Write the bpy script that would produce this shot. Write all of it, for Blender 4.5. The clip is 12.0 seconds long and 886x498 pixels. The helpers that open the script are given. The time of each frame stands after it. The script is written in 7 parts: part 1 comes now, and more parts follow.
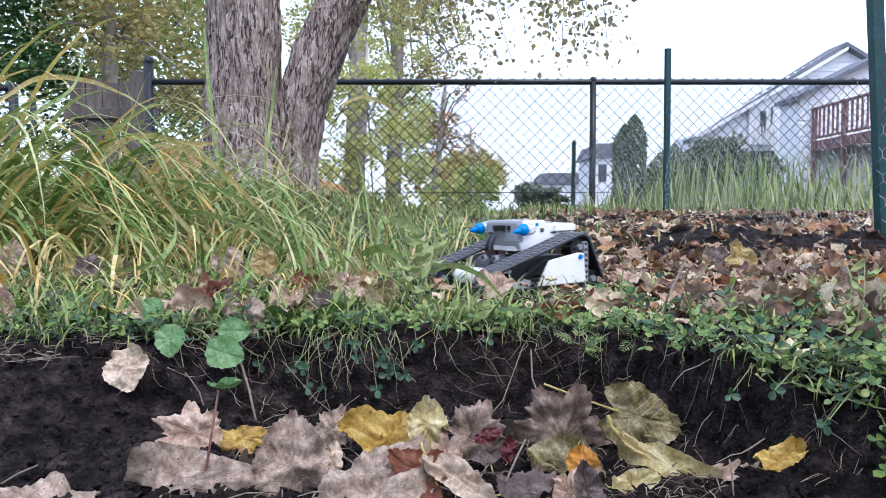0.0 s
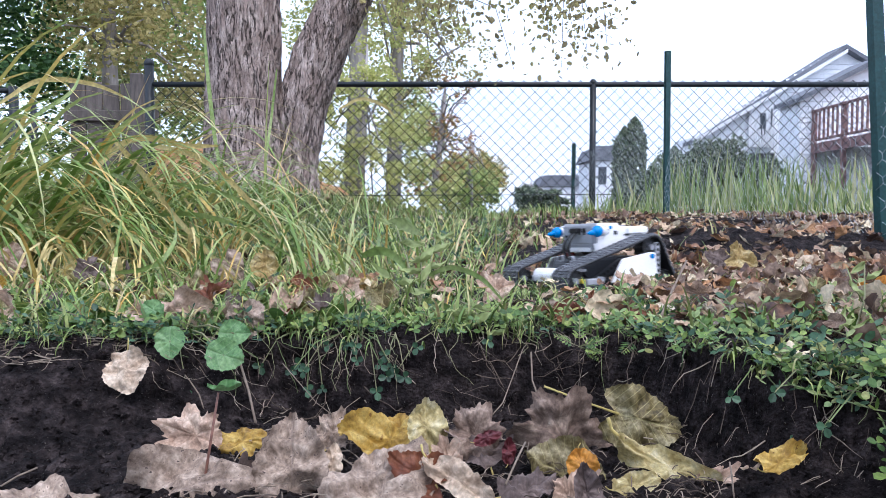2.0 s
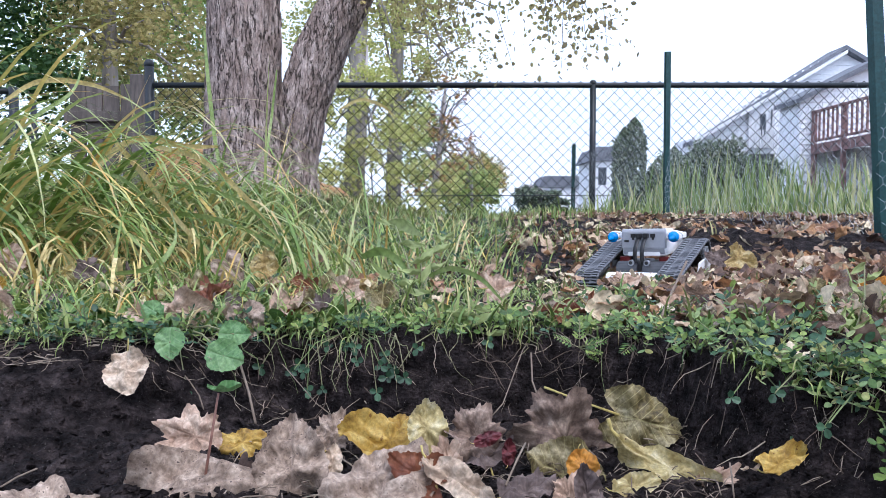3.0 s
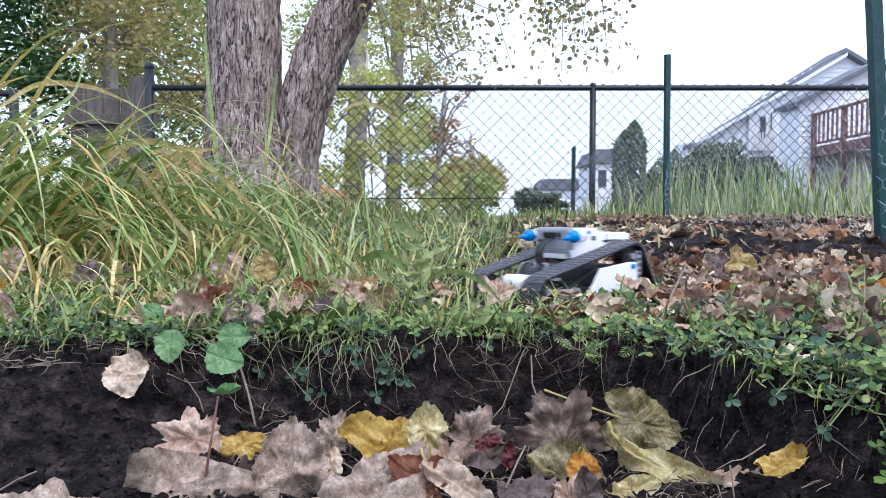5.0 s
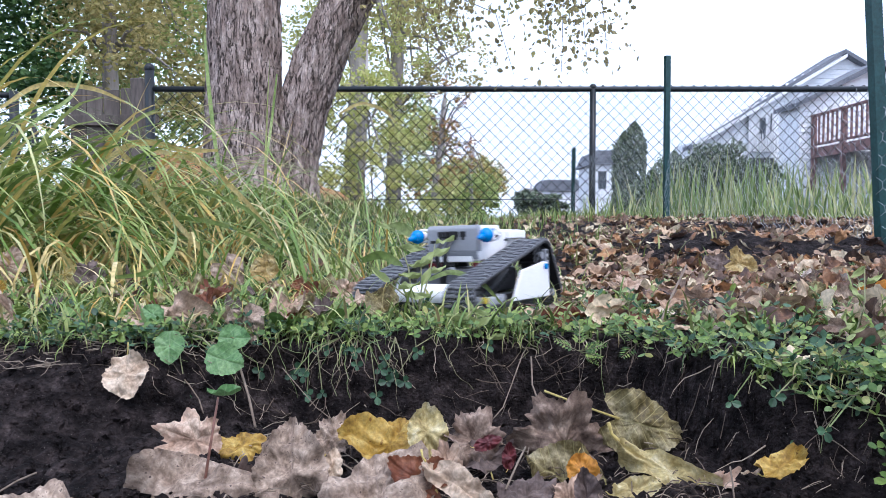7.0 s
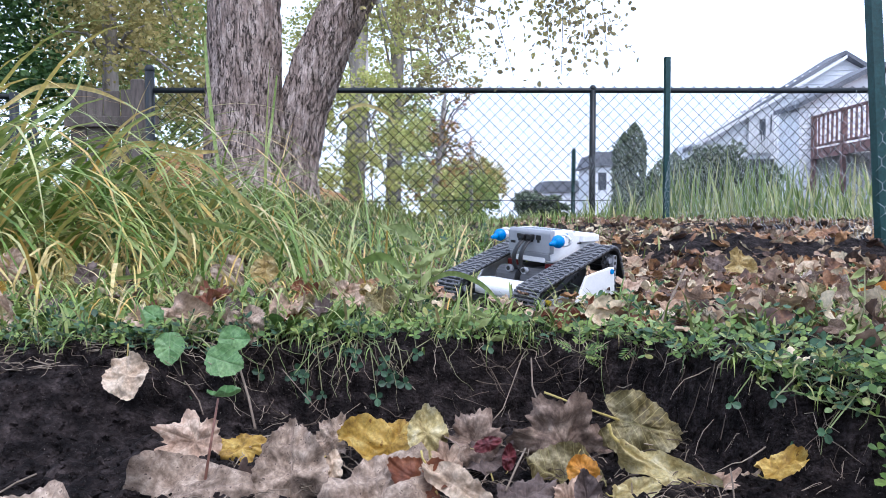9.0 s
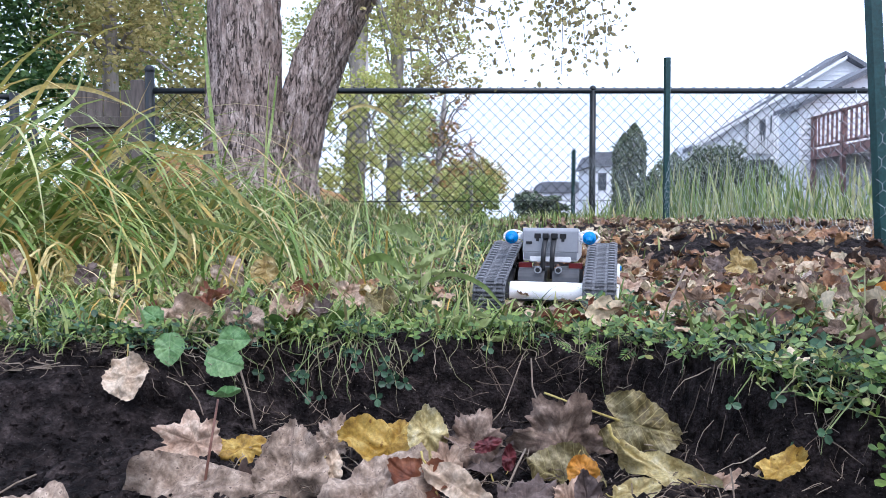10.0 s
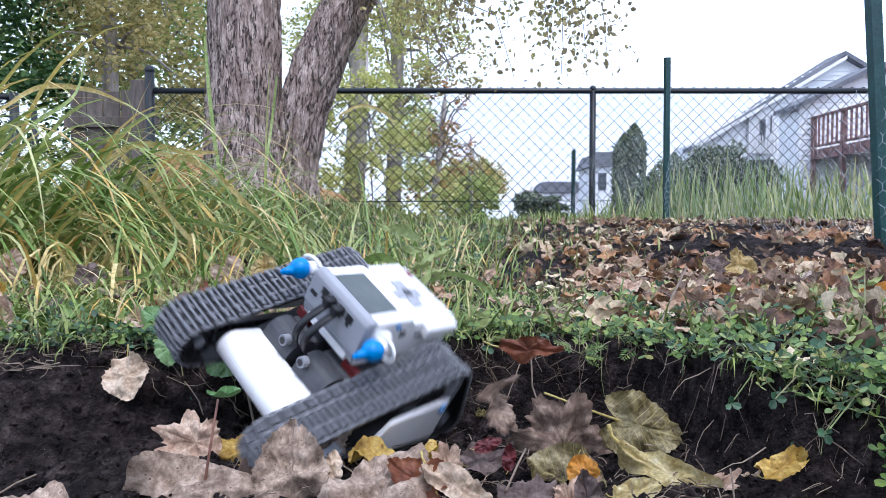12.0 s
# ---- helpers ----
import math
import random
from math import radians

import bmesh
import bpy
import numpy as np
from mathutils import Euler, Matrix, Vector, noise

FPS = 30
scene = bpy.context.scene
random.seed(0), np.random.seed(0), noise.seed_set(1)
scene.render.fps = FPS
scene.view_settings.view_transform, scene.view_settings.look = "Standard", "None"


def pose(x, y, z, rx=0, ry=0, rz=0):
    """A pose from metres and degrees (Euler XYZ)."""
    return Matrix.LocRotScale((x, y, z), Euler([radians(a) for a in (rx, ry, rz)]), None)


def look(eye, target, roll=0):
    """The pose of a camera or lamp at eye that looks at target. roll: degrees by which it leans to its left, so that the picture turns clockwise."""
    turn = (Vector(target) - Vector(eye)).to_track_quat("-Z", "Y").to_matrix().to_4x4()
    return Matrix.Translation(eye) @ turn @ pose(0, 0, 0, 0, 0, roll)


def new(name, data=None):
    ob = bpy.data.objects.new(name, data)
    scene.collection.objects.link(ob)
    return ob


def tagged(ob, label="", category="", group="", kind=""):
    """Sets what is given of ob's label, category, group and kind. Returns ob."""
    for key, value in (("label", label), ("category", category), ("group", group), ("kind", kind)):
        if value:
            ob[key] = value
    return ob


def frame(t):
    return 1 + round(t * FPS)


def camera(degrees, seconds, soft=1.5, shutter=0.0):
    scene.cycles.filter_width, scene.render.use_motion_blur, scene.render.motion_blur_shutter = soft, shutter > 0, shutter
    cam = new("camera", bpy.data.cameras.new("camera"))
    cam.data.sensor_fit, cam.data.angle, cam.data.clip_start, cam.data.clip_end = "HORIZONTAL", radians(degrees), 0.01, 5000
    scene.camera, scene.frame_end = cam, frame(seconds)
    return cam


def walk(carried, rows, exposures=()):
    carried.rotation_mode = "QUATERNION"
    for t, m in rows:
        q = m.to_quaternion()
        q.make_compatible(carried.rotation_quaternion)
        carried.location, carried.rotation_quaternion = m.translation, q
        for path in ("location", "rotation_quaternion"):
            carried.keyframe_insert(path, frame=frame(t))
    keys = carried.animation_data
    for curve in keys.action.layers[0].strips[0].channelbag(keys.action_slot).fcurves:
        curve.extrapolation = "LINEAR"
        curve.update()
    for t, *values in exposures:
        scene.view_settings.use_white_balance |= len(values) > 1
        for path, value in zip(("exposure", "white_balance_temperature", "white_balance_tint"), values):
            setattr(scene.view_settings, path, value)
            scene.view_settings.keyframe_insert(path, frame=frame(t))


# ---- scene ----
# ---------------------------------------------------------------- camera
LENS = 60.0
EYE = (0.0, 0.0, 0.117)
cam = camera(LENS, 12.0, 0.6, 0.6)
TILT = [(0.0, -2.80), (0.5, -2.79), (1.0, -2.745), (1.5, -2.73), (2.0, -2.63), (2.5, -2.57), (3.0, -2.575),
        (4.0, -2.48), (5.0, -2.38), (5.5, -2.36), (6.0, -2.36), (6.5, -2.30), (7.0, -2.295), (8.0, -2.25), (9.0, -2.20),
        (9.5, -2.17), (10.5, -2.165), (12.0, -2.165)]
walk(cam, [(t, pose(EYE[0], EYE[1], EYE[2], 90 + a, 0, 0)) for t, a in TILT],
     exposures=[(0.0, 0.0, 5620, 16), (12.0, 0.0, 5620, 16)])

# ---------------------------------------------------------------- light
world = bpy.data.worlds.new("world")
scene.world = world
world.use_nodes = True
wn, wl = world.node_tree.nodes, world.node_tree.links
wn.clear()
sky = wn.new("ShaderNodeTexSky")
sky.sky_type = "NISHITA"
sky.sun_disc = False
sky.sun_elevation = radians(59)
sky.sun_rotation = radians(180 - 27)
sky.dust_density = 4.0
bg_sky = wn.new("ShaderNodeBackground")
bg_sky.inputs["Strength"].default_value = 0.10
wl.new(sky.outputs[0], bg_sky.inputs["Color"])
cloud = wn.new("ShaderNodeBackground")
cloud.inputs["Color"].default_value = (0.86, 0.94, 1.06, 1)
cloud.inputs["Strength"].default_value = 1.25
add = wn.new("ShaderNodeAddShader")
wl.new(bg_sky.outputs[0], add.inputs[0])
wl.new(cloud.outputs[0], add.inputs[1])
wout = wn.new("ShaderNodeOutputWorld")
wl.new(add.outputs[0], wout.inputs["Surface"])

sun_data = bpy.data.lights.new("sun", "SUN")
sun_data.energy = 1.3
sun_data.angle = radians(12)
sun_data.color = (1.0, 0.95, 0.87)
sun = new("sun", sun_data)
sun.matrix_world = look((1.1, -1.5, 4.0), (0, 0.6, 0))


# ---------------------------------------------------------------- materials
def material(name, colours, scale=30.0, rough=0.7, bump=0.2, detail_scale=None, spread="noise", metallic=0.0,
             translucent=0.0, stretch=(1, 1, 1), dist=0.002, spec=0.4, spots=None, grain_range=(0.62, 1.25)):
    """Node material: colours through a ramp, driven by noise, by the piece or by the object, with a finer grain on it."""
    m = bpy.data.materials.new(name)
    m.use_nodes = True
    n, l = m.node_tree.nodes, m.node_tree.links
    bsdf = n["Principled BSDF"]
    bsdf.inputs["Roughness"].default_value = rough
    bsdf.inputs["Metallic"].default_value = metallic
    bsdf.inputs["Specular IOR Level"].default_value = spec
    tc = n.new("ShaderNodeTexCoord")
    mp = n.new("ShaderNodeMapping")
    mp.inputs["Scale"].default_value = stretch
    l.new(tc.outputs["Object"], mp.inputs["Vector"])
    big = n.new("ShaderNodeTexNoise")
    big.inputs["Scale"].default_value = scale
    big.inputs["Detail"].default_value = 6
    big.inputs["Roughness"].default_value = 0.65
    l.new(mp.outputs[0], big.inputs["Vector"])
    fine = n.new("ShaderNodeTexNoise")
    fine.inputs["Scale"].default_value = detail_scale or scale * 9
    fine.inputs["Detail"].default_value = 5
    l.new(mp.outputs[0], fine.inputs["Vector"])
    ramp = n.new("ShaderNodeValToRGB")
    while len(ramp.color_ramp.elements) < len(colours):
        ramp.color_ramp.elements.new(0.5)
    lo, hi = (0.3, 0.7) if spread == "noise" else (0.0, 1.0)
    for i, (e, c) in enumerate(zip(ramp.color_ramp.elements, colours)):
        e.position = lo + (hi - lo) * i / max(1, len(colours) - 1)
        e.color = (*c, 1)
    if spread == "noise":
        l.new(big.outputs["Fac"], ramp.inputs["Fac"])
    else:
        if spread == "island":
            src = n.new("ShaderNodeNewGeometry").outputs["Random Per Island"]
        else:
            src = n.new("ShaderNodeObjectInfo").outputs["Random"]
        mad = n.new("ShaderNodeMath")
        mad.operation = "MULTIPLY_ADD"
        mad.inputs[1].default_value = 0.45
        l.new(big.outputs["Fac"], mad.inputs[0])
        l.new(src, mad.inputs[2])
        sub = n.new("ShaderNodeMath")
        sub.operation = "SUBTRACT"
        sub.inputs[1].default_value = 0.22
        sub.use_clamp = True
        l.new(mad.outputs[0], sub.inputs[0])
        l.new(sub.outputs[0], ramp.inputs["Fac"])
    grain = n.new("ShaderNodeMapRange")
    grain.inputs["From Min"].default_value = 0.25
    grain.inputs["From Max"].default_value = 0.75
    grain.inputs["To Min"].default_value = grain_range[0]
    grain.inputs["To Max"].default_value = grain_range[1]
    l.new(fine.outputs["Fac"], grain.inputs["Value"])
    mul = n.new("ShaderNodeMix")
    mul.data_type = "RGBA"
    mul.blend_type = "MULTIPLY"
    mul.inputs["Factor"].default_value = 1.0
    l.new(ramp.outputs["Color"], mul.inputs["A"])
    l.new(grain.outputs[0], mul.inputs["B"])
    colour = mul.outputs["Result"]
    if spots:
        vor = n.new("ShaderNodeTexNoise")
        vor.inputs["Scale"].default_value = spots[0]
        vor.inputs["Detail"].default_value = 3
        l.new(tc.outputs["Object"], vor.inputs["Vector"])
        cut = n.new("ShaderNodeMapRange")
        cut.inputs["From Min"].default_value = spots[1]
        cut.inputs["From Max"].default_value = spots[1] + 0.06
        l.new(vor.outputs["Fac"], cut.inputs["Value"])
        mix = n.new("ShaderNodeMix")
        mix.data_type = "RGBA"
        l.new(cut.outputs[0], mix.inputs["Factor"])
        l.new(colour, mix.inputs["A"])
        mix.inputs["B"].default_value = (*spots[2], 1)
        colour = mix.outputs["Result"]
    l.new(colour, bsdf.inputs["Base Color"])
    if bump:
        bp = n.new("ShaderNodeBump")
        bp.inputs["Strength"].default_value = bump
        bp.inputs["Distance"].default_value = dist
        l.new(fine.outputs["Fac"], bp.inputs["Height"])
        l.new(bp.outputs[0], bsdf.inputs["Normal"])
    if translucent:
        tr = n.new("ShaderNodeBsdfTranslucent")
        l.new(colour, tr.inputs["Color"])
        mx = n.new("ShaderNodeMixShader")
        mx.inputs["Fac"].default_value = translucent
        l.new(bsdf.outputs[0], mx.inputs[1])
        l.new(tr.outputs[0], mx.inputs[2])
        l.new(mx.outputs[0], n["Material Output"].inputs["Surface"])
    return m


def crack_nodes(m, scale, stretch, width, dark, depth):
    """Dark upright cracks, as in old bark, added to a material."""
    n, l = m.node_tree.nodes, m.node_tree.links
    bsdf = n["Principled BSDF"]
    tc = n.new("ShaderNodeTexCoord")
    mp = n.new("ShaderNodeMapping")
    mp.inputs["Scale"].default_value = stretch
    l.new(tc.outputs["Object"], mp.inputs["Vector"])
    wob = n.new("ShaderNodeTexNoise")
    wob.inputs["Scale"].default_value = scale
    wob.inputs["Detail"].default_value = 5
    wob.inputs["Roughness"].default_value = 0.55
    wob.inputs["Distortion"].default_value = 0.25
    l.new(mp.outputs[0], wob.inputs["Vector"])
    off = n.new("ShaderNodeMath")
    off.operation = "SUBTRACT"
    off.inputs[1].default_value = 0.47
    l.new(wob.outputs["Fac"], off.inputs[0])
    ab = n.new("ShaderNodeMath")
    ab.operation = "ABSOLUTE"
    l.new(off.outputs[0], ab.inputs[0])
    edge = n.new("ShaderNodeMapRange")
    edge.interpolation_type = "SMOOTHSTEP"
    edge.inputs["From Max"].default_value = width
    l.new(ab.outputs[0], edge.inputs["Value"])
    old = bsdf.inputs["Base Color"].links[0].from_socket
    mix = n.new("ShaderNodeMix")
    mix.data_type = "RGBA"
    l.new(edge.outputs[0], mix.inputs["Factor"])
    mix.inputs["A"].default_value = (*dark, 1)
    l.new(old, mix.inputs["B"])
    l.new(mix.outputs["Result"], bsdf.inputs["Base Color"])
    bp = n.new("ShaderNodeBump")
    bp.inputs["Distance"].default_value = depth
    l.new(edge.outputs[0], bp.inputs["Height"])
    l.new(bsdf.inputs["Normal"].links[0].from_socket, bp.inputs["Normal"])
    l.new(bp.outputs[0], bsdf.inputs["Normal"])


SOIL = material("soil", [(0.0030, 0.0022, 0.0021), (0.0135, 0.0103, 0.0098), (0.036, 0.0275, 0.026), (0.088, 0.068, 0.063)], 60, 0.92, 1.0, 300, dist=0.010, spec=0.12,
                spots=(640, 0.68, (0.19, 0.165, 0.14)))
BARK = material("bark", [(0.205, 0.145, 0.12), (0.38, 0.295, 0.25), (0.66, 0.55, 0.485)], 22, 0.9, 1.0, 75, stretch=(1, 1, 0.45), dist=0.012)
crack_nodes(BARK, 30, (1, 1, 0.15), 0.024, (0.085, 0.062, 0.052), 0.036)
crack_nodes(BARK, 70, (1, 1, 0.30), 0.014, (0.15, 0.115, 0.10), 0.012)
BARK_FAR = material("bark_far", [(0.27, 0.24, 0.22), (0.52, 0.48, 0.455)], 3, 0.9, 0.5, 20, stretch=(1, 1, 0.2), dist=0.02)
GRASS = material("grass", [(0.055, 0.10, 0.022), (0.11, 0.18, 0.04), (0.18, 0.26, 0.06), (0.28, 0.34, 0.09), (0.14, 0.22, 0.05), (0.40, 0.40, 0.15), (0.21, 0.29, 0.07), (0.52, 0.40, 0.20)], 8, 0.5, 0.1, 90,
                 spread="island", translucent=0.15)
TALL = material("tall_grass", [(0.085, 0.15, 0.03), (0.17, 0.28, 0.05), (0.28, 0.38, 0.09), (0.46, 0.52, 0.20), (0.15, 0.25, 0.05), (0.36, 0.44, 0.13), (0.58, 0.58, 0.28), (0.24, 0.34, 0.08), (0.70, 0.54, 0.18), (0.60, 0.36, 0.08), (0.72, 0.60, 0.34)], 4, 0.36, 0.1, 70,
                spread="island", translucent=0.22)
SWORD = material("sword_leaf", [(0.13, 0.205, 0.06), (0.26, 0.35, 0.12), (0.41, 0.46, 0.19), (0.60, 0.57, 0.30)], 4, 0.5, 0.1, 60, spread="island", translucent=0.3)
FOLIAGE_DRY = material("foliage_dry", [(0.22, 0.19, 0.10), (0.42, 0.35, 0.18), (0.54, 0.50, 0.24)], 1, 0.6, 0, 30, spread="island", translucent=0.58)
WEED = material("weed", [(0.04577, 0.09, 0.02397), (0.0852, 0.159, 0.03842), (0.1559, 0.254, 0.05287), (0.2881, 0.36, 0.08585)], 30, 0.5, 0.2, 300,
                spread="island", translucent=0.25)
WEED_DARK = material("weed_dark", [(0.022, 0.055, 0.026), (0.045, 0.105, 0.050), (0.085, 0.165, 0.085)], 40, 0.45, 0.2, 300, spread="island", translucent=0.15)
WEED_PALE = material("weed_pale", [(0.13, 0.23, 0.075), (0.25, 0.36, 0.14), (0.40, 0.46, 0.19), (0.46, 0.42, 0.12)], 40, 0.45, 0.2, 300, spread="island", translucent=0.25)
BLADE_STRAW = material("blade_straw", [(0.50, 0.36, 0.12), (0.68, 0.54, 0.22), (0.74, 0.64, 0.34)], 14, 0.5, 0.2, 160, translucent=0.25)
BLADE_GREEN = material("blade_green", [(0.13, 0.215, 0.045), (0.25, 0.335, 0.095), (0.41, 0.46, 0.20)], 9, 0.42, 0.2, 160, translucent=0.25)
STEM = material("stem", [(0.16, 0.22, 0.07), (0.26, 0.22, 0.13)], 20, 0.6, 0.1, 200, spread="island")
ROOT = material("root", [(0.06, 0.042, 0.03), (0.17, 0.125, 0.09), (0.42, 0.34, 0.25)], 20, 0.8, 0.3, 200, spread="island")
LITTER_ONE = material("litter_leaf", [(0.0381, 0.0242, 0.019), (0.15, 0.088, 0.055), (0.34, 0.24, 0.17), (0.473, 0.317, 0.177), (0.732, 0.612, 0.394), (0.0911, 0.0598, 0.0477), (0.34, 0.18, 0.09), (0.602, 0.517, 0.445), (0.167, 0.116, 0.0952), (0.753, 0.634, 0.477)],
                      2.5, 0.65, 0.4, 22, spread="object", translucent=0.12, dist=0.01)
LITTER = material("litter", [(0.0305, 0.0195, 0.016), (0.13, 0.075, 0.05), (0.36, 0.25, 0.175), (0.451, 0.296, 0.184), (0.709, 0.591, 0.392), (0.66, 0.55, 0.38), (0.34, 0.17, 0.085), (0.0533, 0.0337, 0.0326), (0.50, 0.27, 0.12), (0.10, 0.062, 0.045), (0.624, 0.465, 0.3)],
                  25, 0.65, 0.3, 260, spread="island", translucent=0.12)
def vein_nodes(m, tint, amount):
    """Midrib and slanting side veins on a leaf that lies along x, added to a material."""
    n, l = m.node_tree.nodes, m.node_tree.links
    bsdf = n["Principled BSDF"]
    tc = n.new("ShaderNodeTexCoord")
    sep = n.new("ShaderNodeSeparateXYZ")
    l.new(tc.outputs["Object"], sep.inputs[0])

    def op(kind, a, c):
        k = n.new("ShaderNodeMath")
        k.operation = kind
        for socket, value in zip(k.inputs, (a, c)):
            if isinstance(value, (int, float)):
                socket.default_value = value
            else:
                l.new(value, socket)
        return k.outputs[0]
    side = op("ABSOLUTE", sep.outputs["Y"], 0)
    rib = op("LESS_THAN", side, 0.0006)
    slant = op("SUBTRACT", sep.outputs["X"], op("MULTIPLY", side, 0.75))
    cell = op("FRACT", op("ADD", op("MULTIPLY", slant, 135.0), 50.0), 0)
    line = op("LESS_THAN", cell, 0.09)
    both = op("MAXIMUM", rib, line)
    fac = op("MULTIPLY", both, amount)
    old = bsdf.inputs["Base Color"].links[0].from_socket
    mix = n.new("ShaderNodeMix")
    mix.data_type = "RGBA"
    l.new(fac, mix.inputs["Factor"])
    l.new(old, mix.inputs["A"])
    mix.inputs["B"].default_value = (*tint, 1)
    l.new(mix.outputs["Result"], bsdf.inputs["Base Color"])


STALK = material("leaf_stalk", [(0.36, 0.28, 0.08), (0.52, 0.42, 0.14)], 60, 0.6, 0.1, 300)
REDSTEM = material("red_stem", [(0.16, 0.07, 0.05), (0.26, 0.13, 0.09)], 60, 0.6, 0.2, 300)
LEAF_GREY = material("leaf_grey", [(0.125, 0.084, 0.057), (0.33, 0.244, 0.178), (0.59, 0.47, 0.36)], 110, 0.75, 0.5, 420, dist=0.0008, translucent=0.1,
                     spots=(420, 0.64, (0.085, 0.058, 0.048)))
LEAF_TAN = material("leaf_tan", [(0.28, 0.17, 0.11), (0.50, 0.35, 0.25), (0.68, 0.55, 0.42)], 50, 0.7, 0.5, 380, dist=0.0008, translucent=0.15)
LEAF_CREAM = material("leaf_cream", [(0.36, 0.24, 0.15), (0.58, 0.45, 0.32), (0.75, 0.63, 0.48)], 50, 0.7, 0.5, 380, dist=0.0008, translucent=0.15)
LEAF_YELLOW = material("leaf_yellow", [(0.2, 0.12, 0.036), (0.44, 0.32, 0.12), (0.58, 0.5, 0.288)], 60, 0.6, 0.5, 380, dist=0.0008, translucent=0.2,
                       spots=(140, 0.66, (0.16, 0.10, 0.04)))
LEAF_OLIVE = material("leaf_olive", [(0.051, 0.0357, 0.0153), (0.204, 0.1615, 0.0612), (0.391, 0.34, 0.204)], 48, 0.6, 0.5, 380, dist=0.0008, translucent=0.15,
                      spots=(120, 0.68, (0.06, 0.04, 0.02)))
LEAF_RUST = material("leaf_rust", [(0.08, 0.024, 0.012), (0.18, 0.06, 0.028), (0.30, 0.13, 0.065)], 40, 0.6, 0.4, 380, dist=0.0008, translucent=0.1)
LEAF_BROWN = material("leaf_brown", [(0.0675, 0.045, 0.0375), (0.143, 0.105, 0.09), (0.21, 0.158, 0.135)], 40, 0.75, 0.5, 380, dist=0.0008, translucent=0.08)
LEAF_MAUVE = material("leaf_mauve", [(0.085, 0.053, 0.037), (0.215, 0.148, 0.107), (0.39, 0.295, 0.22)], 90, 0.75, 0.5, 380, dist=0.0008, translucent=0.08,
                      spots=(170, 0.70, (0.42, 0.36, 0.28)))
LEAF_GOLD = material("leaf_gold", [(0.20, 0.105, 0.018), (0.44, 0.28, 0.05), (0.62, 0.47, 0.15)], 80, 0.6, 0.5, 380, dist=0.0008, translucent=0.15,
                     spots=(210, 0.66, (0.18, 0.09, 0.02)))
LEAF_PALE = material("leaf_pale", [(0.26, 0.18, 0.06), (0.52, 0.43, 0.19), (0.74, 0.67, 0.43)], 80, 0.6, 0.5, 380, dist=0.0008, translucent=0.2,
                     spots=(160, 0.69, (0.17, 0.10, 0.04)))
LEAF_RED = material("leaf_red", [(0.06, 0.012, 0.014), (0.16, 0.03, 0.032)], 60, 0.55, 0.4, 380, dist=0.0008)
LEAF_ORANGE = material("leaf_orange", [(0.45, 0.17, 0.02), (0.65, 0.32, 0.05)], 40, 0.6, 0.4, 380, dist=0.0008, translucent=0.2)
LEAF_GREEN = material("leaf_green", [(0.10, 0.225, 0.075), (0.15, 0.285, 0.10), (0.20, 0.33, 0.125)], 50, 0.45, 0.3, 400, dist=0.0006, translucent=0.2)
for leaf_mat, tint, amount in ((LEAF_GREY, (0.30, 0.24, 0.21), 0.22), (LEAF_MAUVE, (0.12, 0.08, 0.07), 0.3), (LEAF_GOLD, (0.36, 0.20, 0.03), 0.35), (LEAF_PALE, (0.42, 0.33, 0.12), 0.35), (LEAF_TAN, (0.32, 0.20, 0.13), 0.5), (LEAF_YELLOW, (0.30, 0.20, 0.06), 0.5), (LEAF_OLIVE, (0.50, 0.44, 0.20), 0.5),
                               (LEAF_RUST, (0.12, 0.04, 0.02), 0.5), (LEAF_BROWN, (0.08, 0.055, 0.045), 0.5), (LEAF_ORANGE, (0.40, 0.16, 0.03), 0.4), (LEAF_GREEN, (0.24, 0.36, 0.18), 0.5)):
    vein_nodes(leaf_mat, tint, amount)
FOLIAGE_DARK = material("foliage_dark", [(0.0347, 0.0849, 0.0286), (0.0687, 0.156, 0.0473), (0.124, 0.221, 0.0635)], 1, 0.5, 0, 30, spread="island", translucent=0.35)
FOLIAGE_GREEN = material("foliage_green", [(0.237, 0.343, 0.105), (0.428, 0.527, 0.171), (0.653, 0.664, 0.264)], 1, 0.5, 0, 30, spread="island", translucent=0.4)
FOLIAGE_LIME = material("foliage_lime", [(0.44, 0.48, 0.16), (0.66, 0.69, 0.26), (0.82, 0.78, 0.38)], 1, 0.5, 0, 30, spread="island", translucent=0.58)
FOLIAGE_YELLOW = material("foliage_yellow", [(0.29, 0.29, 0.11), (0.53, 0.47, 0.19), (0.68, 0.58, 0.28)], 1, 0.5, 0, 30, spread="island", translucent=0.58)
FOLIAGE_RED = material("foliage_red", [(0.207, 0.2408, 0.067), (0.5117, 0.2516, 0.1339), (0.6578, 0.4806, 0.1562)], 1, 0.5, 0, 30, spread="island", translucent=0.4)
FOLIAGE_AUTUMN = material("foliage_autumn", [(0.30, 0.36, 0.12), (0.62, 0.54, 0.18), (0.66, 0.42, 0.18), (0.48, 0.50, 0.16), (0.58, 0.55, 0.22)], 1, 0.5, 0, 30, spread="island", translucent=0.4)
FOLIAGE_HEDGE = material("foliage_hedge", [(0.09, 0.13, 0.085), (0.18, 0.23, 0.145), (0.30, 0.33, 0.22)], 1, 0.6, 0, 30, spread="island", translucent=0.25)
FENCE_BLACK = material("black_vinyl", [(0.012, 0.016, 0.018), (0.025, 0.030, 0.034)], 12, 0.4, 0.1, 120)
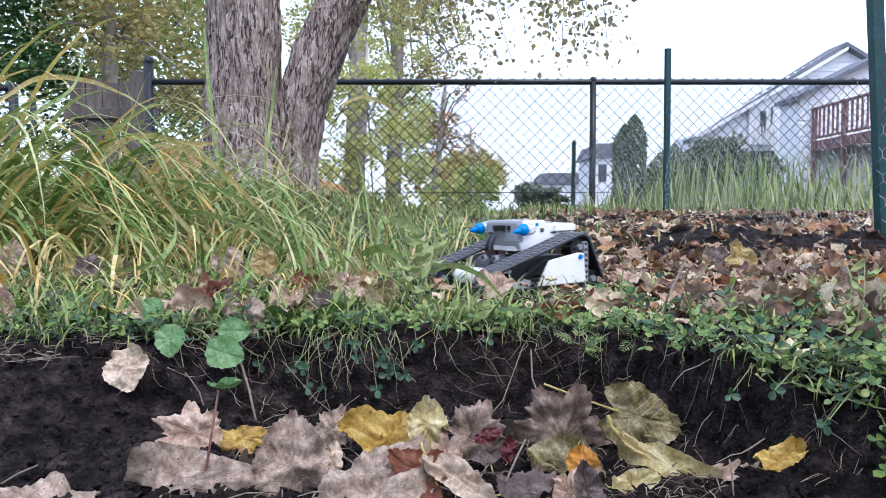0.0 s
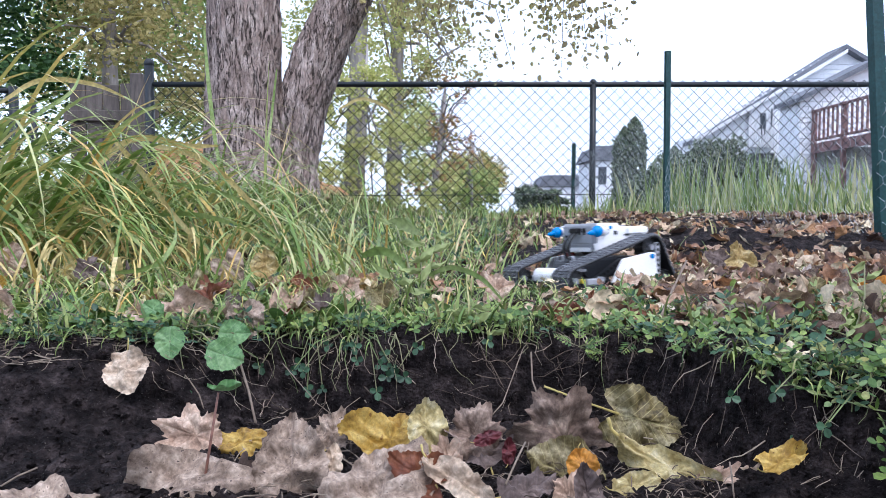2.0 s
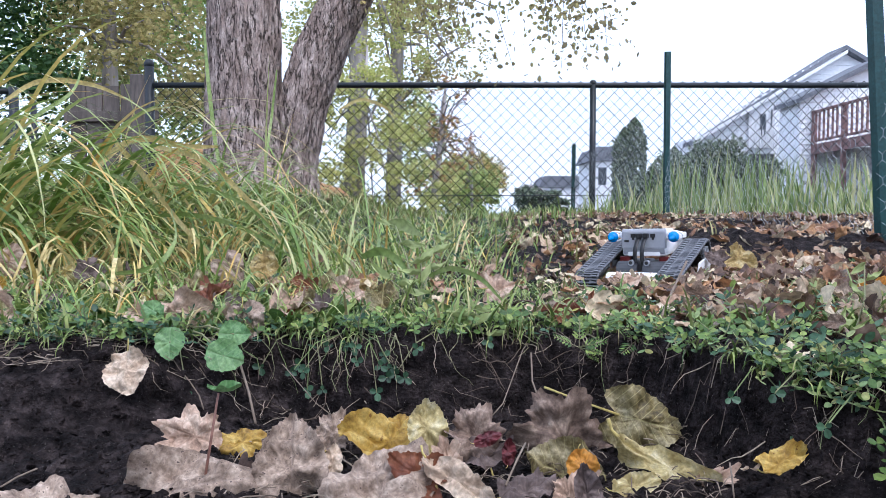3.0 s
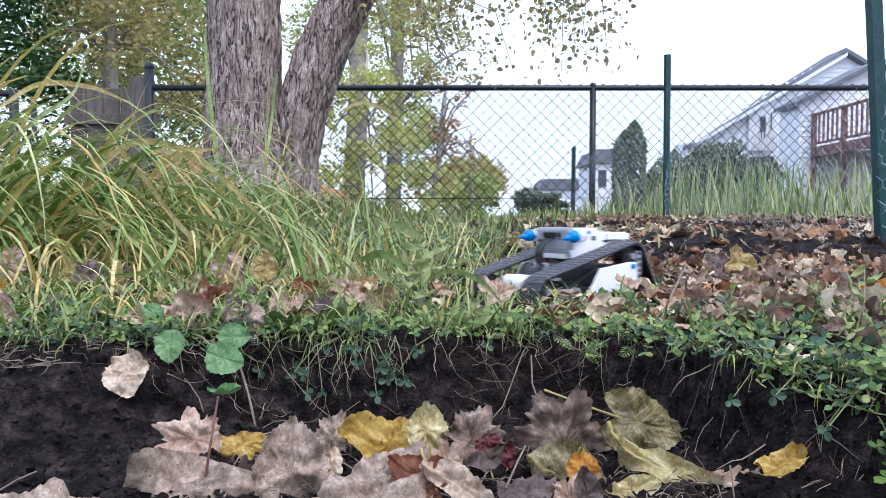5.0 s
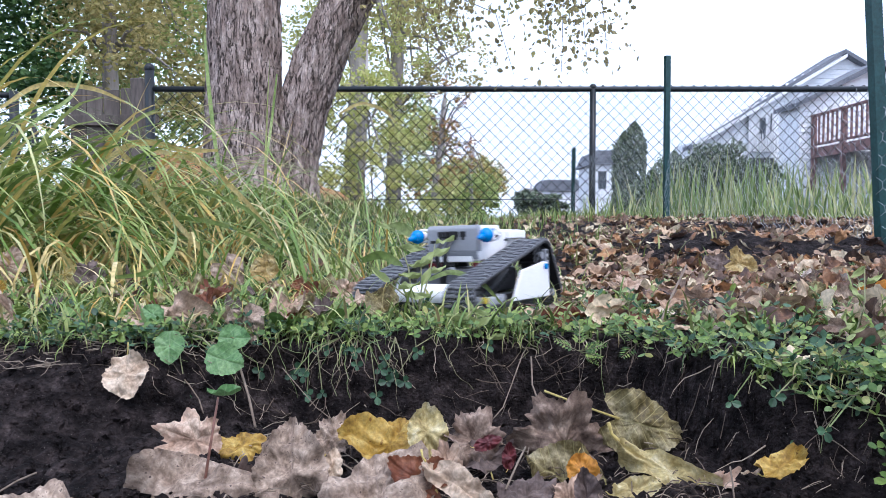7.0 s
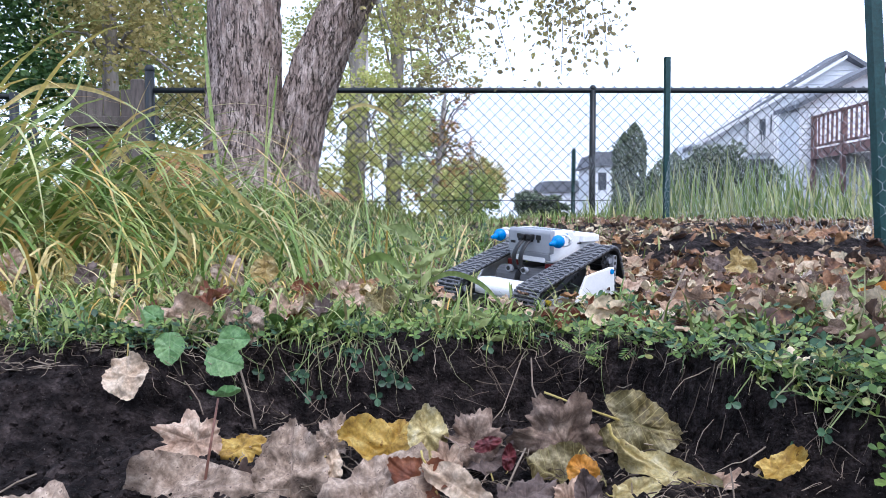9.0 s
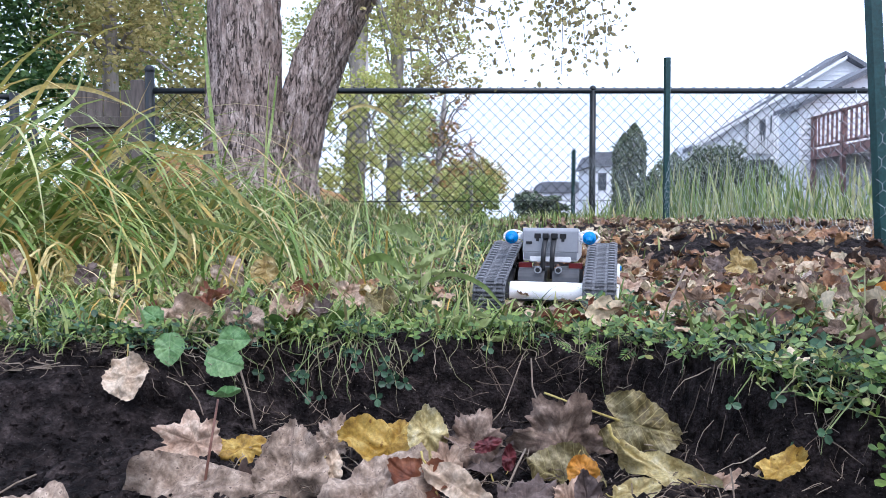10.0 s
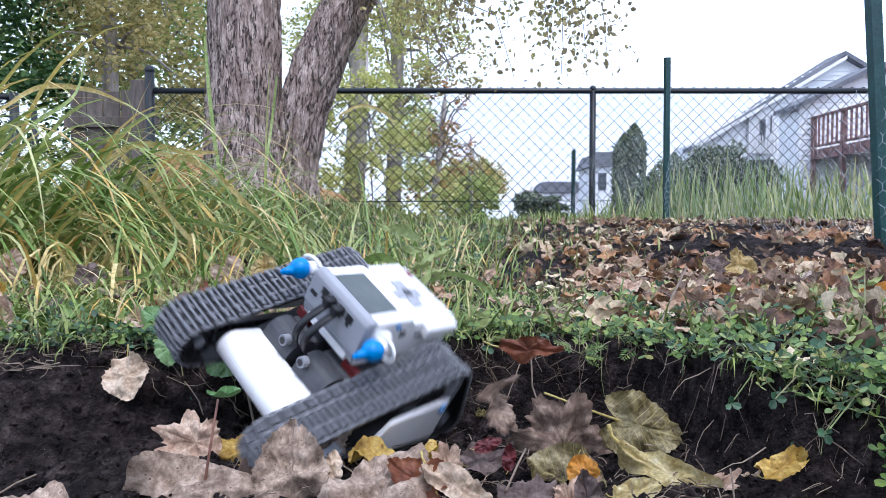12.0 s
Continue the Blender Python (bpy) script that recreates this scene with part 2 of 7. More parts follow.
POST_GREEN = material("green_enamel", [(0.006, 0.032, 0.032), (0.011, 0.055, 0.053), (0.022, 0.075, 0.072)], 12, 0.4, 0.2, 150, spots=(26, 0.72, (0.09, 0.06, 0.045)))
WIRE = material("galvanised_wire", [(0.45, 0.47, 0.48), (0.62, 0.64, 0.65)], 60, 0.45, 0, 300, metallic=0.7)
SIDING = material("white_siding", [(0.86, 0.88, 0.90), (0.92, 0.93, 0.94)], 0.6, 0.6, 0.05, 8, grain_range=(0.95, 1.04))
SHINGLE = material("shingle", [(0.13, 0.14, 0.16), (0.22, 0.23, 0.25)], 2, 0.9, 0.4, 20, dist=0.02)
TRIM = material("white_trim", [(0.74, 0.75, 0.76), (0.82, 0.82, 0.82)], 1, 0.5, 0, 12, grain_range=(0.95, 1.04))
DECK = material("deck_stain", [(0.19, 0.105, 0.095), (0.30, 0.175, 0.155)], 2, 0.7, 0.2, 20)
PANE = material("window_glass", [(0.04, 0.05, 0.06), (0.07, 0.08, 0.09)], 1, 0.08, 0, 5, spec=0.8, grain_range=(0.95, 1.04))
OLDWOOD = material("old_wood", [(0.06, 0.05, 0.044), (0.13, 0.108, 0.092), (0.23, 0.19, 0.165)], 4, 0.85, 0.5, 50, stretch=(1, 1, 0.2), dist=0.004)
CHIPS = material("wood_chips", [(0.26, 0.12, 0.05), (0.42, 0.21, 0.09), (0.52, 0.31, 0.16)], 9, 0.9, 0.8, 40, dist=0.02)
P_WHITE = material("white_plastic", [(0.84, 0.84, 0.83), (0.90, 0.90, 0.89)], 40, 0.32, 0.03, 400, dist=0.0004, spots=(90, 0.74, (0.42, 0.38, 0.33)), grain_range=(0.95, 1.04))
P_GREY = material("light_grey_plastic", [(0.304, 0.3157, 0.3397), (0.3572, 0.3696, 0.395)], 40, 0.38, 0.03, 400, dist=0.0004, grain_range=(0.95, 1.04))
P_MID = material("mid_grey_plastic", [(0.22, 0.23, 0.25), (0.30, 0.31, 0.33)], 40, 0.38, 0.03, 400, dist=0.0004, grain_range=(0.95, 1.04))
P_DARK = material("dark_grey_plastic", [(0.045, 0.047, 0.052), (0.075, 0.078, 0.084)], 40, 0.42, 0.03, 400, dist=0.0004, grain_range=(0.95, 1.04))
P_BLACK = material("black_plastic", [(0.010, 0.010, 0.011), (0.018, 0.018, 0.019)], 40, 0.4, 0.02, 400, dist=0.0004, grain_range=(0.95, 1.04))
P_BLUE = material("blue_plastic", [(0.0, 0.22, 0.62), (0.01, 0.28, 0.70)], 40, 0.25, 0.02, 300, dist=0.0003, translucent=0.15, grain_range=(0.95, 1.04))
P_RED = material("red_plastic", [(0.11, 0.008, 0.008), (0.17, 0.012, 0.011)], 40, 0.35, 0.02, 300, dist=0.0003, grain_range=(0.95, 1.04))
P_YELLOW = material("yellow_plastic", [(0.55, 0.42, 0.03), (0.65, 0.50, 0.05)], 40, 0.35, 0.02, 300, dist=0.0003, grain_range=(0.95, 1.04))
RUBBER = material("rubber", [(0.055, 0.057, 0.063), (0.10, 0.102, 0.11)], 60, 0.5, 0.25, 500, dist=0.0006, spots=(70, 0.66, (0.15, 0.13, 0.11)))
LINK = material("track_link", [(0.105, 0.108, 0.116), (0.19, 0.194, 0.205)], 60, 0.34, 0.15, 500, dist=0.0005, spots=(70, 0.68, (0.16, 0.14, 0.12)))
SCREEN = material("screen", [(0.06, 0.075, 0.07), (0.09, 0.105, 0.095)], 30, 0.2, 0, 200, spec=0.6, grain_range=(0.95, 1.04))


# ---------------------------------------------------------------- mesh helpers
def mesh_ob(name, verts, faces, mat, parent=None, label="", smooth=False):
    me = bpy.data.meshes.new(name)
    me.from_pydata([tuple(v) for v in verts] if not isinstance(verts, np.ndarray) else verts.tolist(),
                   [], faces.tolist() if isinstance(faces, np.ndarray) else faces)
    me.materials.append(mat)
    if smooth:
        me.shade_smooth()
    ob = new(name, me)
    if parent:
        ob.parent = parent
    if label:
        tagged(ob, label)
    return ob


def part(name, bm, mat, parent, label="", smooth=False):
    me = bpy.data.meshes.new(name)
    bmesh.ops.recalc_face_normals(bm, faces=bm.faces)
    bm.to_mesh(me)
    bm.free()
    me.materials.append(mat)
    if smooth:
        me.shade_smooth()
    ob = new(name, me)
    if parent:
        ob.parent = parent
    if label:
        tagged(ob, label)
    return ob


def empty(name, m, label, category, group="", kind=""):
    ob = new(name)
    ob.empty_display_size = 0.05
    ob.matrix_basis = m
    return tagged(ob, label, category, group, kind)


def box(bm, size, m, bevel=0.0, segments=2):
    r = bmesh.ops.create_cube(bm, size=1.0, matrix=m @ Matrix.Diagonal((*size, 1)))
    if bevel:
        edges = list({e for v in r["verts"] for e in v.link_edges})
        bmesh.ops.bevel(bm, geom=edges, offset=bevel, segments=segments, affect="EDGES", profile=0.5)
    return bm


def tube(bm, r1, r2, depth, m, segs=16, caps=True):
    bmesh.ops.create_cone(bm, cap_ends=caps, segments=segs, radius1=r1, radius2=r2, depth=depth, matrix=m)
    return bm


def prism(bm, outline, y0, y1, bevel=0.0):
    """An outline in x and z, drawn out from y0 to y1."""
    a = [bm.verts.new((x, y0, z)) for x, z in outline]
    b = [bm.verts.new((x, y1, z)) for x, z in outline]
    n = len(outline)
    bm.faces.new(a)
    bm.faces.new(b[::-1])
    for i in range(n):
        bm.faces.new((a[i], b[i], b[(i + 1) % n], a[(i + 1) % n]))
    if bevel:
        bmesh.ops.recalc_face_normals(bm, faces=bm.faces)
        bmesh.ops.bevel(bm, geom=list(bm.edges), offset=bevel, segments=2, affect="EDGES", profile=0.5)
    return bm


def pipe_data(points, radii, sides=6):
    """Vertices and faces of a round bar along points."""
    pts = [Vector(p) for p in points]
    verts, faces = [], []
    up = Vector((0.31, 0.52, 0.79))
    for i, p in enumerate(pts):
        d = (pts[min(i + 1, len(pts) - 1)] - pts[max(i - 1, 0)]).normalized()
        a = d.cross(up)
        a = a.normalized() if a.length > 1e-4 else Vector((1, 0, 0))
        b = d.cross(a)
        r = radii[i] if isinstance(radii, (list, tuple)) else radii
        for k in range(sides):
            t = 2 * math.pi * k / sides
            verts.append(p + (a * math.cos(t) + b * math.sin(t)) * r)
    for i in range(len(pts) - 1):
        for k in range(sides):
            j = (k + 1) % sides
            faces.append((i * sides + k, i * sides + j, (i + 1) * sides + j, (i + 1) * sides + k))
    faces.append(tuple(range(sides))[::-1])
    faces.append(tuple(range((len(pts) - 1) * sides, len(pts) * sides)))
    return verts, faces


def pipe(name, points, radii, mat, parent=None, label="", sides=6):
    v, f = pipe_data(points, radii, sides)
    return mesh_ob(name, v, f, mat, parent, label, True)


class Heap:
    """Gathers many small pieces into one mesh."""

    def __init__(self):
        self.v, self.f, self.n = [], [], 0

    def put(self, verts, faces):
        self.v.extend(tuple(p) for p in verts)
        self.f.extend(tuple(i + self.n for i in f) for f in faces)
        self.n += len(verts)

    def make(self, name, mat, parent=None, label="", smooth=False):
        return mesh_ob(name, self.v, self.f, mat, parent, label, smooth)


def smooth(a, b, x):
    t = np.clip((x - a) / (b - a), 0, 1)
    return t * t * (3 - 2 * t)


# ---------------------------------------------------------------- ground
def bank_edge(x):
    return 0.725 + 0.018 * np.sin(x * 9 + 1) + 0.010 * np.sin(x * 23) - 0.17 * smooth(0.165, 0.26, x) - 0.13 * smooth(0.26, 0.38, x) - 0.02 * smooth(-0.1, -0.5, x) + 0.024 * np.exp(-((x + 0.15) / 0.05) ** 2)


def height(x, y):
    """The lie of the land, without the crumbs."""
    up = 0.004 + 0.075 * smooth(1.3, 4.5, y) + 0.012 * np.sin(x * 5 + y * 3) * smooth(0.9, 1.4, y)
    up = up + 0.165 * smooth(1.25, 4.0, y) * smooth(0.0, -1.0, x)
    up = up + 0.052 * smooth(1.45, 1.75, y) * smooth(0.30, 0.65, x) * (1 - 0.6 * smooth(2.6, 4, y))
    up = up - 0.16 * smooth(5.2, 9.0, y)
    down = -0.070 + 0.008 * np.sin(x * 11 + y * 7) + 0.45 * smooth(-0.5, -1.6, y)
    e = bank_edge(x)
    width = 0.045 + 0.10 * smooth(-0.12, -0.40, x)
    k = smooth(e - width, e, y)
    return down + (up - down) * k


def crumbs(x, y):
    """Fine lumps of soil."""
    e = bank_edge(x)
    near = 1 - smooth(1.8, 3.5, y)
    if near <= 0 or abs(x) > 2.5:
        return 0.0
    bare = 1.0 if y < e + 0.02 else 0.45
    a = noise.fractal(Vector((x * 38, y * 38, 3.1)), 1.0, 2.0, 4)
    b = noise.noise(Vector((x * 140, y * 140, 1.7)))
    c = noise.noise(Vector((x * 75, y * 75, 5.2)))
    lump = 0.0
    if x > 0.3 and 1.35 < y < 2.6:
        lump = 0.024 * float(smooth(0.3, 0.6, x)) * abs(noise.fractal(Vector((x * 17, y * 13, 6.6)), 1.0, 2.0, 3)) * float(smooth(1.35, 1.55, y)) * float(smooth(2.6, 2.1, y))
    return lump + near * bare * (0.0065 * a + 0.0045 * b + 0.0045 * max(0.0, c))


def make_ground():
    def axis(points):
        out = []
        for a, b, step in points:
            out.extend(np.arange(a, b, step))
        return np.array(out)
    xs = axis([(-400, -40, 60), (-40, -6, 4), (-6, -1.5, 0.25), (-1.5, -0.6, 0.03), (-0.6, -0.42, 0.008), (-0.42, 0.40, 0.0032), (0.40, 0.6, 0.008), (0.6, 1.5, 0.013), (1.5, 6, 0.25), (6, 40, 4), (40, 401, 60)])
    ys = axis([(-60, -2, 8), (-2, 0.3, 0.1), (0.3, 0.46, 0.008), (0.46, 0.60, 0.0035), (0.60, 0.76, 0.0024), (0.76, 0.80, 0.006), (0.80, 1.3, 0.009), (1.3, 2.2, 0.012), (2.2, 6, 0.1), (6, 30, 1.5), (30, 900, 60)])
    X, Y = np.meshgrid(xs, ys)
    Z = height(X, Y)
    V = np.stack([X, Y, Z], -1).reshape(-1, 3)
    for p in V:
        c = crumbs(p[0], p[1])
        if c:
            p[2] += c
            e = bank_edge(p[0])
            if e - 0.07 < p[1] < e:
                p[1] += 0.009 * noise.noise(Vector((p[0] * 42, p[2] * 55, 9.0))) + 0.005 * noise.noise(Vector((p[0] * 120, p[2] * 130, 4.0)))
    nx, ny = len(xs), len(ys)
    i = np.arange(nx * (ny - 1)).reshape(ny - 1, nx)[:, :-1].ravel()
    F = np.stack([i, i + 1, i + nx + 1, i + nx], -1)
    g = mesh_ob("ground", V, F, SOIL, smooth=True)
    tagged(g, "dark crumbly garden soil with a low cut bank", "ground", kind="structure")


make_ground()


# ---------------------------------------------------------------- tracked robot
# forward is x, left is y, up is z
WHEELS = [(0.0905, 0.0200, 0.0208), (-0.058, 0.064, 0.020), (-0.085, 0.016, 0.016)]
BELT = 0.0660
LINKS = 47


def track_loop():
    pts = []
    n = len(WHEELS)
    normals = []
    for i in range(n):
        (ax, az, ar), (bx, bz, br) = WHEELS[i], WHEELS[(i + 1) % n]
        phi = math.atan2(bz - az, bx - ax)
        normals.append(phi - math.acos((ar - br) / math.hypot(bx - ax, bz - az)))
    for i in range(n):
        x, z, r = WHEELS[i]
        a, b = normals[i - 1], normals[i]
        while b < a:
            b += 2 * math.pi
        for k in range(25):
            t = a + (b - a) * k / 24
            pts.append((x + r * math.cos(t), z + r * math.sin(t), t))
    out = []
    for i, p in enumerate(pts):
        q = pts[(i + 1) % len(pts)]
        steps = max(1, int(math.hypot(q[0] - p[0], q[1] - p[1]) / 0.002))
        turn = (q[2] - p[2] + math.pi) % (2 * math.pi) - math.pi
        for k in range(steps):
            f = k / steps
            out.append((p[0] + (q[0] - p[0]) * f, p[1] + (q[1] - p[1]) * f, p[2] + turn * f))
    run = [0.0]
    for i in range(1, len(out) + 1):
        a, b = out[i - 1], out[i % len(out)]
        run.append(run[-1] + math.hypot(b[0] - a[0], b[1] - a[1]))
    return out, run


LOOP, RUN = track_loop()


def on_loop(s):
    """Place and outward angle on the track at the run s."""
    s = s % RUN[-1]
    i = min(int(np.searchsorted(RUN, s, side="right")) - 1, len(LOOP) - 1)
    a, b = LOOP[i], LOOP[(i + 1) % len(LOOP)]
    f = (s - RUN[i]) / max(1e-9, RUN[i + 1] - RUN[i])
    turn = (b[2] - a[2] + math.pi) % (2 * math.pi) - math.pi
    return a[0] + (b[0] - a[0]) * f, a[1] + (b[1] - a[1]) * f, a[2] + turn * f


def link_pose(s):
    x, z, a = on_loop(s)
    return pose(x, 0, z, 0, 90 - math.degrees(a), 0)


def beam(name, holes, mat, parent, m, label=""):
    """A studless beam with round ends, lying along x, with pin holes through it along y."""
    u = 0.008
    bm = bmesh.new()
    half = u * (holes - 1) / 2
    outline = []
    for k in range(9):
        t = -math.pi / 2 + math.pi * k / 8
        outline.append((half + 0.0038 * math.cos(t), 0.0038 * math.sin(t)))
    for k in range(9):
        t = math.pi / 2 + math.pi * k / 8
        outline.append((-half + 0.0038 * math.cos(t), 0.0038 * math.sin(t)))
    prism(bm, outline, -0.0037, 0.0037)
    ob = part(name, bm, mat, parent, label)
    ob.matrix_basis = m
    hb = bmesh.new()
    for h in range(holes):
        for side in (-1, 1):
            tube(hb, 0.0026, 0.0026, 0.0004, pose(-half + u * h, side * 0.00385, 0, 90, 0, 0), 12)
    part("pin_hole", hb, P_BLACK, ob)
    return ob


def wheel(name, r, parent, m):
    w = new(name)
    w.parent = parent
    w.matrix_basis = m
    w.empty_display_size = 0.01
    bm = bmesh.new()
    tube(bm, r, r, 0.020, pose(0, 0, 0, 90, 0, 0), 24)
    for k in range(10):
        t = 2 * math.pi * k / 10
        box(bm, (0.004, 0.024, 0.004), pose(math.cos(t) * r * 0.96, 0, math.sin(t) * r * 0.96, 0, -math.degrees(t), 0), 0.0006, 1)
    part("rim", bm, P_BLACK, w)
    hub = bmesh.new()
    tube(hub, 0.0045, 0.0045, 0.030, pose(0, 0, 0, 90, 0, 0), 12)
    part("axle", hub, P_MID, w)
    hub = bmesh.new()
    star = []
    for k in range(24):
        t = 2 * math.pi * k / 24
        reach = r * (0.66 if k % 4 < 2 else 0.36)
        star.append((math.cos(t) * reach, math.sin(t) * reach))
    prism(hub, star, -0.0112, 0.0112)
    part("hub", hub, P_DARK, w)
    return w


def make_robot():
    robot = empty("tracked_robot", pose(0, 1, 0), "white and grey toy brick robot on two black rubber tracks", "toy robot")
    movers = []
    for side in (1, -1):
        track = new("track")
        track.parent = robot
        track.matrix_basis = pose(0, side * BELT, 0)
        tagged(track, "black rubber crawler track with ribbed links")
        # belt
        n = len(LOOP)
        vs, fs = [], []
        for x, z, a in LOOP:
            for off, y in ((-0.0042, -0.019), (-0.0042, 0.019), (-0.0020, 0.019), (-0.0020, -0.019)):
                vs.append((x + off * math.cos(a), y, z + off * math.sin(a)))
        for i in range(n):
            j = (i + 1) % n
            for k in range(4):
                q = (k + 1) % 4
                fs.append((i * 4 + k, i * 4 + q, j * 4 + q, j * 4 + k))
        mesh_ob("belt", vs, fs, P_BLACK, track)
        # links
        lb = bmesh.new()
        for x in (-0.0030, 0.0024):
            box(lb, (0.0022, 0.040, 0.0030), pose(x, 0, -0.0008), 0.0004, 1)
        for y in (-0.0185, -0.0070, 0.0070, 0.0185):
            box(lb, (0.0086, 0.0030, 0.0022), pose(0, y, -0.0010), 0.0004, 1)
        for y in (-0.0128, 0.0128):
            box(lb, (0.0030, 0.0075, 0.0036), pose(0.0022, y, 0.0002), 0.0005, 1)
        first = part("link", lb, LINK, track)
        links = [first]
        for k in range(1, LINKS):
            ob = new("link", first.data)
            ob.parent = track
            links.append(ob)
        for k, ob in enumerate(links):
            ob.matrix_basis = link_pose(RUN[-1] * k / LINKS)
        wheels = []
        for x, z, r in WHEELS:
            wheels.append((wheel("wheel", r - 0.0045, track, pose(x, 0, z)), r))
        movers.append((side, links, wheels))
        # frame of the track
        beam("lower_beam", 19, P_DARK, robot, pose(0.0, side * (BELT + 0.0135), 0.0095, 0, 0, 0), "dark grey beam with pin holes")
        beam("upright_beam", 8, P_GREY, robot, pose(-0.0665, side * (BELT + 0.0135), 0.040, 0, 90, 0), "light grey beam with pin holes")
        beam("brace_beam", 9, P_DARK, robot, pose(0.012, side * (BELT - 0.012), 0.030, 0, 28, 0), "dark grey brace")
        bm = bmesh.new()
        box(bm, (0.030, 0.008, 0.010), pose(0.058, side * (BELT + 0.013), 0.0175), 0.002)
        tube(bm, 0.0045, 0.0045, 0.010, pose(0.045, side * (BELT + 0.013), 0.0200, 90, 0, 0), 14)
        part("axle_holder", bm, P_GREY, robot, "light grey axle holder")
        bm = bmesh.new()
        tube(bm, 0.0035, 0.0035, 0.010, pose(0.080, side * (BELT + 0.0125), 0.0195, 90, 0, 0), 12)
        part("axle_bush", bm, P_YELLOW, robot, "yellow axle bush")
        # white side panel with a blue pin
        bm = bmesh.new()
        y0 = side * (BELT + 0.0195)
        prism(bm, [(-0.060, 0.0135), (0.031, 0.0145), (0.010, 0.0490), (-0.046, 0.0570), (-0.056, 0.0560)], y0, y0 + side * 0.004, 0.0012)
        panel = part("side_panel", bm, P_WHITE, robot, "smooth white side panel")
        bm = bmesh.new()
        tube(bm, 0.0038, 0.0034, 0.003, pose(-0.0485, y0 + side * 0.0048, 0.0508, -90 * side, 0, 0), 16)
        part("pin", bm, P_BLUE, panel, "blue pin")
    # motors and chassis between the tracks
    for side in (1, -1):
        bm = bmesh.new()
        box(bm, (0.085, 0.036, 0.030), pose(-0.022, side * 0.022, 0.036), 0.004)
        tube(bm, 0.016, 0.016, 0.034, pose(0.028, side * 0.022, 0.036, 90, 0, 0), 20)
        part("motor", bm, P_DARK, robot, "dark grey motor housing")
        bm = bmesh.new()
        box(bm, (0.006, 0.018, 0.008), pose(0.012, side * 0.033, 0.0545), 0.001)
        part("motor_cap", bm, P_RED, robot, "dark red block")
        bm = bmesh.new()
        tube(bm, 0.0046, 0.0046, 0.006, pose(0.045, side * 0.013, 0.050, 0, 90, 0), 14)
        ring = part("motor_ring", bm, P_MID, robot, "grey ring")
        bm = bmesh.new()
        tube(bm, 0.0030, 0.0030, 0.0006, pose(0.0483, side * 0.013, 0.050, 0, 90, 0), 12)
        part("hole", bm, P_BLACK, ring)
    bm = bmesh.new()
    box(bm, (0.150, 0.104, 0.008), pose(0.0, 0, 0.016), 0.002)
    part("chassis_plate", bm, P_DARK, robot)
    # front panel, curved
    bm = bmesh.new()
    outline = []
    for k in range(13):
        t = math.radians(-35 + 135 * k / 12)
        outline.append((0.0665 + 0.0125 * math.cos(t), 0.0225 + 0.0135 * math.sin(t)))
    outline += [(0.043, 0.0345), (0.043, 0.0310), (0.064, 0.0310), (0.0715, 0.0230), (0.0735, 0.0150)]
    prism(bm, outline, -0.045, 0.045)
    part("front_panel", bm, P_WHITE, robot, "white curved front panel")
    for y in (-0.027, -0.009, 0.009, 0.027):
        bm = bmesh.new()
        tube(bm, 0.0031, 0.0031, 0.012, pose(0.0375, y, 0.0350), 14)
        tube(bm, 0.0040, 0.0040, 0.003, pose(0.0375, y, 0.0415), 14)
        tube(bm, 0.0040, 0.0040, 0.002, pose(0.0375, y, 0.0360), 14)
        part("stud", bm, P_GREY, robot, "light grey round stud")
    # control brick
    brick = new("control_brick")
    brick.parent = robot
    brick.matrix_basis = pose(-0.034, 0, 0.060)
    brick.empty_display_size = 0.02
    tagged(brick, "white control unit with a small screen and buttons")
    bm = bmesh.new()
    prism(bm, [(0.050, 0.0), (-0.052, 0.004), (-0.055, 0.030), (-0.055, 0.037), (0.000, 0.038), (0.004, 0.0435), (0.052, 0.0435), (0.054, 0.012)], -0.036, 0.036, 0.0022)
    part("casing", bm, P_WHITE, brick)
    bm = bmesh.new()
    prism(bm, [(0.046, 0.012), (0.0555, 0.012), (0.0568, 0.040), (0.0545, 0.0442), (0.046, 0.0442)], -0.0362, 0.0362, 0.0012)
    prism(bm, [(0.046, 0.003), (0.0520, 0.003), (0.0555, 0.0122), (0.046, 0.0122)], -0.0345, 0.0345, 0.0008)
    part("port_face", bm, P_GREY, brick, "light grey face with sockets")
    bm = bmesh.new()
    box(bm, (0.004, 0.054, 0.0085), pose(0.0515, 0, 0.0035), 0.0015)
    part("front_lip", bm, P_WHITE, brick)
    for y in (-0.0165, -0.0055, 0.0055, 0.0165):
        bm = bmesh.new()
        box(bm, (0.0010, 0.0085, 0.0065), pose(0.0566, y, 0.0335), 0.0003, 1)
        box(bm, (0.0010, 0.0040, 0.0040), pose(0.0564, y, 0.0285), 0.0003, 1)
        part("socket", bm, P_BLACK, brick)
    bm = bmesh.new()
    box(bm, (0.0010, 0.0080, 0.0036), pose(0.0565, -0.0275, 0.0245), 0.0003, 1)
    part("slot", bm, P_BLACK, brick)
    bm = bmesh.new()
    box(bm, (0.032, 0.050, 0.0008), pose(0.030, 0, 0.0436), 0.0003, 1)
    part("screen", bm, SCREEN, brick, "dark grey display")
    bm = bmesh.new()
    box(bm, (0.030, 0.012, 0.0022), pose(-0.022, 0, 0.0383), 0.0009)
    box(bm, (0.012, 0.036, 0.0022), pose(-0.022, 0, 0.0383), 0.0009)
    part("button_cross", bm, P_GREY, brick, "light grey buttons")
    bm = bmesh.new()
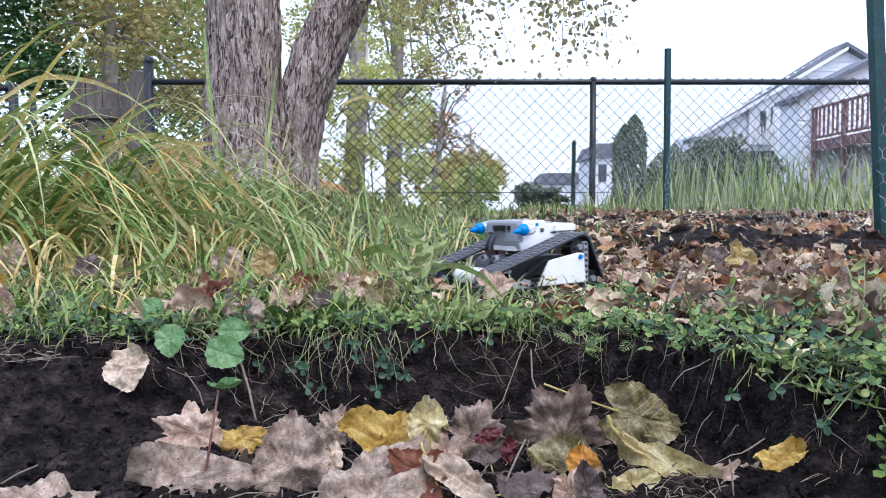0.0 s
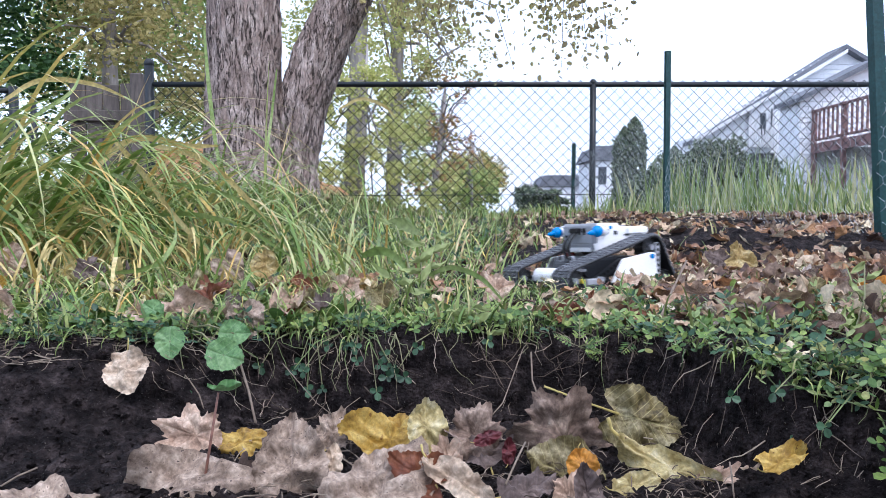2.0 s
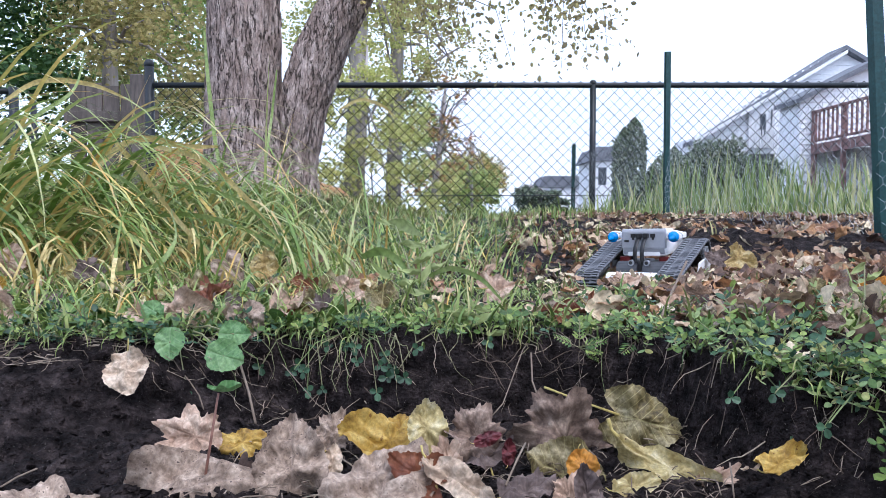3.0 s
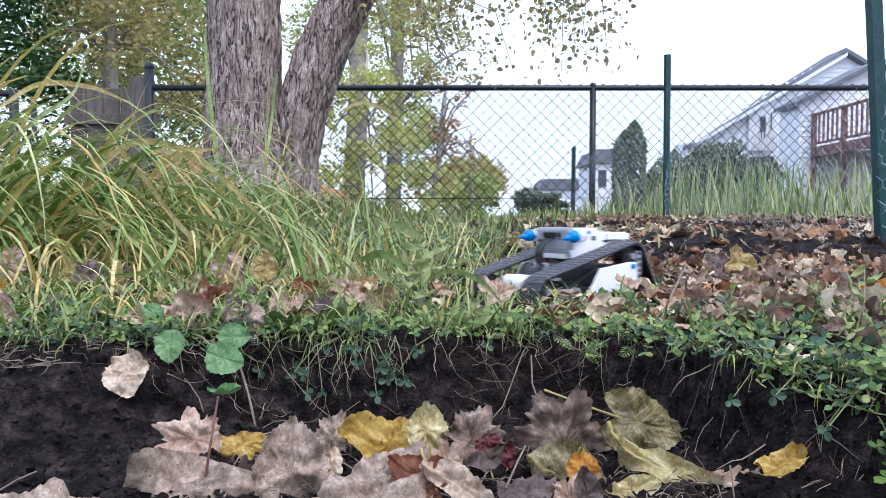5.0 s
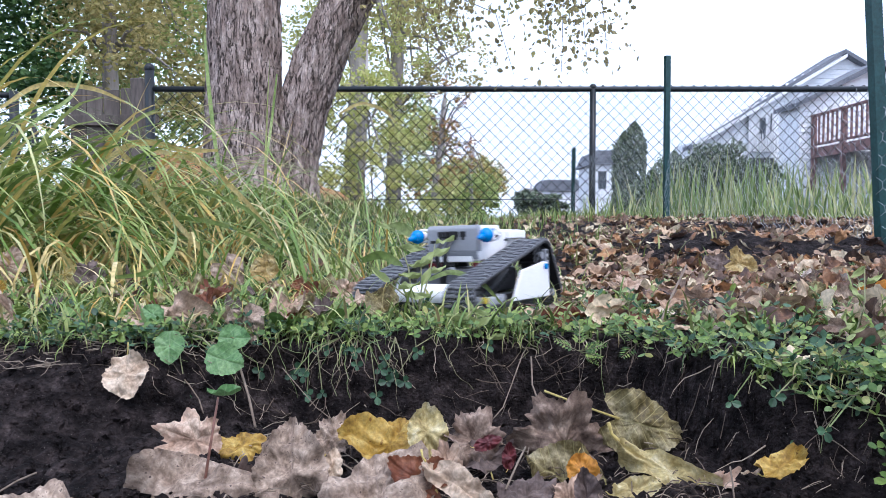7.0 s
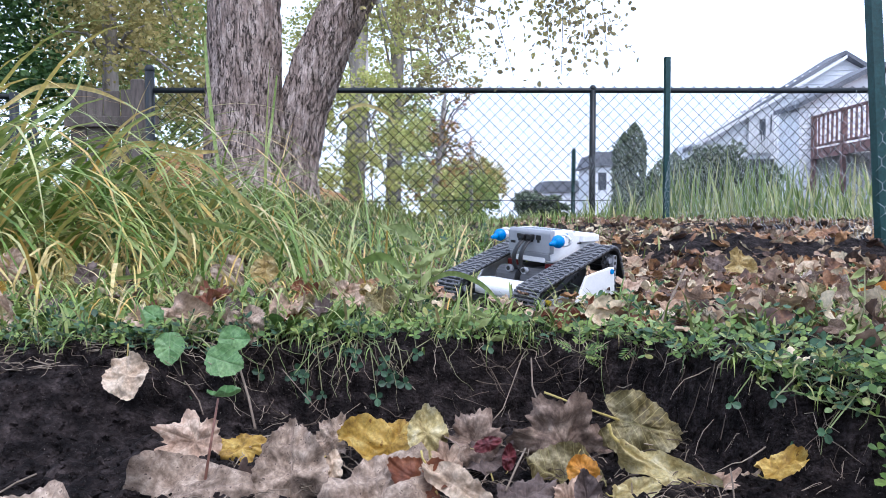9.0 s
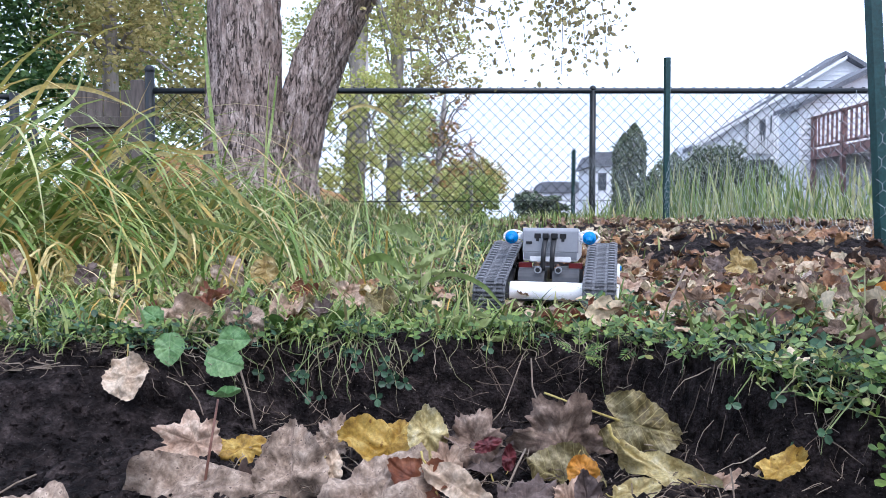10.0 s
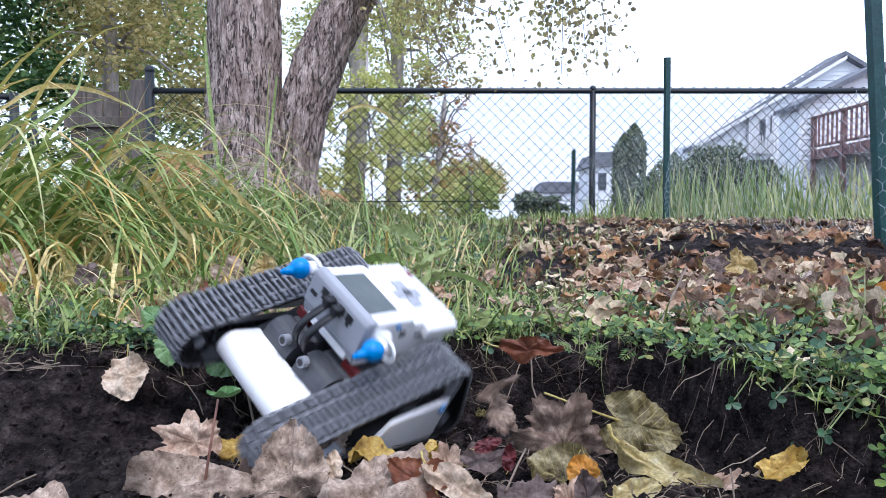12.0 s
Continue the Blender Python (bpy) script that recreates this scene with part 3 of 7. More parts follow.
    box(bm, (0.008, 0.008, 0.0030), pose(-0.022, 0, 0.0388), 0.0009)
    part("centre_button", bm, P_DARK, brick)
    bm = bmesh.new()
    box(bm, (0.005, 0.009, 0.0008), pose(-0.049, -0.026, 0.0373))
    part("badge", bm, P_RED, brick, "small dark red badge")
    for side in (1, -1):
        bm = bmesh.new()
        box(bm, (0.007, 0.0008, 0.006), pose(0.010, side * 0.0362, 0.0285))
        box(bm, (0.010, 0.0008, 0.0022), pose(-0.012, side * 0.0362, 0.0245))
        part("side_slot", bm, P_DARK, brick)
        bm = bmesh.new()
        tube(bm, 0.0026, 0.0026, 0.0016, pose(0.020, side * 0.0366, 0.037, 90, 0, 0), 14)
        part("pin", bm, P_BLUE, brick, "blue pin")
        bm = bmesh.new()
        box(bm, (0.040, 0.008, 0.010), pose(-0.032, side * 0.039, 0.031), 0.0015)
        part("side_block", bm, P_WHITE, brick)
    # lamps shaped like blue cones on white holders
    for side in (1, -1):
        bm = bmesh.new()
        box(bm, (0.016, 0.007, 0.008), pose(0.006, side * 0.0410, 0.093), 0.002)
        tube(bm, 0.0058, 0.0058, 0.008, pose(0.016, side * 0.0490, 0.0925, 0, 90, 0), 16)
        holder = part("cone_holder", bm, P_WHITE, robot, "white holder")
        ring = [(0.012, side * (0.049 + 0.0135 * math.cos(q * math.pi / 10)), 0.0925 + 0.0078 * math.sin(q * math.pi / 10)) for q in range(21)]
        pipe("holder_loop", ring, 0.0015, P_WHITE, holder, "white open loop round the cone", 6)
        bm = bmesh.new()
        bmesh.ops.create_uvsphere(bm, u_segments=20, v_segments=14, radius=0.0088, matrix=pose(0.024, side * 0.0505, 0.0915) @ Matrix.Diagonal((1.05, 1, 1, 1)))
        tube(bm, 0.0052, 0.0022, 0.012, pose(0.0355, side * 0.0505, 0.0895, 0, 97, 0), 16)
        tube(bm, 0.0022, 0.0014, 0.0016, pose(0.0420, side * 0.0505, 0.0887, 0, 97, 0), 12)
        part("cone", bm, P_BLUE, holder, "translucent blue pointed cone", True)
    # two black cables from the sockets down to the motors
    for y, y2 in ((-0.0055, -0.008), (0.0055, 0.004)):
        pts = []
        for k in range(13):
            f = k / 12
            x = 0.023 + 0.019 * math.sin(math.pi * min(1, f * 1.1)) ** 0.8 + 0.006 * f
            pts.append((x, y + (y2 - y) * f, 0.0925 - 0.055 * f))
        v, fc = [], []
        for i, p in enumerate(pts):
            for dy, dx in ((-0.0031, -0.001), (0.0031, -0.001), (0.0031, 0.001), (-0.0031, 0.001)):
                v.append((p[0] + dx, p[1] + dy, p[2]))
        for i in range(12):
            for k in range(4):
                q = (k + 1) % 4
                fc.append((i * 4 + k, i * 4 + q, i * 4 + 4 + q, i * 4 + 4 + k))
        fc += [(0, 1, 2, 3), (48, 49, 50, 51)]
        mesh_ob("cable", v, fc, P_BLACK, robot, "flat black cable", True)
        bm = bmesh.new()
        box(bm, (0.012, 0.0078, 0.0075), pose(0.0255, y, 0.0935), 0.001, 1)
        part("plug", bm, P_BLACK, robot, "black cable plug")
    return robot, movers


ROBOT, MOVERS = make_robot()

# rows: seconds, x, y, z, roll about the way ahead, pitch (nose down is positive), heading
ROBOT_ROWS = [
    (0.0, 0.1064, 1.1420, 0.0005, -0.2, 1.6, -145.2),
    (0.5, 0.0424, 1.0988, 0.0028, -2.5, 0.5, -152.1),
    (1.0, 0.0272, 1.0849, 0.0020, -1.8, 1.3, -152.2),
    (1.5, 0.1293, 1.1650, -0.0010, 0.1, 2.5, -152.4),
    (2.0, 0.2355, 1.2229, -0.0027, 2.3, 1.0, -151.5),
    (2.5, 0.3300, 1.2798, -0.0100, 2.1, 0.0, -135.8),
    (3.0, 0.3439, 1.2839, -0.0110, 1.2, 0.9, -122.1),
    (3.2, 0.3380, 1.2790, -0.0105, 0.8, 0.6, -129.0),
    (4.0, 0.3050, 1.2360, -0.0080, -0.6, 0.0, -144.0),
    (4.8, 0.2298, 1.1663, -0.0051, -1.3, -0.8, -149.6),
    (5.0, 0.1757, 1.1135, -0.0018, 0.2, -0.3, -149.5),
    (5.5, 0.0566, 1.0392, 0.0019, 1.7, 0.9, -149.9),
    (6.0, 0.0545, 1.0294, 0.0002, 0.3, 0.3, -126.2),
    (6.5, 0.0666, 1.0367, 0.0007, -1.3, 0.7, -106.4),
    (7.0, 0.0262, 0.9510, 0.0039, 2.2, 0.0, -124.9),
    (7.2, 0.0037, 0.9570, 0.0030, 1.1, 0.2, -134.0),
    (8.0, 0.0600, 1.0080, 0.0030, -2.5, 0.5, -137.0),
    (8.8, 0.1277, 1.0739, 0.0028, -6.1, 0.8, -131.6),
    (9.0, 0.1304, 1.0776, 0.0010, -4.5, 1.5, -134.6),
    (9.3, 0.1458, 1.0850, 0.0010, -3.3, 0.5, -113.0),
    (9.5, 0.1440, 1.0630, 0.0000, -4.2, -2.5, -97.0),
    (10.0, 0.1441, 1.0247, 0.0020, -0.6, -1.2, -102.9),
    (10.5, 0.0922, 0.9345, 0.0062, 0.1, 0.1, -118.8),
    (11.0, 0.0324, 0.8363, 0.0119, 0.9, -0.1, -126.3),
    (11.2, 0.0045, 0.7961, 0.0038, 0.8, 5.0, -128.3),
    (11.5, -0.0354, 0.7430, -0.0140, -8.3, 25.0, -135.9),
    (11.7, -0.0670, 0.7200, -0.0260, -8.8, 27.0, -137.2),
    (11.8, -0.0802, 0.6994, -0.0265, -12.5, 22.0, -134.4),
    (12.0, -0.1109, 0.6513, -0.0260, -35.7, 0.0, -129.2),
]


def robot_pose(row):
    t, x, y, z, roll, pitch, heading = row
    return pose(x, y, z) @ pose(0, 0, 0, 0, 0, heading) @ pose(0, 0, 0, 0, pitch, 0) @ pose(0, 0, 0, roll, 0, 0)


# ---------------------------------------------------------------- trees and fences
def trunk_data(path, radii, around=72, rough=1.0, seed=0.0):
    """Bark-ridged trunk along a path of points."""
    pts = [Vector(p) for p in path]
    rows = []
    seg = 26
    for i in range(len(pts) - 1):
        for k in range(seg):
            f = k / seg
            rows.append((pts[i].lerp(pts[i + 1], f), radii[i] + (radii[i + 1] - radii[i]) * f))
    rows.append((pts[-1], radii[-1]))
    verts, faces = [], []
    run = 0.0
    for i, (p, r) in enumerate(rows):
        if i:
            run += (p - rows[i - 1][0]).length
        for k in range(around):
            t = 2 * math.pi * k / around
            c, s = math.cos(t), math.sin(t)
            q = Vector((c * 3.2 + seed, s * 3.2, run * 2.6))
            ridge = abs(noise.noise(q * 2.3)) + 0.5 * abs(noise.noise(q * 5.1))
            d = r * (1 + 0.05 * noise.noise(Vector((c + seed, s, run * 1.5)))) + rough * (0.034 * min(ridge, 0.55) - 0.010)
            verts.append((p.x + c * d, p.y + s * d, p.z))
    for i in range(len(rows) - 1):
        for k in range(around):
            j = (k + 1) % around
            faces.append((i * around + k, i * around + j, (i + 1) * around + j, (i + 1) * around + k))
    return verts, faces


def leaf_cloud(rng, centres, size, mat, name, parent, squash=0.55):
    """Many small folded leaves about the centres given."""
    n = len(centres)
    a = rng.normal(size=(n, 3))
    a[:, 2] *= squash
    a /= np.linalg.norm(a, axis=1)[:, None]
    b = np.cross(a, rng.normal(size=(n, 3)))
    b /= np.linalg.norm(b, axis=1)[:, None]
    c = np.cross(a, b)
    s = size * rng.uniform(0.6, 1.3, (n, 1))
    base = centres
    tip = base + a * s
    l1 = base + a * s * 0.28 + b * s * 0.30 + c * s * 0.08
    l2 = base + a * s * 0.68 + b * s * 0.30 + c * s * 0.10
    r1 = base + a * s * 0.28 - b * s * 0.30 + c * s * 0.08
    r2 = base + a * s * 0.68 - b * s * 0.30 + c * s * 0.10
    V = np.stack([base, l1, l2, tip, r2, r1], 1).reshape(-1, 3)
    i = np.arange(n) * 6
    F = np.concatenate([np.stack([i, i + 1, i + 2, i + 3], -1), np.stack([i, i + 3, i + 4, i + 5], -1)])
    return mesh_ob(name, V, F, mat, parent)


def crown_points(rng, blobs, total):
    """Leaf places in clumps within ellipsoids (x, y, z, rx, ry, rz)."""
    out = []
    vols = np.array([b[3] * b[4] * b[5] for b in blobs])
    for b, share in zip(blobs, vols / vols.sum()):
        n = int(total * share)
        clumps = max(4, n // 45)
        d = rng.normal(size=(clumps, 3))
        d /= np.linalg.norm(d, axis=1)[:, None]
        c = d * rng.uniform(0.25, 1.0, (clumps, 1)) ** 0.5
        which = rng.integers(0, clumps, n)
        p = c[which] + rng.normal(scale=0.11, size=(n, 3))
        out.append(p * np.array(b[3:]) + np.array(b[:3]))
    return np.concatenate(out)


RNG = np.random.default_rng(7)


def make_big_tree():
    tree = empty("tree", pose(-1.0, 4.25, 0.26), "old two-stemmed tree with rough grey-brown bark", "tree")
    v, f = trunk_data([(-0.03, 0, -0.15), (-0.075, 0, 0.10), (-0.095, 0, 0.45), (-0.09, 0, 1.1), (-0.085, 0.02, 2.0), (-0.02, 0.05, 3.4)], [0.34, 0.235, 0.200, 0.186, 0.178, 0.15], 120)
    mesh_ob("trunk", v, f, BARK, tree, "", True)
    v, f = trunk_data([(0.15, 0.05, -0.15), (0.175, 0.05, 0.10), (0.215, 0.05, 0.45), (0.325, 0.06, 0.78), (0.495, 0.08, 1.12), (0.80, 0.10, 1.75), (1.30, 0.12, 2.9)],
                      [0.19, 0.118, 0.140, 0.148, 0.142, 0.13, 0.10], 100, seed=7.3)
    mesh_ob("trunk", v, f, BARK, tree, "", True)
    limbs = [[(-0.05, 0.03, 2.6), (0.6, -0.3, 3.1), (1.4, -0.4, 3.0), (2.0, -0.4, 2.5)], [(1.0, 0.12, 2.5), (1.6, 0.0, 2.6), (2.2, 0.0, 2.2)],
             [(-0.05, 0.03, 2.9), (-0.8, 0.2, 3.4), (-1.6, 0.3, 3.5)]]
    for pts in limbs:
        pipe("limb", pts, [0.07, 0.05, 0.03, 0.012][:len(pts)], BARK, tree, "", 10)
    tops = np.array([[-0.5, 0.2, 3.6], [0.6, 0.1, 3.7], [1.4, 0.0, 3.3]])
    pts = crown_points(RNG, [(*p, 0.9, 0.8, 0.5) for p in tops], 5000)
    leaf_cloud(RNG, pts, 0.06, FOLIAGE_YELLOW, "crown", tree)
    # hanging twigs with leaves
    twigs = [((0.62, -0.2, 1.30), (0.86, -0.25, 0.80), 60), ((0.80, -0.1, 1.40), (1.08, -0.15, 0.86), 55), ((0.95, -0.2, 1.50), (1.12, -0.2, 0.98), 40),
             ((1.25, 0.0, 1.45), (1.58, 0.0, 0.84), 46), ((1.45, 0.0, 1.45), (1.80, 0.05, 0.74), 50), ((1.40, -0.2, 1.45), (1.62, -0.2, 0.62), 40),
             ((0.60, -0.1, 1.25), (0.74, -0.1, 0.88), 46), ((0.70, 0.0, 1.20), (1.00, 0.1, 0.76), 36), ((1.60, 0.1, 1.40), (1.92, 0.1, 0.80), 42), ((1.20, 0.1, 1.35), (1.36, 0.1, 0.95), 16),
             ((1.35, 0.1, 1.45), (1.72, 0.1, 0.92), 34), ((0.95, 0.1, 1.15), (1.40, 0.1, 0.66), 14)]
    for k, (a, b, n) in enumerate(twigs):
        a, b = Vector(a), Vector(b)
        mid = a.lerp(b, 0.5) + Vector((0.12, 0, 0.10))
        top = a + (a - b) * 0.7
        pipe("twig", [top, a, mid, b], [0.006, 0.004, 0.0025, 0.0012], BARK, tree, "", 5)
        n = int(n * 4.6)
        f = RNG.uniform(0, 1, n)
        base = np.array(a)[None] * ((1 - f) ** 2)[:, None] + 2 * np.array(mid)[None] * (f * (1 - f))[:, None] + np.array(b)[None] * (f ** 2)[:, None]
        n = len(base)
        base = base + RNG.normal(scale=0.085, size=(n, 3))
        leaf_cloud(RNG, base, 0.033, FOLIAGE_DRY if k % 3 else FOLIAGE_YELLOW, "foliage", tree, 1.2)


def make_far_tree(x, y, base, trunk_r, top, blobs, n, size, mat, label, lean=0.0, category="tree", twigs=14):
    tree = empty("tree", pose(x, y, base), label, category)
    pts = [(0, 0, -0.3), (lean * 0.3, 0, top * 0.3), (lean * 0.7, 0, top * 0.65), (lean, 0, top)]
    pipe("trunk", pts, [trunk_r, trunk_r * 0.85, trunk_r * 0.6, trunk_r * 0.2], BARK_FAR, tree, "", 12)
    for k in range(twigs):
        b = blobs[k % len(blobs)]
        f = RNG.uniform(0.25, 0.9)
        a = Vector((lean * f, 0, top * f))
        e = Vector((b[0] + RNG.uniform(-0.8, 0.8) * b[3], b[1] + RNG.uniform(-0.8, 0.8) * b[4], b[2] + RNG.uniform(-0.5, 0.8) * b[5]))
        pipe("limb", [a, a.lerp(e, 0.5) + Vector((0, 0, 0.15)), e], [trunk_r * 0.3, trunk_r * 0.18, 0.008], BARK_FAR, tree, "", 5)
    if n:
        leaf_cloud(RNG, crown_points(RNG, blobs, n), size, mat, "crown", tree)
    return tree


def make_trees():
    make_big_tree()
    make_far_tree(-6.3, 9.0, 0.1, 0.16, 5.0, [(0.2, 0, 2.6, 1.6, 1.2, 1.3), (-0.6, 0, 4.2, 2.0, 1.4, 1.2), (0.9, 0.3, 1.4, 1.1, 0.9, 0.8)], 21000, 0.080, FOLIAGE_DARK, "dark green leafy tree behind the fence")
    make_far_tree(-4.3, 10.0, 0.1, 0.12, 5.5, [(0.0, 0, 3.6, 1.4, 1.2, 1.2), (0.3, 0, 2.0, 1.1, 1.0, 0.9), (-0.3, 0, 4.9, 1.4, 1.2, 0.9)], 15000, 0.074, FOLIAGE_YELLOW, "yellowing slender tree behind the fence")
    make_far_tree(-5.2, 13.0, 0.0, 0.14, 6.0, [(0.0, 0, 3.0, 2.2, 1.4, 1.6), (0.6, 0, 5.0, 2.6, 1.4, 1.2), (1.6, 0, 1.5, 1.2, 1.0, 0.9)], 17000, 0.090, FOLIAGE_GREEN, "yellow-green tree with thin foliage")
    make_far_tree(-1.12, 9.2, 0.0, 0.115, 6.0, [(0.3, 0, 3.2, 1.0, 1.0, 1.0), (0.1, 0, 2.0, 0.7, 0.6, 0.7), (0.8, 0, 2.3, 0.6, 0.5, 0.6), (-0.7, 0, 2.6, 0.5, 0.5, 0.8)], 6500, 0.048, FOLIAGE_LIME, "pale grey-barked tree with sparse foliage", 0.35)
    make_far_tree(-0.68, 10.2, 0.0, 0.11, 6.0, [(0.2, 0, 3.4, 1.0, 0.8, 1.0), (0.0, 0, 2.2, 0.9, 0.6, 0.8), (0.9, 0, 2.2, 0.6, 0.5, 0.5)], 5500, 0.048, FOLIAGE_YELLOW, "pale grey-barked tree with sparse foliage", 0.2)
    make_far_tree(-0.9, 8.2, 0.0, 0.05, 1.9, [(0.0, 0, 1.2, 0.55, 0.5, 0.45), (0.35, 0, 0.8, 0.5, 0.4, 0.4), (-0.35, 0, 0.6, 0.45, 0.4, 0.5), (0.25, 0, 1.5, 0.35, 0.3, 0.3), (0.5, 0.2, 1.25, 0.35, 0.3, 0.35), (-0.55, 0, 1.2, 0.35, 0.4, 0.4), (-0.35, 0, 0.35, 0.6, 0.4, 0.3), (0.45, 0, 0.35, 0.55, 0.4, 0.3), (0.9, 0, 0.5, 0.35, 0.3, 0.35)], 8600, 0.042, FOLIAGE_LIME, "yellow-green bush behind the fence", 0.1, "bush")
    make_far_tree(-0.15, 9.6, 0.0, 0.05, 1.9, [(0.0, 0, 0.9, 0.6, 0.4, 0.5), (0.25, 0, 1.4, 0.5, 0.4, 0.4)], 1300, 0.045, FOLIAGE_RED, "thin reddish bush behind the fence", 0.2, "bush")
    make_far_tree(0.45, 12.5, 0.0, 0.05, 1.5, [(0.0, 0, 0.5, 0.5, 0.4, 0.5), (-0.6, 0, 0.8, 0.5, 0.4, 0.5), (-0.9, 0, 1.6, 0.6, 0.4, 0.6)], 7000, 0.055, FOLIAGE_GREEN, "loose green bush beyond the fence", category="bush")
    make_far_tree(0.75, 19.0, 0.0, 0.14, 1.9, [(0.0, 0, 1.0, 0.85, 0.7, 0.62), (-0.4, 0, 0.7, 0.8, 0.6, 0.6), (0.0, 0, 1.35, 0.55, 0.5, 0.40)], 9000, 0.075, FOLIAGE_AUTUMN, "round autumn tree turning orange and yellow")
    make_far_tree(3.9, 34.0, 0.0, 0.15, 1.6, [(0.0, 0, 0.8, 0.8, 0.7, 0.6), (0.9, 0, 0.6, 0.8, 0.6, 0.5)], 5000, 0.14, FOLIAGE_HEDGE, "low dark shrub in the distance", category="bush")
    # columnar evergreen
    for dx, h in ((7.05, 3.35), (7.45, 3.75), (9.0, 2.6)):
        t = empty("evergreen", pose(dx, 30.0, 0.0), "dark green columnar evergreen", "tree", "columnar evergreens")
        pipe("trunk", [(0, 0, -0.3), (0, 0, h * 0.9)], [0.08, 0.02], BARK_FAR, t, "", 6)
        n = 3200
        z = RNG.uniform(0, 1, n)
        r = 0.42 * np.clip(1.2 * (1 - z ** 7.0), 0, 1) * RNG.uniform(0.75, 1.05, n)
        a = RNG.uniform(0, 2 * np.pi, n)
        pts = np.stack([r * np.cos(a), r * np.sin(a), 0.05 + z * h], -1)
        leaf_cloud(RNG, pts, 0.13, FOLIAGE_HEDGE, "crown", t, 2.0)
    # grey-green shrubs in front of the house
    for x, y, s in ((5.7, 18.0, 1.05), (6.5, 18.3, 1.2), (5.0, 17.0, 0.8), (7.1, 18.0, 0.9)):
        make_far_tree(x, y, 0.0, 0.05, 1.3 * s, [(0.0, 0, 0.9 * s, 0.75 * s, 0.6, 0.75 * s), (-0.4, 0, 0.5, 0.6, 0.5, 0.5), (0.4, 0, 1.15 * s, 0.5 * s, 0.5, 0.55 * s)], 5200, 0.085, FOLIAGE_HEDGE, "grey-green shrub in front of the house", category="bush")


make_trees()


def chain_link(x0, x1, z0, z1, y, diag, radius):
    """Woven wire as bent bars, each one a zigzag from top to bottom."""
    heap = Heap()
    n = int((x1 - x0) / (diag / 2))
    steps = int((z1 - z0) / (diag / 2))
    for i in range(n):
        pts = []
        for k in range(steps + 1):
            off = (k + i) % 2
            pts.append((x0 + (i + (0.5 if off else -0.5) * 1.0) * diag / 2 + diag / 4, y + (0.002 if off else -0.002), z1 - k * diag / 2))
        heap.put(*pipe_data(pts, radius, 3))
    return heap


def make_fence():
    f = empty("chain_link_fence", pose(0, 5.8, 0), "black vinyl chain-link fence with a round top rail", "fence", kind="structure")
    rail = 1.085
    pipe("top_rail", [(-2.2, 0, rail), (0.5, 0, rail), (3.4, 0, rail)], 0.021, FENCE_BLACK, f, "", 12)
    for x, top, r in ((-2.2, 1.24, 0.034), (1.125, 1.10, 0.024), (3.36, 1.22, 0.034)):
        pipe("post", [(x, 0, -0.25), (x, 0, top)], r, FENCE_BLACK, f, "", 14)
        bm = bmesh.new()
        bmesh.ops.create_uvsphere(bm, u_segments=14, v_segments=8, radius=r * 1.12, matrix=pose(x, 0, top))
        part("post_cap", bm, FENCE_BLACK, f, "", True)
    pipe("tension_wire", [(-2.2, 0, 0.25), (3.4, 0, 0.27)], 0.003, FENCE_BLACK, f)
    chain_link(-2.2, 3.36, -0.1, rail + 0.03, 0, 0.085, 0.0039).make("wire_mesh", FENCE_BLACK, f)
    # gate section further along
    g = empty("chain_link_gate", pose(0, 5.8, 0), "black metal gate posts beside a wooden panel", "gate", kind="structure")
    pipe("post", [(-3.22, 0, -0.2), (-3.22, 0, 1.07)], 0.034, FENCE_BLACK, g, "", 14)
    pipe("post", [(-3.10, 0.05, -0.2), (-3.10, 0.05, 1.0)], 0.022, FENCE_BLACK, g, "", 14)
    pipe("top_rail", [(-5.2, 0, 1.04), (-3.22, 0, 1.04)], 0.021, FENCE_BLACK, g, "", 12)
    chain_link(-5.2, -3.22, 0.0, 1.04, 0, 0.085, 0.0039).make("wire_mesh", FENCE_BLACK, g)
    # weathered boards
    w = empty("wooden_fence_panel", pose(0, 6.6, 0), "weathered grey-brown wooden fence panel", "fence", kind="structure")
    for k in range(3, 8):
        bm = bmesh.new()
        box(bm, (0.135, 0.02, 1.25 + 0.03 * math.sin(k * 2.1)), pose(-3.55 + 0.145 * k, 0, 0.60, 0, 0.6 * math.sin(k), 0), 0.004, 1)
        part("board", bm, OLDWOOD, w)
    bm = bmesh.new()
    box(bm, (0.10, 0.10, 1.35), pose(-2.42, -0.45, 0.55), 0.008, 1)
    part("post", bm, OLDWOOD, w, "squared pale wooden post")
    for z in (0.3, 0.95):
        bm = bmesh.new()
        box(bm, (0.80, 0.04, 0.09), pose(-2.82, -0.03, z), 0.004, 1)
        part("crosspiece", bm, OLDWOOD, w)


make_fence()


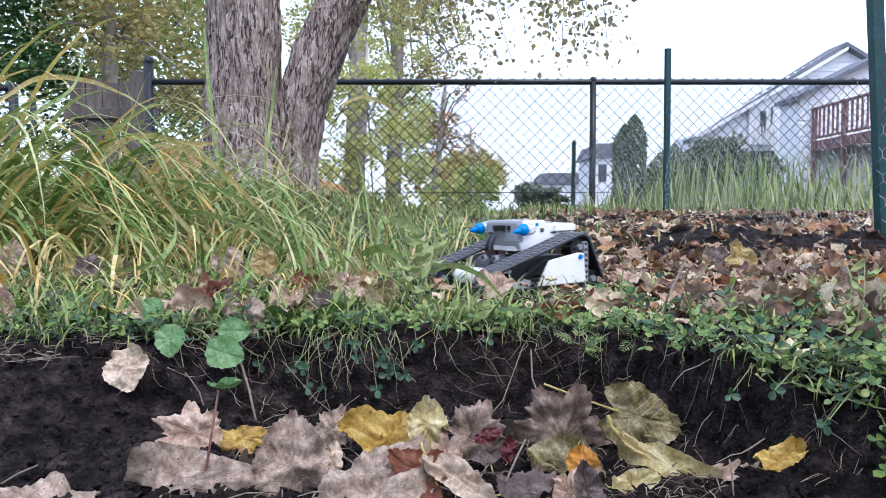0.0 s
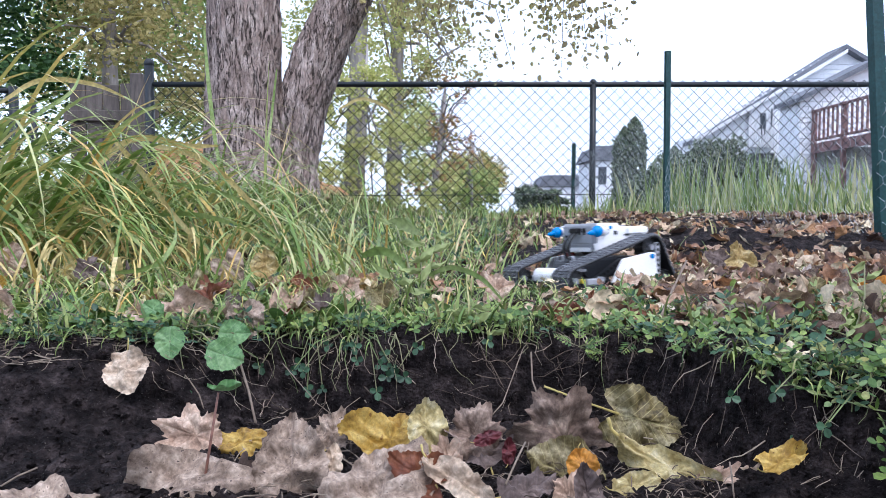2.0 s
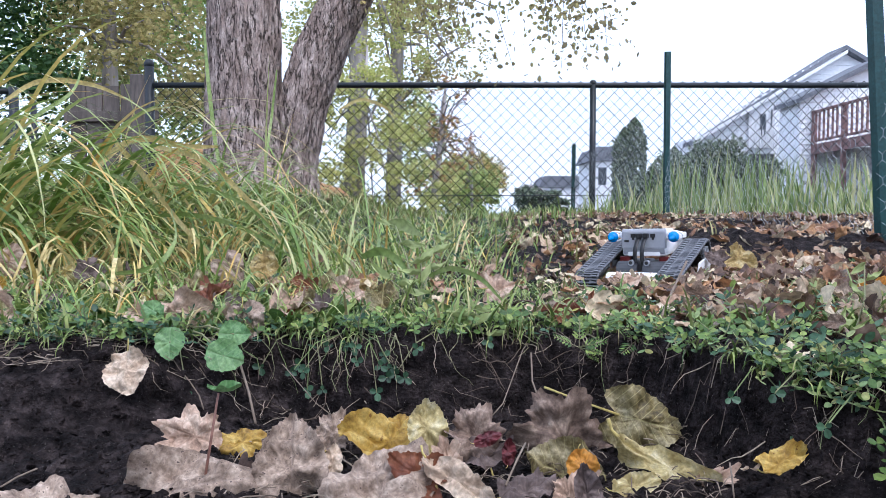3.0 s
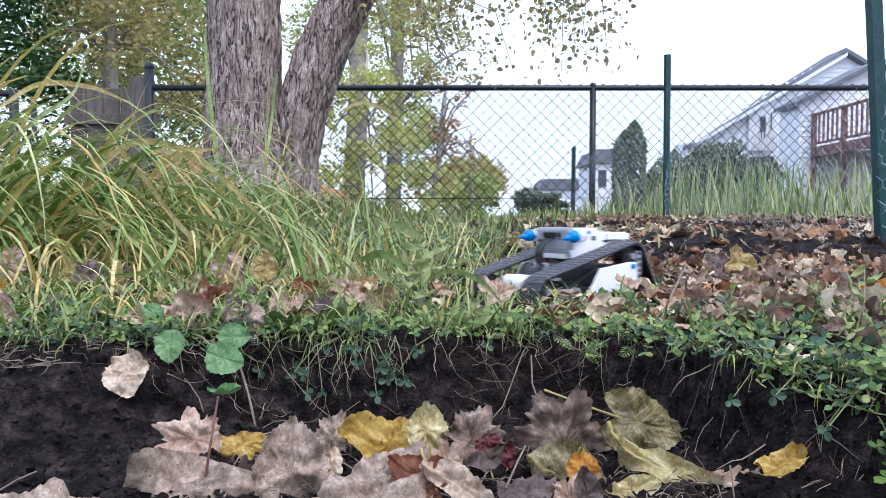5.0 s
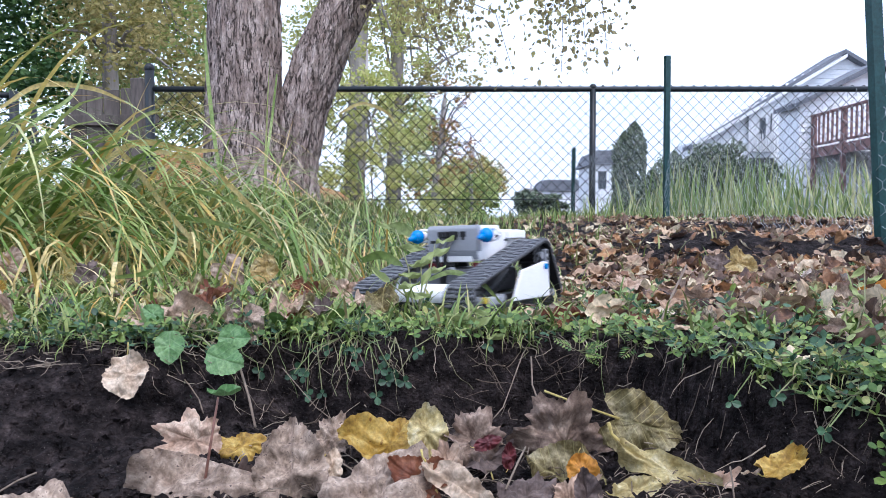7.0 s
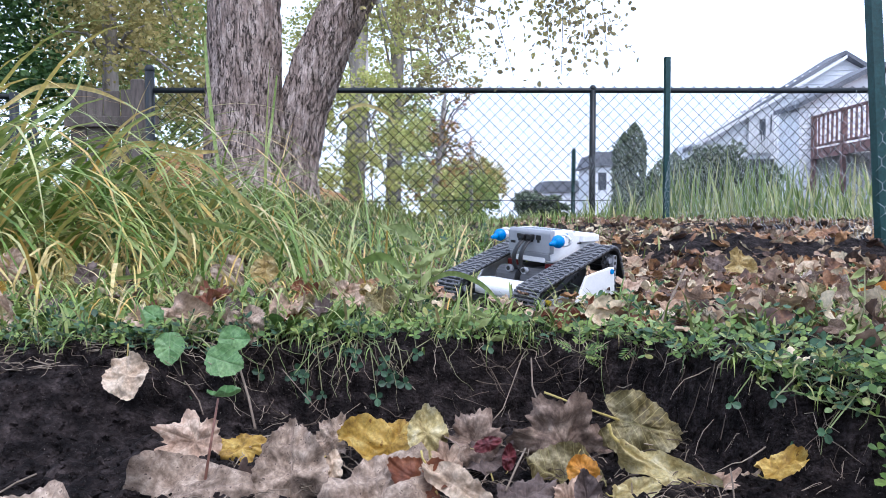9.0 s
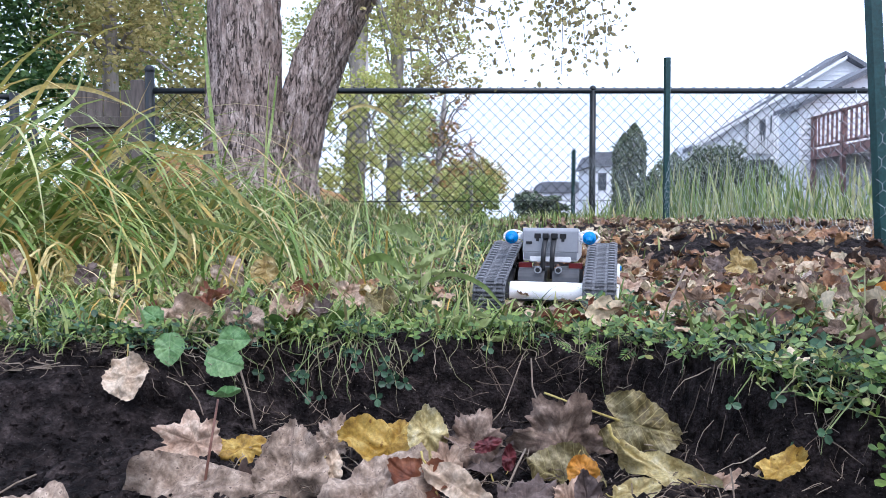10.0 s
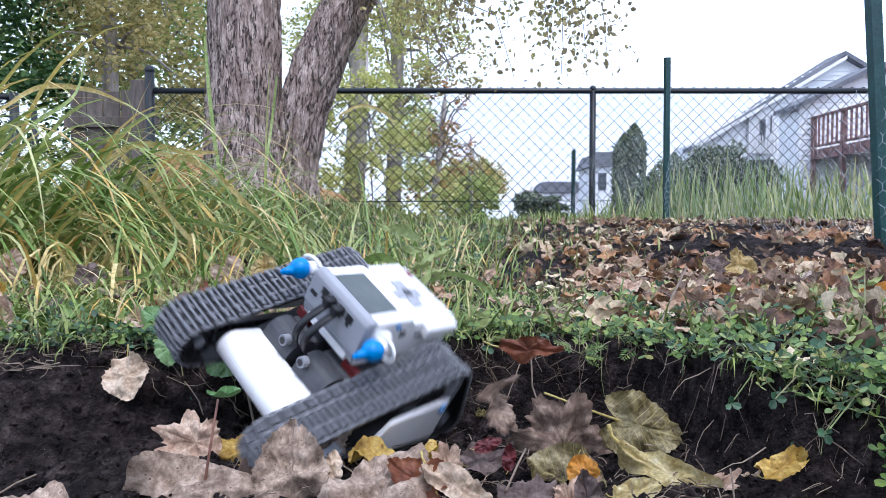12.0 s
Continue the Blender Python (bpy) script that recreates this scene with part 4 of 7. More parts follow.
def make_mound():
    """Heap of wood chips behind the fence."""
    xs, ys = np.linspace(-2.7, -0.4, 70), np.linspace(6.2, 8.4, 40)
    V = []
    for y in ys:
        for x in xs:
            top = 0.46 * float(smooth(-0.45, -2.3, x)) + 0.30 * float(smooth(-0.55, -1.05, x)) + 0.05
            z = top * math.sin(math.pi * min(1, (y - 6.2) / 2.2)) ** 0.6 + 0.05 * noise.noise(Vector((x * 7, y * 7, 0)))
            V.append((x, y, z - 0.08))
    F = [(r * 70 + c, r * 70 + c + 1, r * 70 + c + 71, r * 70 + c + 70) for r in range(39) for c in range(69)]
    ob = mesh_ob("mulch_mound", V, F, CHIPS, None, "", True)
    tagged(ob, "orange-tan heap of wood chips behind the fence", "mulch heap")


make_mound()


def make_garden_fence():
    f = empty("garden_fence", pose(0, 0, 0), "green steel garden posts carrying light hexagonal wire netting", "fence", kind="structure")
    for x, y, z0, z1, lean in ((1.014, 1.75, -0.05, 1.05, -0.105), (1.165, 4.0, -0.05, 0.955, -0.005), (1.085, 6.4, -0.1, 0.70, 0.004)):
        bm = bmesh.new()
        w = 0.036
        outline = [(-w / 2, -0.008), (-w / 2 + 0.004, -0.008), (-w / 2 + 0.008, 0.006), (w / 2 - 0.008, 0.006), (w / 2 - 0.004, -0.008), (w / 2, -0.008), (w / 2 - 0.006, 0.0095), (-w / 2 + 0.006, 0.0095)]
        prism(bm, outline, 0, z1 - z0)
        bmesh.ops.transform(bm, matrix=Matrix.Rotation(radians(90), 4, "X"), verts=bm.verts)
        for k in range(14):
            box(bm, (0.010, 0.008, 0.006), pose(0, 0.010, 0.06 + (z1 - z0 - 0.1) * k / 14))
        ob = part("post", bm, POST_GREEN, f, "dark green enamelled steel post")
        ob.matrix_basis = pose(x, y, z0, 0, math.degrees(lean) * 0.6, 0)
    # hexagonal netting from post to post
    heap = Heap()
    cell = 0.050
    spans = [((0.995, 1.75), (1.16, 4.0), 0.36, 0.60), ((1.16, 4.0), (1.085, 6.4), 0.60, 0.55), ((0.99, 1.1), (0.995, 1.75), 0.36, 0.36)]
    for (ax, ay), (bx, by), ha, hb in spans:
        length = math.hypot(bx - ax, by - ay)
        cols = int(length / cell)
        for i in range(cols):
            f0 = i / cols
            h = ha + (hb - ha) * f0 + 0.02 * math.sin(i * 0.7)
            rows = int(h / 0.026)
            pts = []
            for k in range(rows * 2):
                s = 0.5 if (k // 2 + i) % 2 else 0.0
                u = (i + s) / cols
                sag = 0.012 * math.sin(u * 9 + k * 0.15)
                pts.append((ax + (bx - ax) * u + sag, ay + (by - ay) * u, 0.05 + h * k / (rows * 2)))
            heap.put(*pipe_data(pts, 0.0006, 3))
            pts2 = []
            for k in range(rows * 2):
                s = 0.5 if (k // 2 + i) % 2 else 1.0
                u = (i + s) / cols
                sag = 0.012 * math.sin(u * 9 + k * 0.15)
                pts2.append((ax + (bx - ax) * u + sag, ay + (by - ay) * u, 0.05 + h * k / (rows * 2)))
            heap.put(*pipe_data(pts2, 0.0006, 3))
    heap.make("netting", WIRE, f, "thin pale hexagonal wire netting")


make_garden_fence()


def make_house():
    """White gabled house with a raised deck."""
    h = empty("house", pose(0, 32, 0), "white sided house with grey shingle roof and brown deck", "house")
    px = lambda u: (u - 784) / 42.43
    pz = lambda v: 0.117 + (385 - v) / 42.43
    bm = bmesh.new()
    prism(bm, [(px(1225), -0.5), (px(1570), -0.5), (px(1570), pz(150)), (px(1482), pz(100)), (px(1225), pz(250))], 0, 2.6)
    part("wall", bm, SIDING, h, "white horizontal siding")
    # siding boards
    heap = Heap()
    for k in range(34):
        z = 0.0 + 0.19 * k
        if z < pz(250):
            x0 = px(1225)
        else:
            x0 = px(1225) + (z - pz(250)) / (pz(100) - pz(250)) * (px(1482) - px(1225))
        x1 = px(1570)
        if x0 > px(1470):
            break
        heap.put([(x0, -0.05, z), (x1, -0.05, z), (x1, -0.005, z + 0.18), (x0, -0.005, z + 0.18), (x0, -0.005, z), (x1, -0.005, z)], [(0, 1, 2, 3), (0, 4, 5, 1), (0, 3, 4), (1, 5, 2)])
    heap.make("siding", SIDING, h)
    bm = bmesh.new()
    prism(bm, [(px(1222), pz(256)), (px(1482), pz(92)), (px(1482), pz(99)), (px(1222), pz(263))], -0.4, 1.2)
    prism(bm, [(px(1482), pz(92)), (px(1590), pz(155)), (px(1590), pz(163)), (px(1482), pz(99))], -0.4, 1.2)
    part("roof", bm, SHINGLE, h, "grey shingle roof")
    bm = bmesh.new()
    prism(bm, [(px(1218), pz(258)), (px(1482), pz(101)), (px(1482), pz(107)), (px(1218), pz(264))], -0.52, -0.40)
    part("rake_board", bm, TRIM, h, "white rake board")
    # porch recess, window and lower wall
    bm = bmesh.new()
    box(bm, (px(1362) - px(1318), 0.3, pz(190) - pz(268)), pose((px(1362) + px(1318)) / 2, -0.12, (pz(190) + pz(268)) / 2))
    part("porch", bm, TRIM, h, "recessed white porch")
    for u0, u1, v0, v1 in ((1333, 1348, 208, 250), (1352, 1359, 200, 236)):
        bm = bmesh.new()
        box(bm, (px(u1) - px(u0), 0.06, pz(v0) - pz(v1)), pose((px(u0) + px(u1)) / 2, -0.30, (pz(v0) + pz(v1)) / 2))
        win = part("window", bm, TRIM, h)
        bm = bmesh.new()
        box(bm, (px(u1) - px(u0) - 0.1, 0.06, pz(v0) - pz(v1) - 0.1), pose((px(u0) + px(u1)) / 2, -0.32, (pz(v0) + pz(v1)) / 2))
        part("pane", bm, PANE, win)
    # dark slab on the wall, standing in for shade inside the opening
    bm = bmesh.new()
    box(bm, (px(1364) - px(1322), 0.12, 0.5), pose((px(1364) + px(1322)) / 2, -0.15, pz(290)))
    part("door", bm, P_DARK, h, "dark slab for the shade in the opening under the porch")
    for k in range(9):
        bm = bmesh.new()
        box(bm, (0.04, 0.04, 0.75), pose(px(1326) + k * 0.11, -0.4, pz(254)))
        part("baluster", bm, TRIM, h)
    # wing with the deck, nearer
    w = empty("house_wing", pose(0, 28, 0), "white sided wing with a raised reddish-brown wooden deck", "house")
    qx = lambda u: (u - 784) / 48.5
    qz = lambda v: 0.117 + (385 - v) / 48.5
    bm = bmesh.new()
    prism(bm, [(qx(1410), -0.5), (qx(1700), -0.5), (qx(1700), qz(128)), (qx(1530), qz(128)), (qx(1410), qz(186))], 0, 1.6)
    part("wall", bm, SIDING, w)
    heap = Heap()
    for k in range(24):
        z = 0.19 * k
        x0 = qx(1410) if z < qz(186) else qx(1410) + (z - qz(186)) / (qz(128) - qz(186)) * (qx(1530) - qx(1410))
        heap.put([(x0, -0.05, z), (qx(1700), -0.05, z), (qx(1700), -0.005, z + 0.18), (x0, -0.005, z + 0.18), (x0, -0.005, z), (qx(1700), -0.005, z)], [(0, 1, 2, 3), (0, 4, 5, 1), (0, 3, 4)])
    heap.make("siding", SIDING, w)
    bm = bmesh.new()
    prism(bm, [(qx(1400), qz(184)), (qx(1540), qz(112)), (qx(1700), qz(112)), (qx(1700), qz(122)), (qx(1540), qz(122)), (qx(1400), qz(192))], -0.4, 1.7)
    part("roof", bm, SHINGLE, w)
    d = new("deck")
    d.parent = w
    tagged(d, "raised reddish-brown wooden deck")
    left, floor, rail = 13.38, 2.62, 3.80
    for k in range(10):
        bm = bmesh.new()
        box(bm, (3.6, 0.66, 0.05), pose(left + 1.8, -0.4 - 0.68 * k, floor), 0.006, 1)
        part("plank", bm, DECK, d)
    bm = bmesh.new()
    box(bm, (0.06, 6.8, 0.30), pose(left, -3.4, floor - 0.18))
    part("rim_joist", bm, DECK, d)
    for z, h in ((rail, 0.09), (floor + 0.14, 0.08)):
        bm = bmesh.new()
        box(bm, (0.10, 6.8, h), pose(left, -3.4, z), 0.008, 1)
        part("handrail" if z == rail else "bottom_rail", bm, DECK, d)
    for k in range(21):
        bm = bmesh.new()
        box(bm, (0.045, 0.075, rail - floor - 0.16), pose(left, -0.25 - 0.31 * k, (rail + floor) / 2 + 0.05))
        part("baluster", bm, DECK, d)
    for y in (-0.15, -2.2, -4.4, -6.6):
        bm = bmesh.new()
        box(bm, (0.15, 0.15, rail + 0.5), pose(left + 0.02, y, rail / 2 - 0.20), 0.01, 1)
        part("post", bm, DECK, d)
    # far house
    g = empty("house", pose(12.5, 58, 0), "small white house with grey roof in the distance", "house")
    bm = bmesh.new()
    prism(bm, [(-1.2, -0.5), (1.6, -0.5), (1.6, 4.2), (-1.2, 4.2)], 0, 6)
    part("wall", bm, SIDING, g)
    bm = bmesh.new()
    prism(bm, [(-1.5, 4.15), (-1.0, 5.2), (1.5, 5.2), (1.8, 4.15)], -0.3, 6.2)
    part("roof", bm, SHINGLE, g)
    for x in (-0.5, 0.6):
        bm = bmesh.new()
        box(bm, (0.6, 0.08, 1.3), pose(x, -0.03, 3.0))
        part("window", bm, PANE, g)
    g2 = empty("house", pose(10.2, 70, 0), "grey-roofed low house in the distance", "house")
    bm = bmesh.new()
    prism(bm, [(-1.2, -0.5), (4.2, -0.5), (4.2, 2.6), (-1.2, 2.6)], 0, 6)
    part("wall", bm, SIDING, g2)
    bm = bmesh.new()
    prism(bm, [(-1.5, 2.6), (-1.0, 3.6), (4.0, 3.6), (4.5, 2.6)], -0.3, 6.2)
    part("roof", bm, SHINGLE, g2)


make_house()


# ---------------------------------------------------------------- grass and weeds
def blades(rng, x, y, z, length, width, bend, mat, name, label, category, lean=(0, 0), segs=5, upright=1.0, limp=0.4):
    """Curved tapering grass blades standing on the places given."""
    n = len(x)
    a = rng.uniform(0, 2 * np.pi, n)
    dx = np.cos(a) + lean[0]
    dy = np.sin(a) + lean[1]
    ln = np.hypot(dx, dy) + 1e-6
    dx, dy = dx / ln, dy / ln
    b = bend * rng.uniform(limp, 1.3, n)
    L = length * rng.uniform(0.55, 1.15, n)
    W = width * rng.uniform(0.6, 1.25, n)
    sx, sy = -dy, dx
    px, py, pz = x.copy(), y.copy(), z.copy()
    tilt = np.radians(rng.uniform(3, 24 + 26 * (limp > 0.5), n)) / upright
    V = np.zeros((n, segs * 2 + 1, 3))
    for k in range(segs + 1):
        f = k / segs
        w = W * (1 - f ** 2.2) * 0.5 * (0.7 + 0.6 * min(f * 3, 1) * 0.5)
        if k < segs:
            V[:, 2 * k] = np.stack([px - sx * w, py - sy * w, pz], -1)
            V[:, 2 * k + 1] = np.stack([px + sx * w, py + sy * w, pz], -1)
        else:
            V[:, 2 * k] = np.stack([px, py, pz], -1)
        t = tilt + b * (f + 0.1) ** 1.5
        px = px + np.sin(t) * dx * L / segs
        py = py + np.sin(t) * dy * L / segs
        pz = pz + np.cos(t) * L / segs
    m = segs * 2 + 1
    base = (np.arange(n) * m)[:, None]
    quads = np.concatenate([base + np.array([2 * k, 2 * k + 1, 2 * k + 3, 2 * k + 2]) for k in range(segs - 1)])
    tris = base + np.array([2 * segs - 2, 2 * segs - 1, 2 * segs])
    ob = mesh_ob(name, V.reshape(-1, 3), quads.tolist() + tris.tolist(), mat, None, "", True)
    return tagged(ob, label, category, kind="stuff")


def scatter(rng, n, x0, x1, y0, y1, keep):
    x = rng.uniform(x0, x1, n)
    y = rng.uniform(y0, y1, n)
    k = keep(x, y) > rng.uniform(0, 1, n)
    x, y = x[k], y[k]
    return x, y, height(x, y) - 0.002


def make_grass():
    r = np.random.default_rng(11)
    # short turf along the bank and over the mound
    open_run = lambda x, y: smooth(-0.14, -0.04, x) * smooth(0.42, 0.32, x) * smooth(0.79, 0.83, y)
    x, y, z = scatter(r, 5200, -0.75, 0.60, 0.70, 1.35, lambda x, y: (y > bank_edge(x) - 0.010) * (0.50 + 0.50 * smooth(0.22, 0.0, x)) * (1 - 0.8 * open_run(x, y)))
    blades(r, x, y, z, 0.055, 0.0030, 2.1, GRASS, "grass", "short mixed green turf on the bank", "grass", segs=5)
    x, y, z = scatter(r, 2600, -0.15, 0.45, 0.79, 1.35, lambda x, y: open_run(x, y) * (1 - 0.6 * smooth(0.1, 0.3, x)))
    blades(r, x, y, z, 0.019, 0.0022, 2.2, GRASS, "grass", "trodden short turf", "grass", segs=4)
    x, y, z = scatter(r, 10500, -2.2, 0.75, 1.3, 3.6, lambda x, y: smooth(-0.85 * y - 0.4, -0.62 * y - 0.05, x) * (0.25 * smooth(0.75, 0.3, x) * smooth(1.3, 1.5, y) + 0.75 * smooth(0.30, -0.15, x - 0.06 * (y - 1.3))))
    blades(r, x, y, z, 0.066, 0.0042, 1.9, GRASS, "grass", "green turf with drying blades on the mound", "grass", segs=5)
    x, y, z = scatter(r, 420, -0.55, 0.12, 0.95, 2.2, lambda x, y: 1 - 0.9 * smooth(-0.12, -0.04, x) * smooth(1.3, 1.2, y))
    blades(r, x, y, z, 0.16, 0.0045, 1.6, TALL, "grass", "scattered longer blades in the turf", "grass", segs=7)
    x, y, z = scatter(r, 9000, -3.0, 3.4, 3.4, 6.6, lambda x, y: 0.8 + 0 * x)
    blades(r, x, y, z, 0.085, 0.007, 1.0, GRASS, "grass", "rough grass along the fence", "grass", segs=4)
    x, y, z = scatter(r, 9000, -14, 16, 6.6, 30, lambda x, y: 0.9 + 0 * x)
    blades(r, x, y, z, 0.30, 0.03, 1.0, GRASS, "grass", "lawn and weeds beyond the fence", "grass", segs=3)
    x, y, z = scatter(r, 800, -0.6, 0.10, 0.76, 1.25, lambda x, y: (y > bank_edge(x)) * 0.8 * (1 - 0.85 * smooth(-0.2, -0.1, x)))
    blades(r, x, y, z, 0.12, 0.0030, 2.5, TALL, "grass", "long thin blades lying across the turf", "grass", (0.2, -0.2), segs=8, limp=0.8)
    # blades hanging over the lip of the bank
    x = r.uniform(-0.5, 0.30, 800)
    x = x[np.sin(x * 31) + 0.7 * np.sin(x * 83 + 1) > r.uniform(-1.2, 1.6, len(x))]
    y = bank_edge(x) + r.uniform(-0.012, 0.012, len(x))
    blades(r, x, y, height(x, y) - 0.002, 0.042, 0.0017, 2.6, GRASS, "grass", "grass and straw hanging over the lip of the bank", "grass", (0, -1.6), segs=6, limp=0.7)
    # long drooping tussock grass
    for cx, cy, n, ln, sp, lean in ((-0.78, 1.50, 110, 0.60, 0.16, (2.2, -0.3)), (-1.02, 1.62, 130, 0.70, 0.20, (2.2, -0.3)), (-0.52, 1.75, 50, 0.40, 0.12, (1.2, -0.1)),
                                    (-0.92, 2.1, 110, 0.66, 0.22, (1.6, 0)), (-1.40, 2.0, 140, 0.74, 0.25, (2.0, 0)), (-0.66, 1.26, 44, 0.42, 0.10, (1.8, -0.2)), (-0.30, 2.3, 30, 0.16, 0.16, (0.1, 0)), (-0.95, 1.30, 60, 0.56, 0.12, (2.0, 0)),
                                    (-0.78, 1.28, 34, 0.56, 0.10, (1.6, -0.3)), (-0.42, 1.55, 60, 0.26, 0.12, (0.8, -0.2))):
        x = cx + r.normal(scale=sp * 0.6, size=n)
        y = cy + r.normal(scale=sp * 0.5, size=n)
        blades(r, x, y, height(x, y) - 0.01, ln * 1.08, 0.0120 if cy > 1.35 else 0.0085, 2.5, TALL, "tussock_grass", "long drooping green and straw-coloured grass tussock", "grass", lean, segs=12, limp=0.7)
    x = -0.80 + r.normal(scale=0.28, size=40)
    y = 1.75 + r.normal(scale=0.2, size=40)
    blades(r, x, y, height(x, y) - 0.01, 0.46, 0.0055, 0.9, TALL, "tussock_grass", "upright long green grass blades", "grass", (0.3, 0), segs=8)
    # fresh green tuft before the foot of the tree
    for cx, cy, n, ln in ((-0.50, 2.0, 46, 0.33), (-0.62, 1.9, 30, 0.36), (-0.38, 2.05, 30, 0.22)):
        x = cx + r.normal(scale=0.06, size=n)
        y = cy + r.normal(scale=0.06, size=n)
        blades(r, x, y, height(x, y) - 0.006, ln, 0.0105, 1.5, BLADE_GREEN, "grass_tuft", "fresh green grass tuft before the tree", "grass", (0.6, -0.1), segs=8)
    # dead straw at the foot of the tussocks
    for cx, cy, n in ((-0.68, 1.16, 70), (-0.52, 1.22, 40), (-0.80, 1.30, 50)):
        x = cx + r.normal(scale=0.09, size=n)
        y = cy + r.normal(scale=0.06, size=n)
        blades(r, x, y, height(x, y) - 0.004, 0.26, 0.0060, 2.9, BLADE_STRAW, "dead_straw", "dead straw-coloured blades at the foot of the tussock", "grass", (0.9, -0.4), segs=8, limp=0.8)
    # upright sword-leaved plants by the garden fence
    x = r.uniform(1.25, 3.0, 420)
    y = r.uniform(4.2, 5.6, 420)
    blades(r, x, y, height(x, y) - 0.01, 0.40, 0.020, 0.35, SWORD, "sword_leaf_plants", "upright pale green sword-shaped leaves by the fence", "plant", segs=5, upright=2.0)
    x = r.uniform(0.9, 3.2, 380)
    y = r.uniform(4.0, 5.6, 380)
    blades(r, x, y, height(x, y) - 0.01, 0.20, 0.012, 0.7, SWORD, "sword_leaf_plants", "lower pale green blades by the fence", "plant", segs=4, upright=1.5)


make_grass()


def leaf_shape(kind, rng, size, curl, fold, rows=11, cols=7, split=False):
    """A leaf along x from its stalk, with a toothed edge, bent about its midrib. Returns vertices and faces."""
    verts, faces = [], []
    ph, ph2 = rng.uniform(0, 6), rng.uniform(0, 6)
    skew = rng.uniform(-0.15, 0.15)
    for i in range(rows):
        f = i / (rows - 1)
        if kind == "delta":
            w = 0.46 * (math.sin(math.pi * min(1, f * 1.02) ** 0.52)) ** 0.8
        elif kind == "round":
            w = 0.43 * math.sin(math.pi * f ** 0.80) ** 0.66
        elif kind == "lobed":
            w = (0.46 + 0.13 * math.cos(f * 17 + ph2)) * math.sin(math.pi * f ** 0.7) ** 0.6
        else:
            w = 0.15 * math.sin(math.pi * f ** 0.8) ** 0.9
        w = max(w, 0.004)
        for j in range(cols):
            s = (j / (cols - 1)) * 2 - 1
            tooth = 1 + (0.028 if i % 2 else -0.028) + 0.11 * math.sin(f * 9 + ph + s) + rng.uniform(-0.06, 0.06) if abs(s) > 0.99 else 1
            x = f * size + 0.10 * size * s * s * (-1 if f < 0.3 and kind == "delta" else 0.2)
            y = s * w * size * tooth + skew * size * f * (1 - f)
            vein = 0.012 * size * abs(math.sin((f - abs(s) * 0.35) * 22)) * (1 - 0.5 * abs(s))
            z = (fold * abs(y) + curl * size * (f - 0.4) ** 2 + 0.075 * size * math.sin(f * 6 + s * 3 + ph) + 0.045 * size * math.sin(s * 5 + f * 9 + ph2)
                 + 0.35 * curl * size * s * s + vein + (0.05 * size * math.sin(i * 1.9 + ph) * s * s))
            verts.append((x - size * 0.45, y, z))
    for i in range(rows - 1):
        for j in range(cols - 1):
            a = i * cols + j
            faces.append((a, a + 1, a + cols + 1, a + cols))
    z0 = verts[cols // 2][2]
    v, f = pipe_data([(-size * 0.44, 0, z0), (-size * 0.75, 0.03 * size, z0 - 0.01 * size), (-size * 1.10, 0.08 * size, z0 + 0.05 * size)], [0.016 * size, 0.013 * size, 0.011 * size], 5)
    if split:
        return verts, faces, v, f
    n = len(verts)
    verts += [tuple(p) for p in v]
    faces += [tuple(i + n for i in q) for q in f]
    return verts, faces


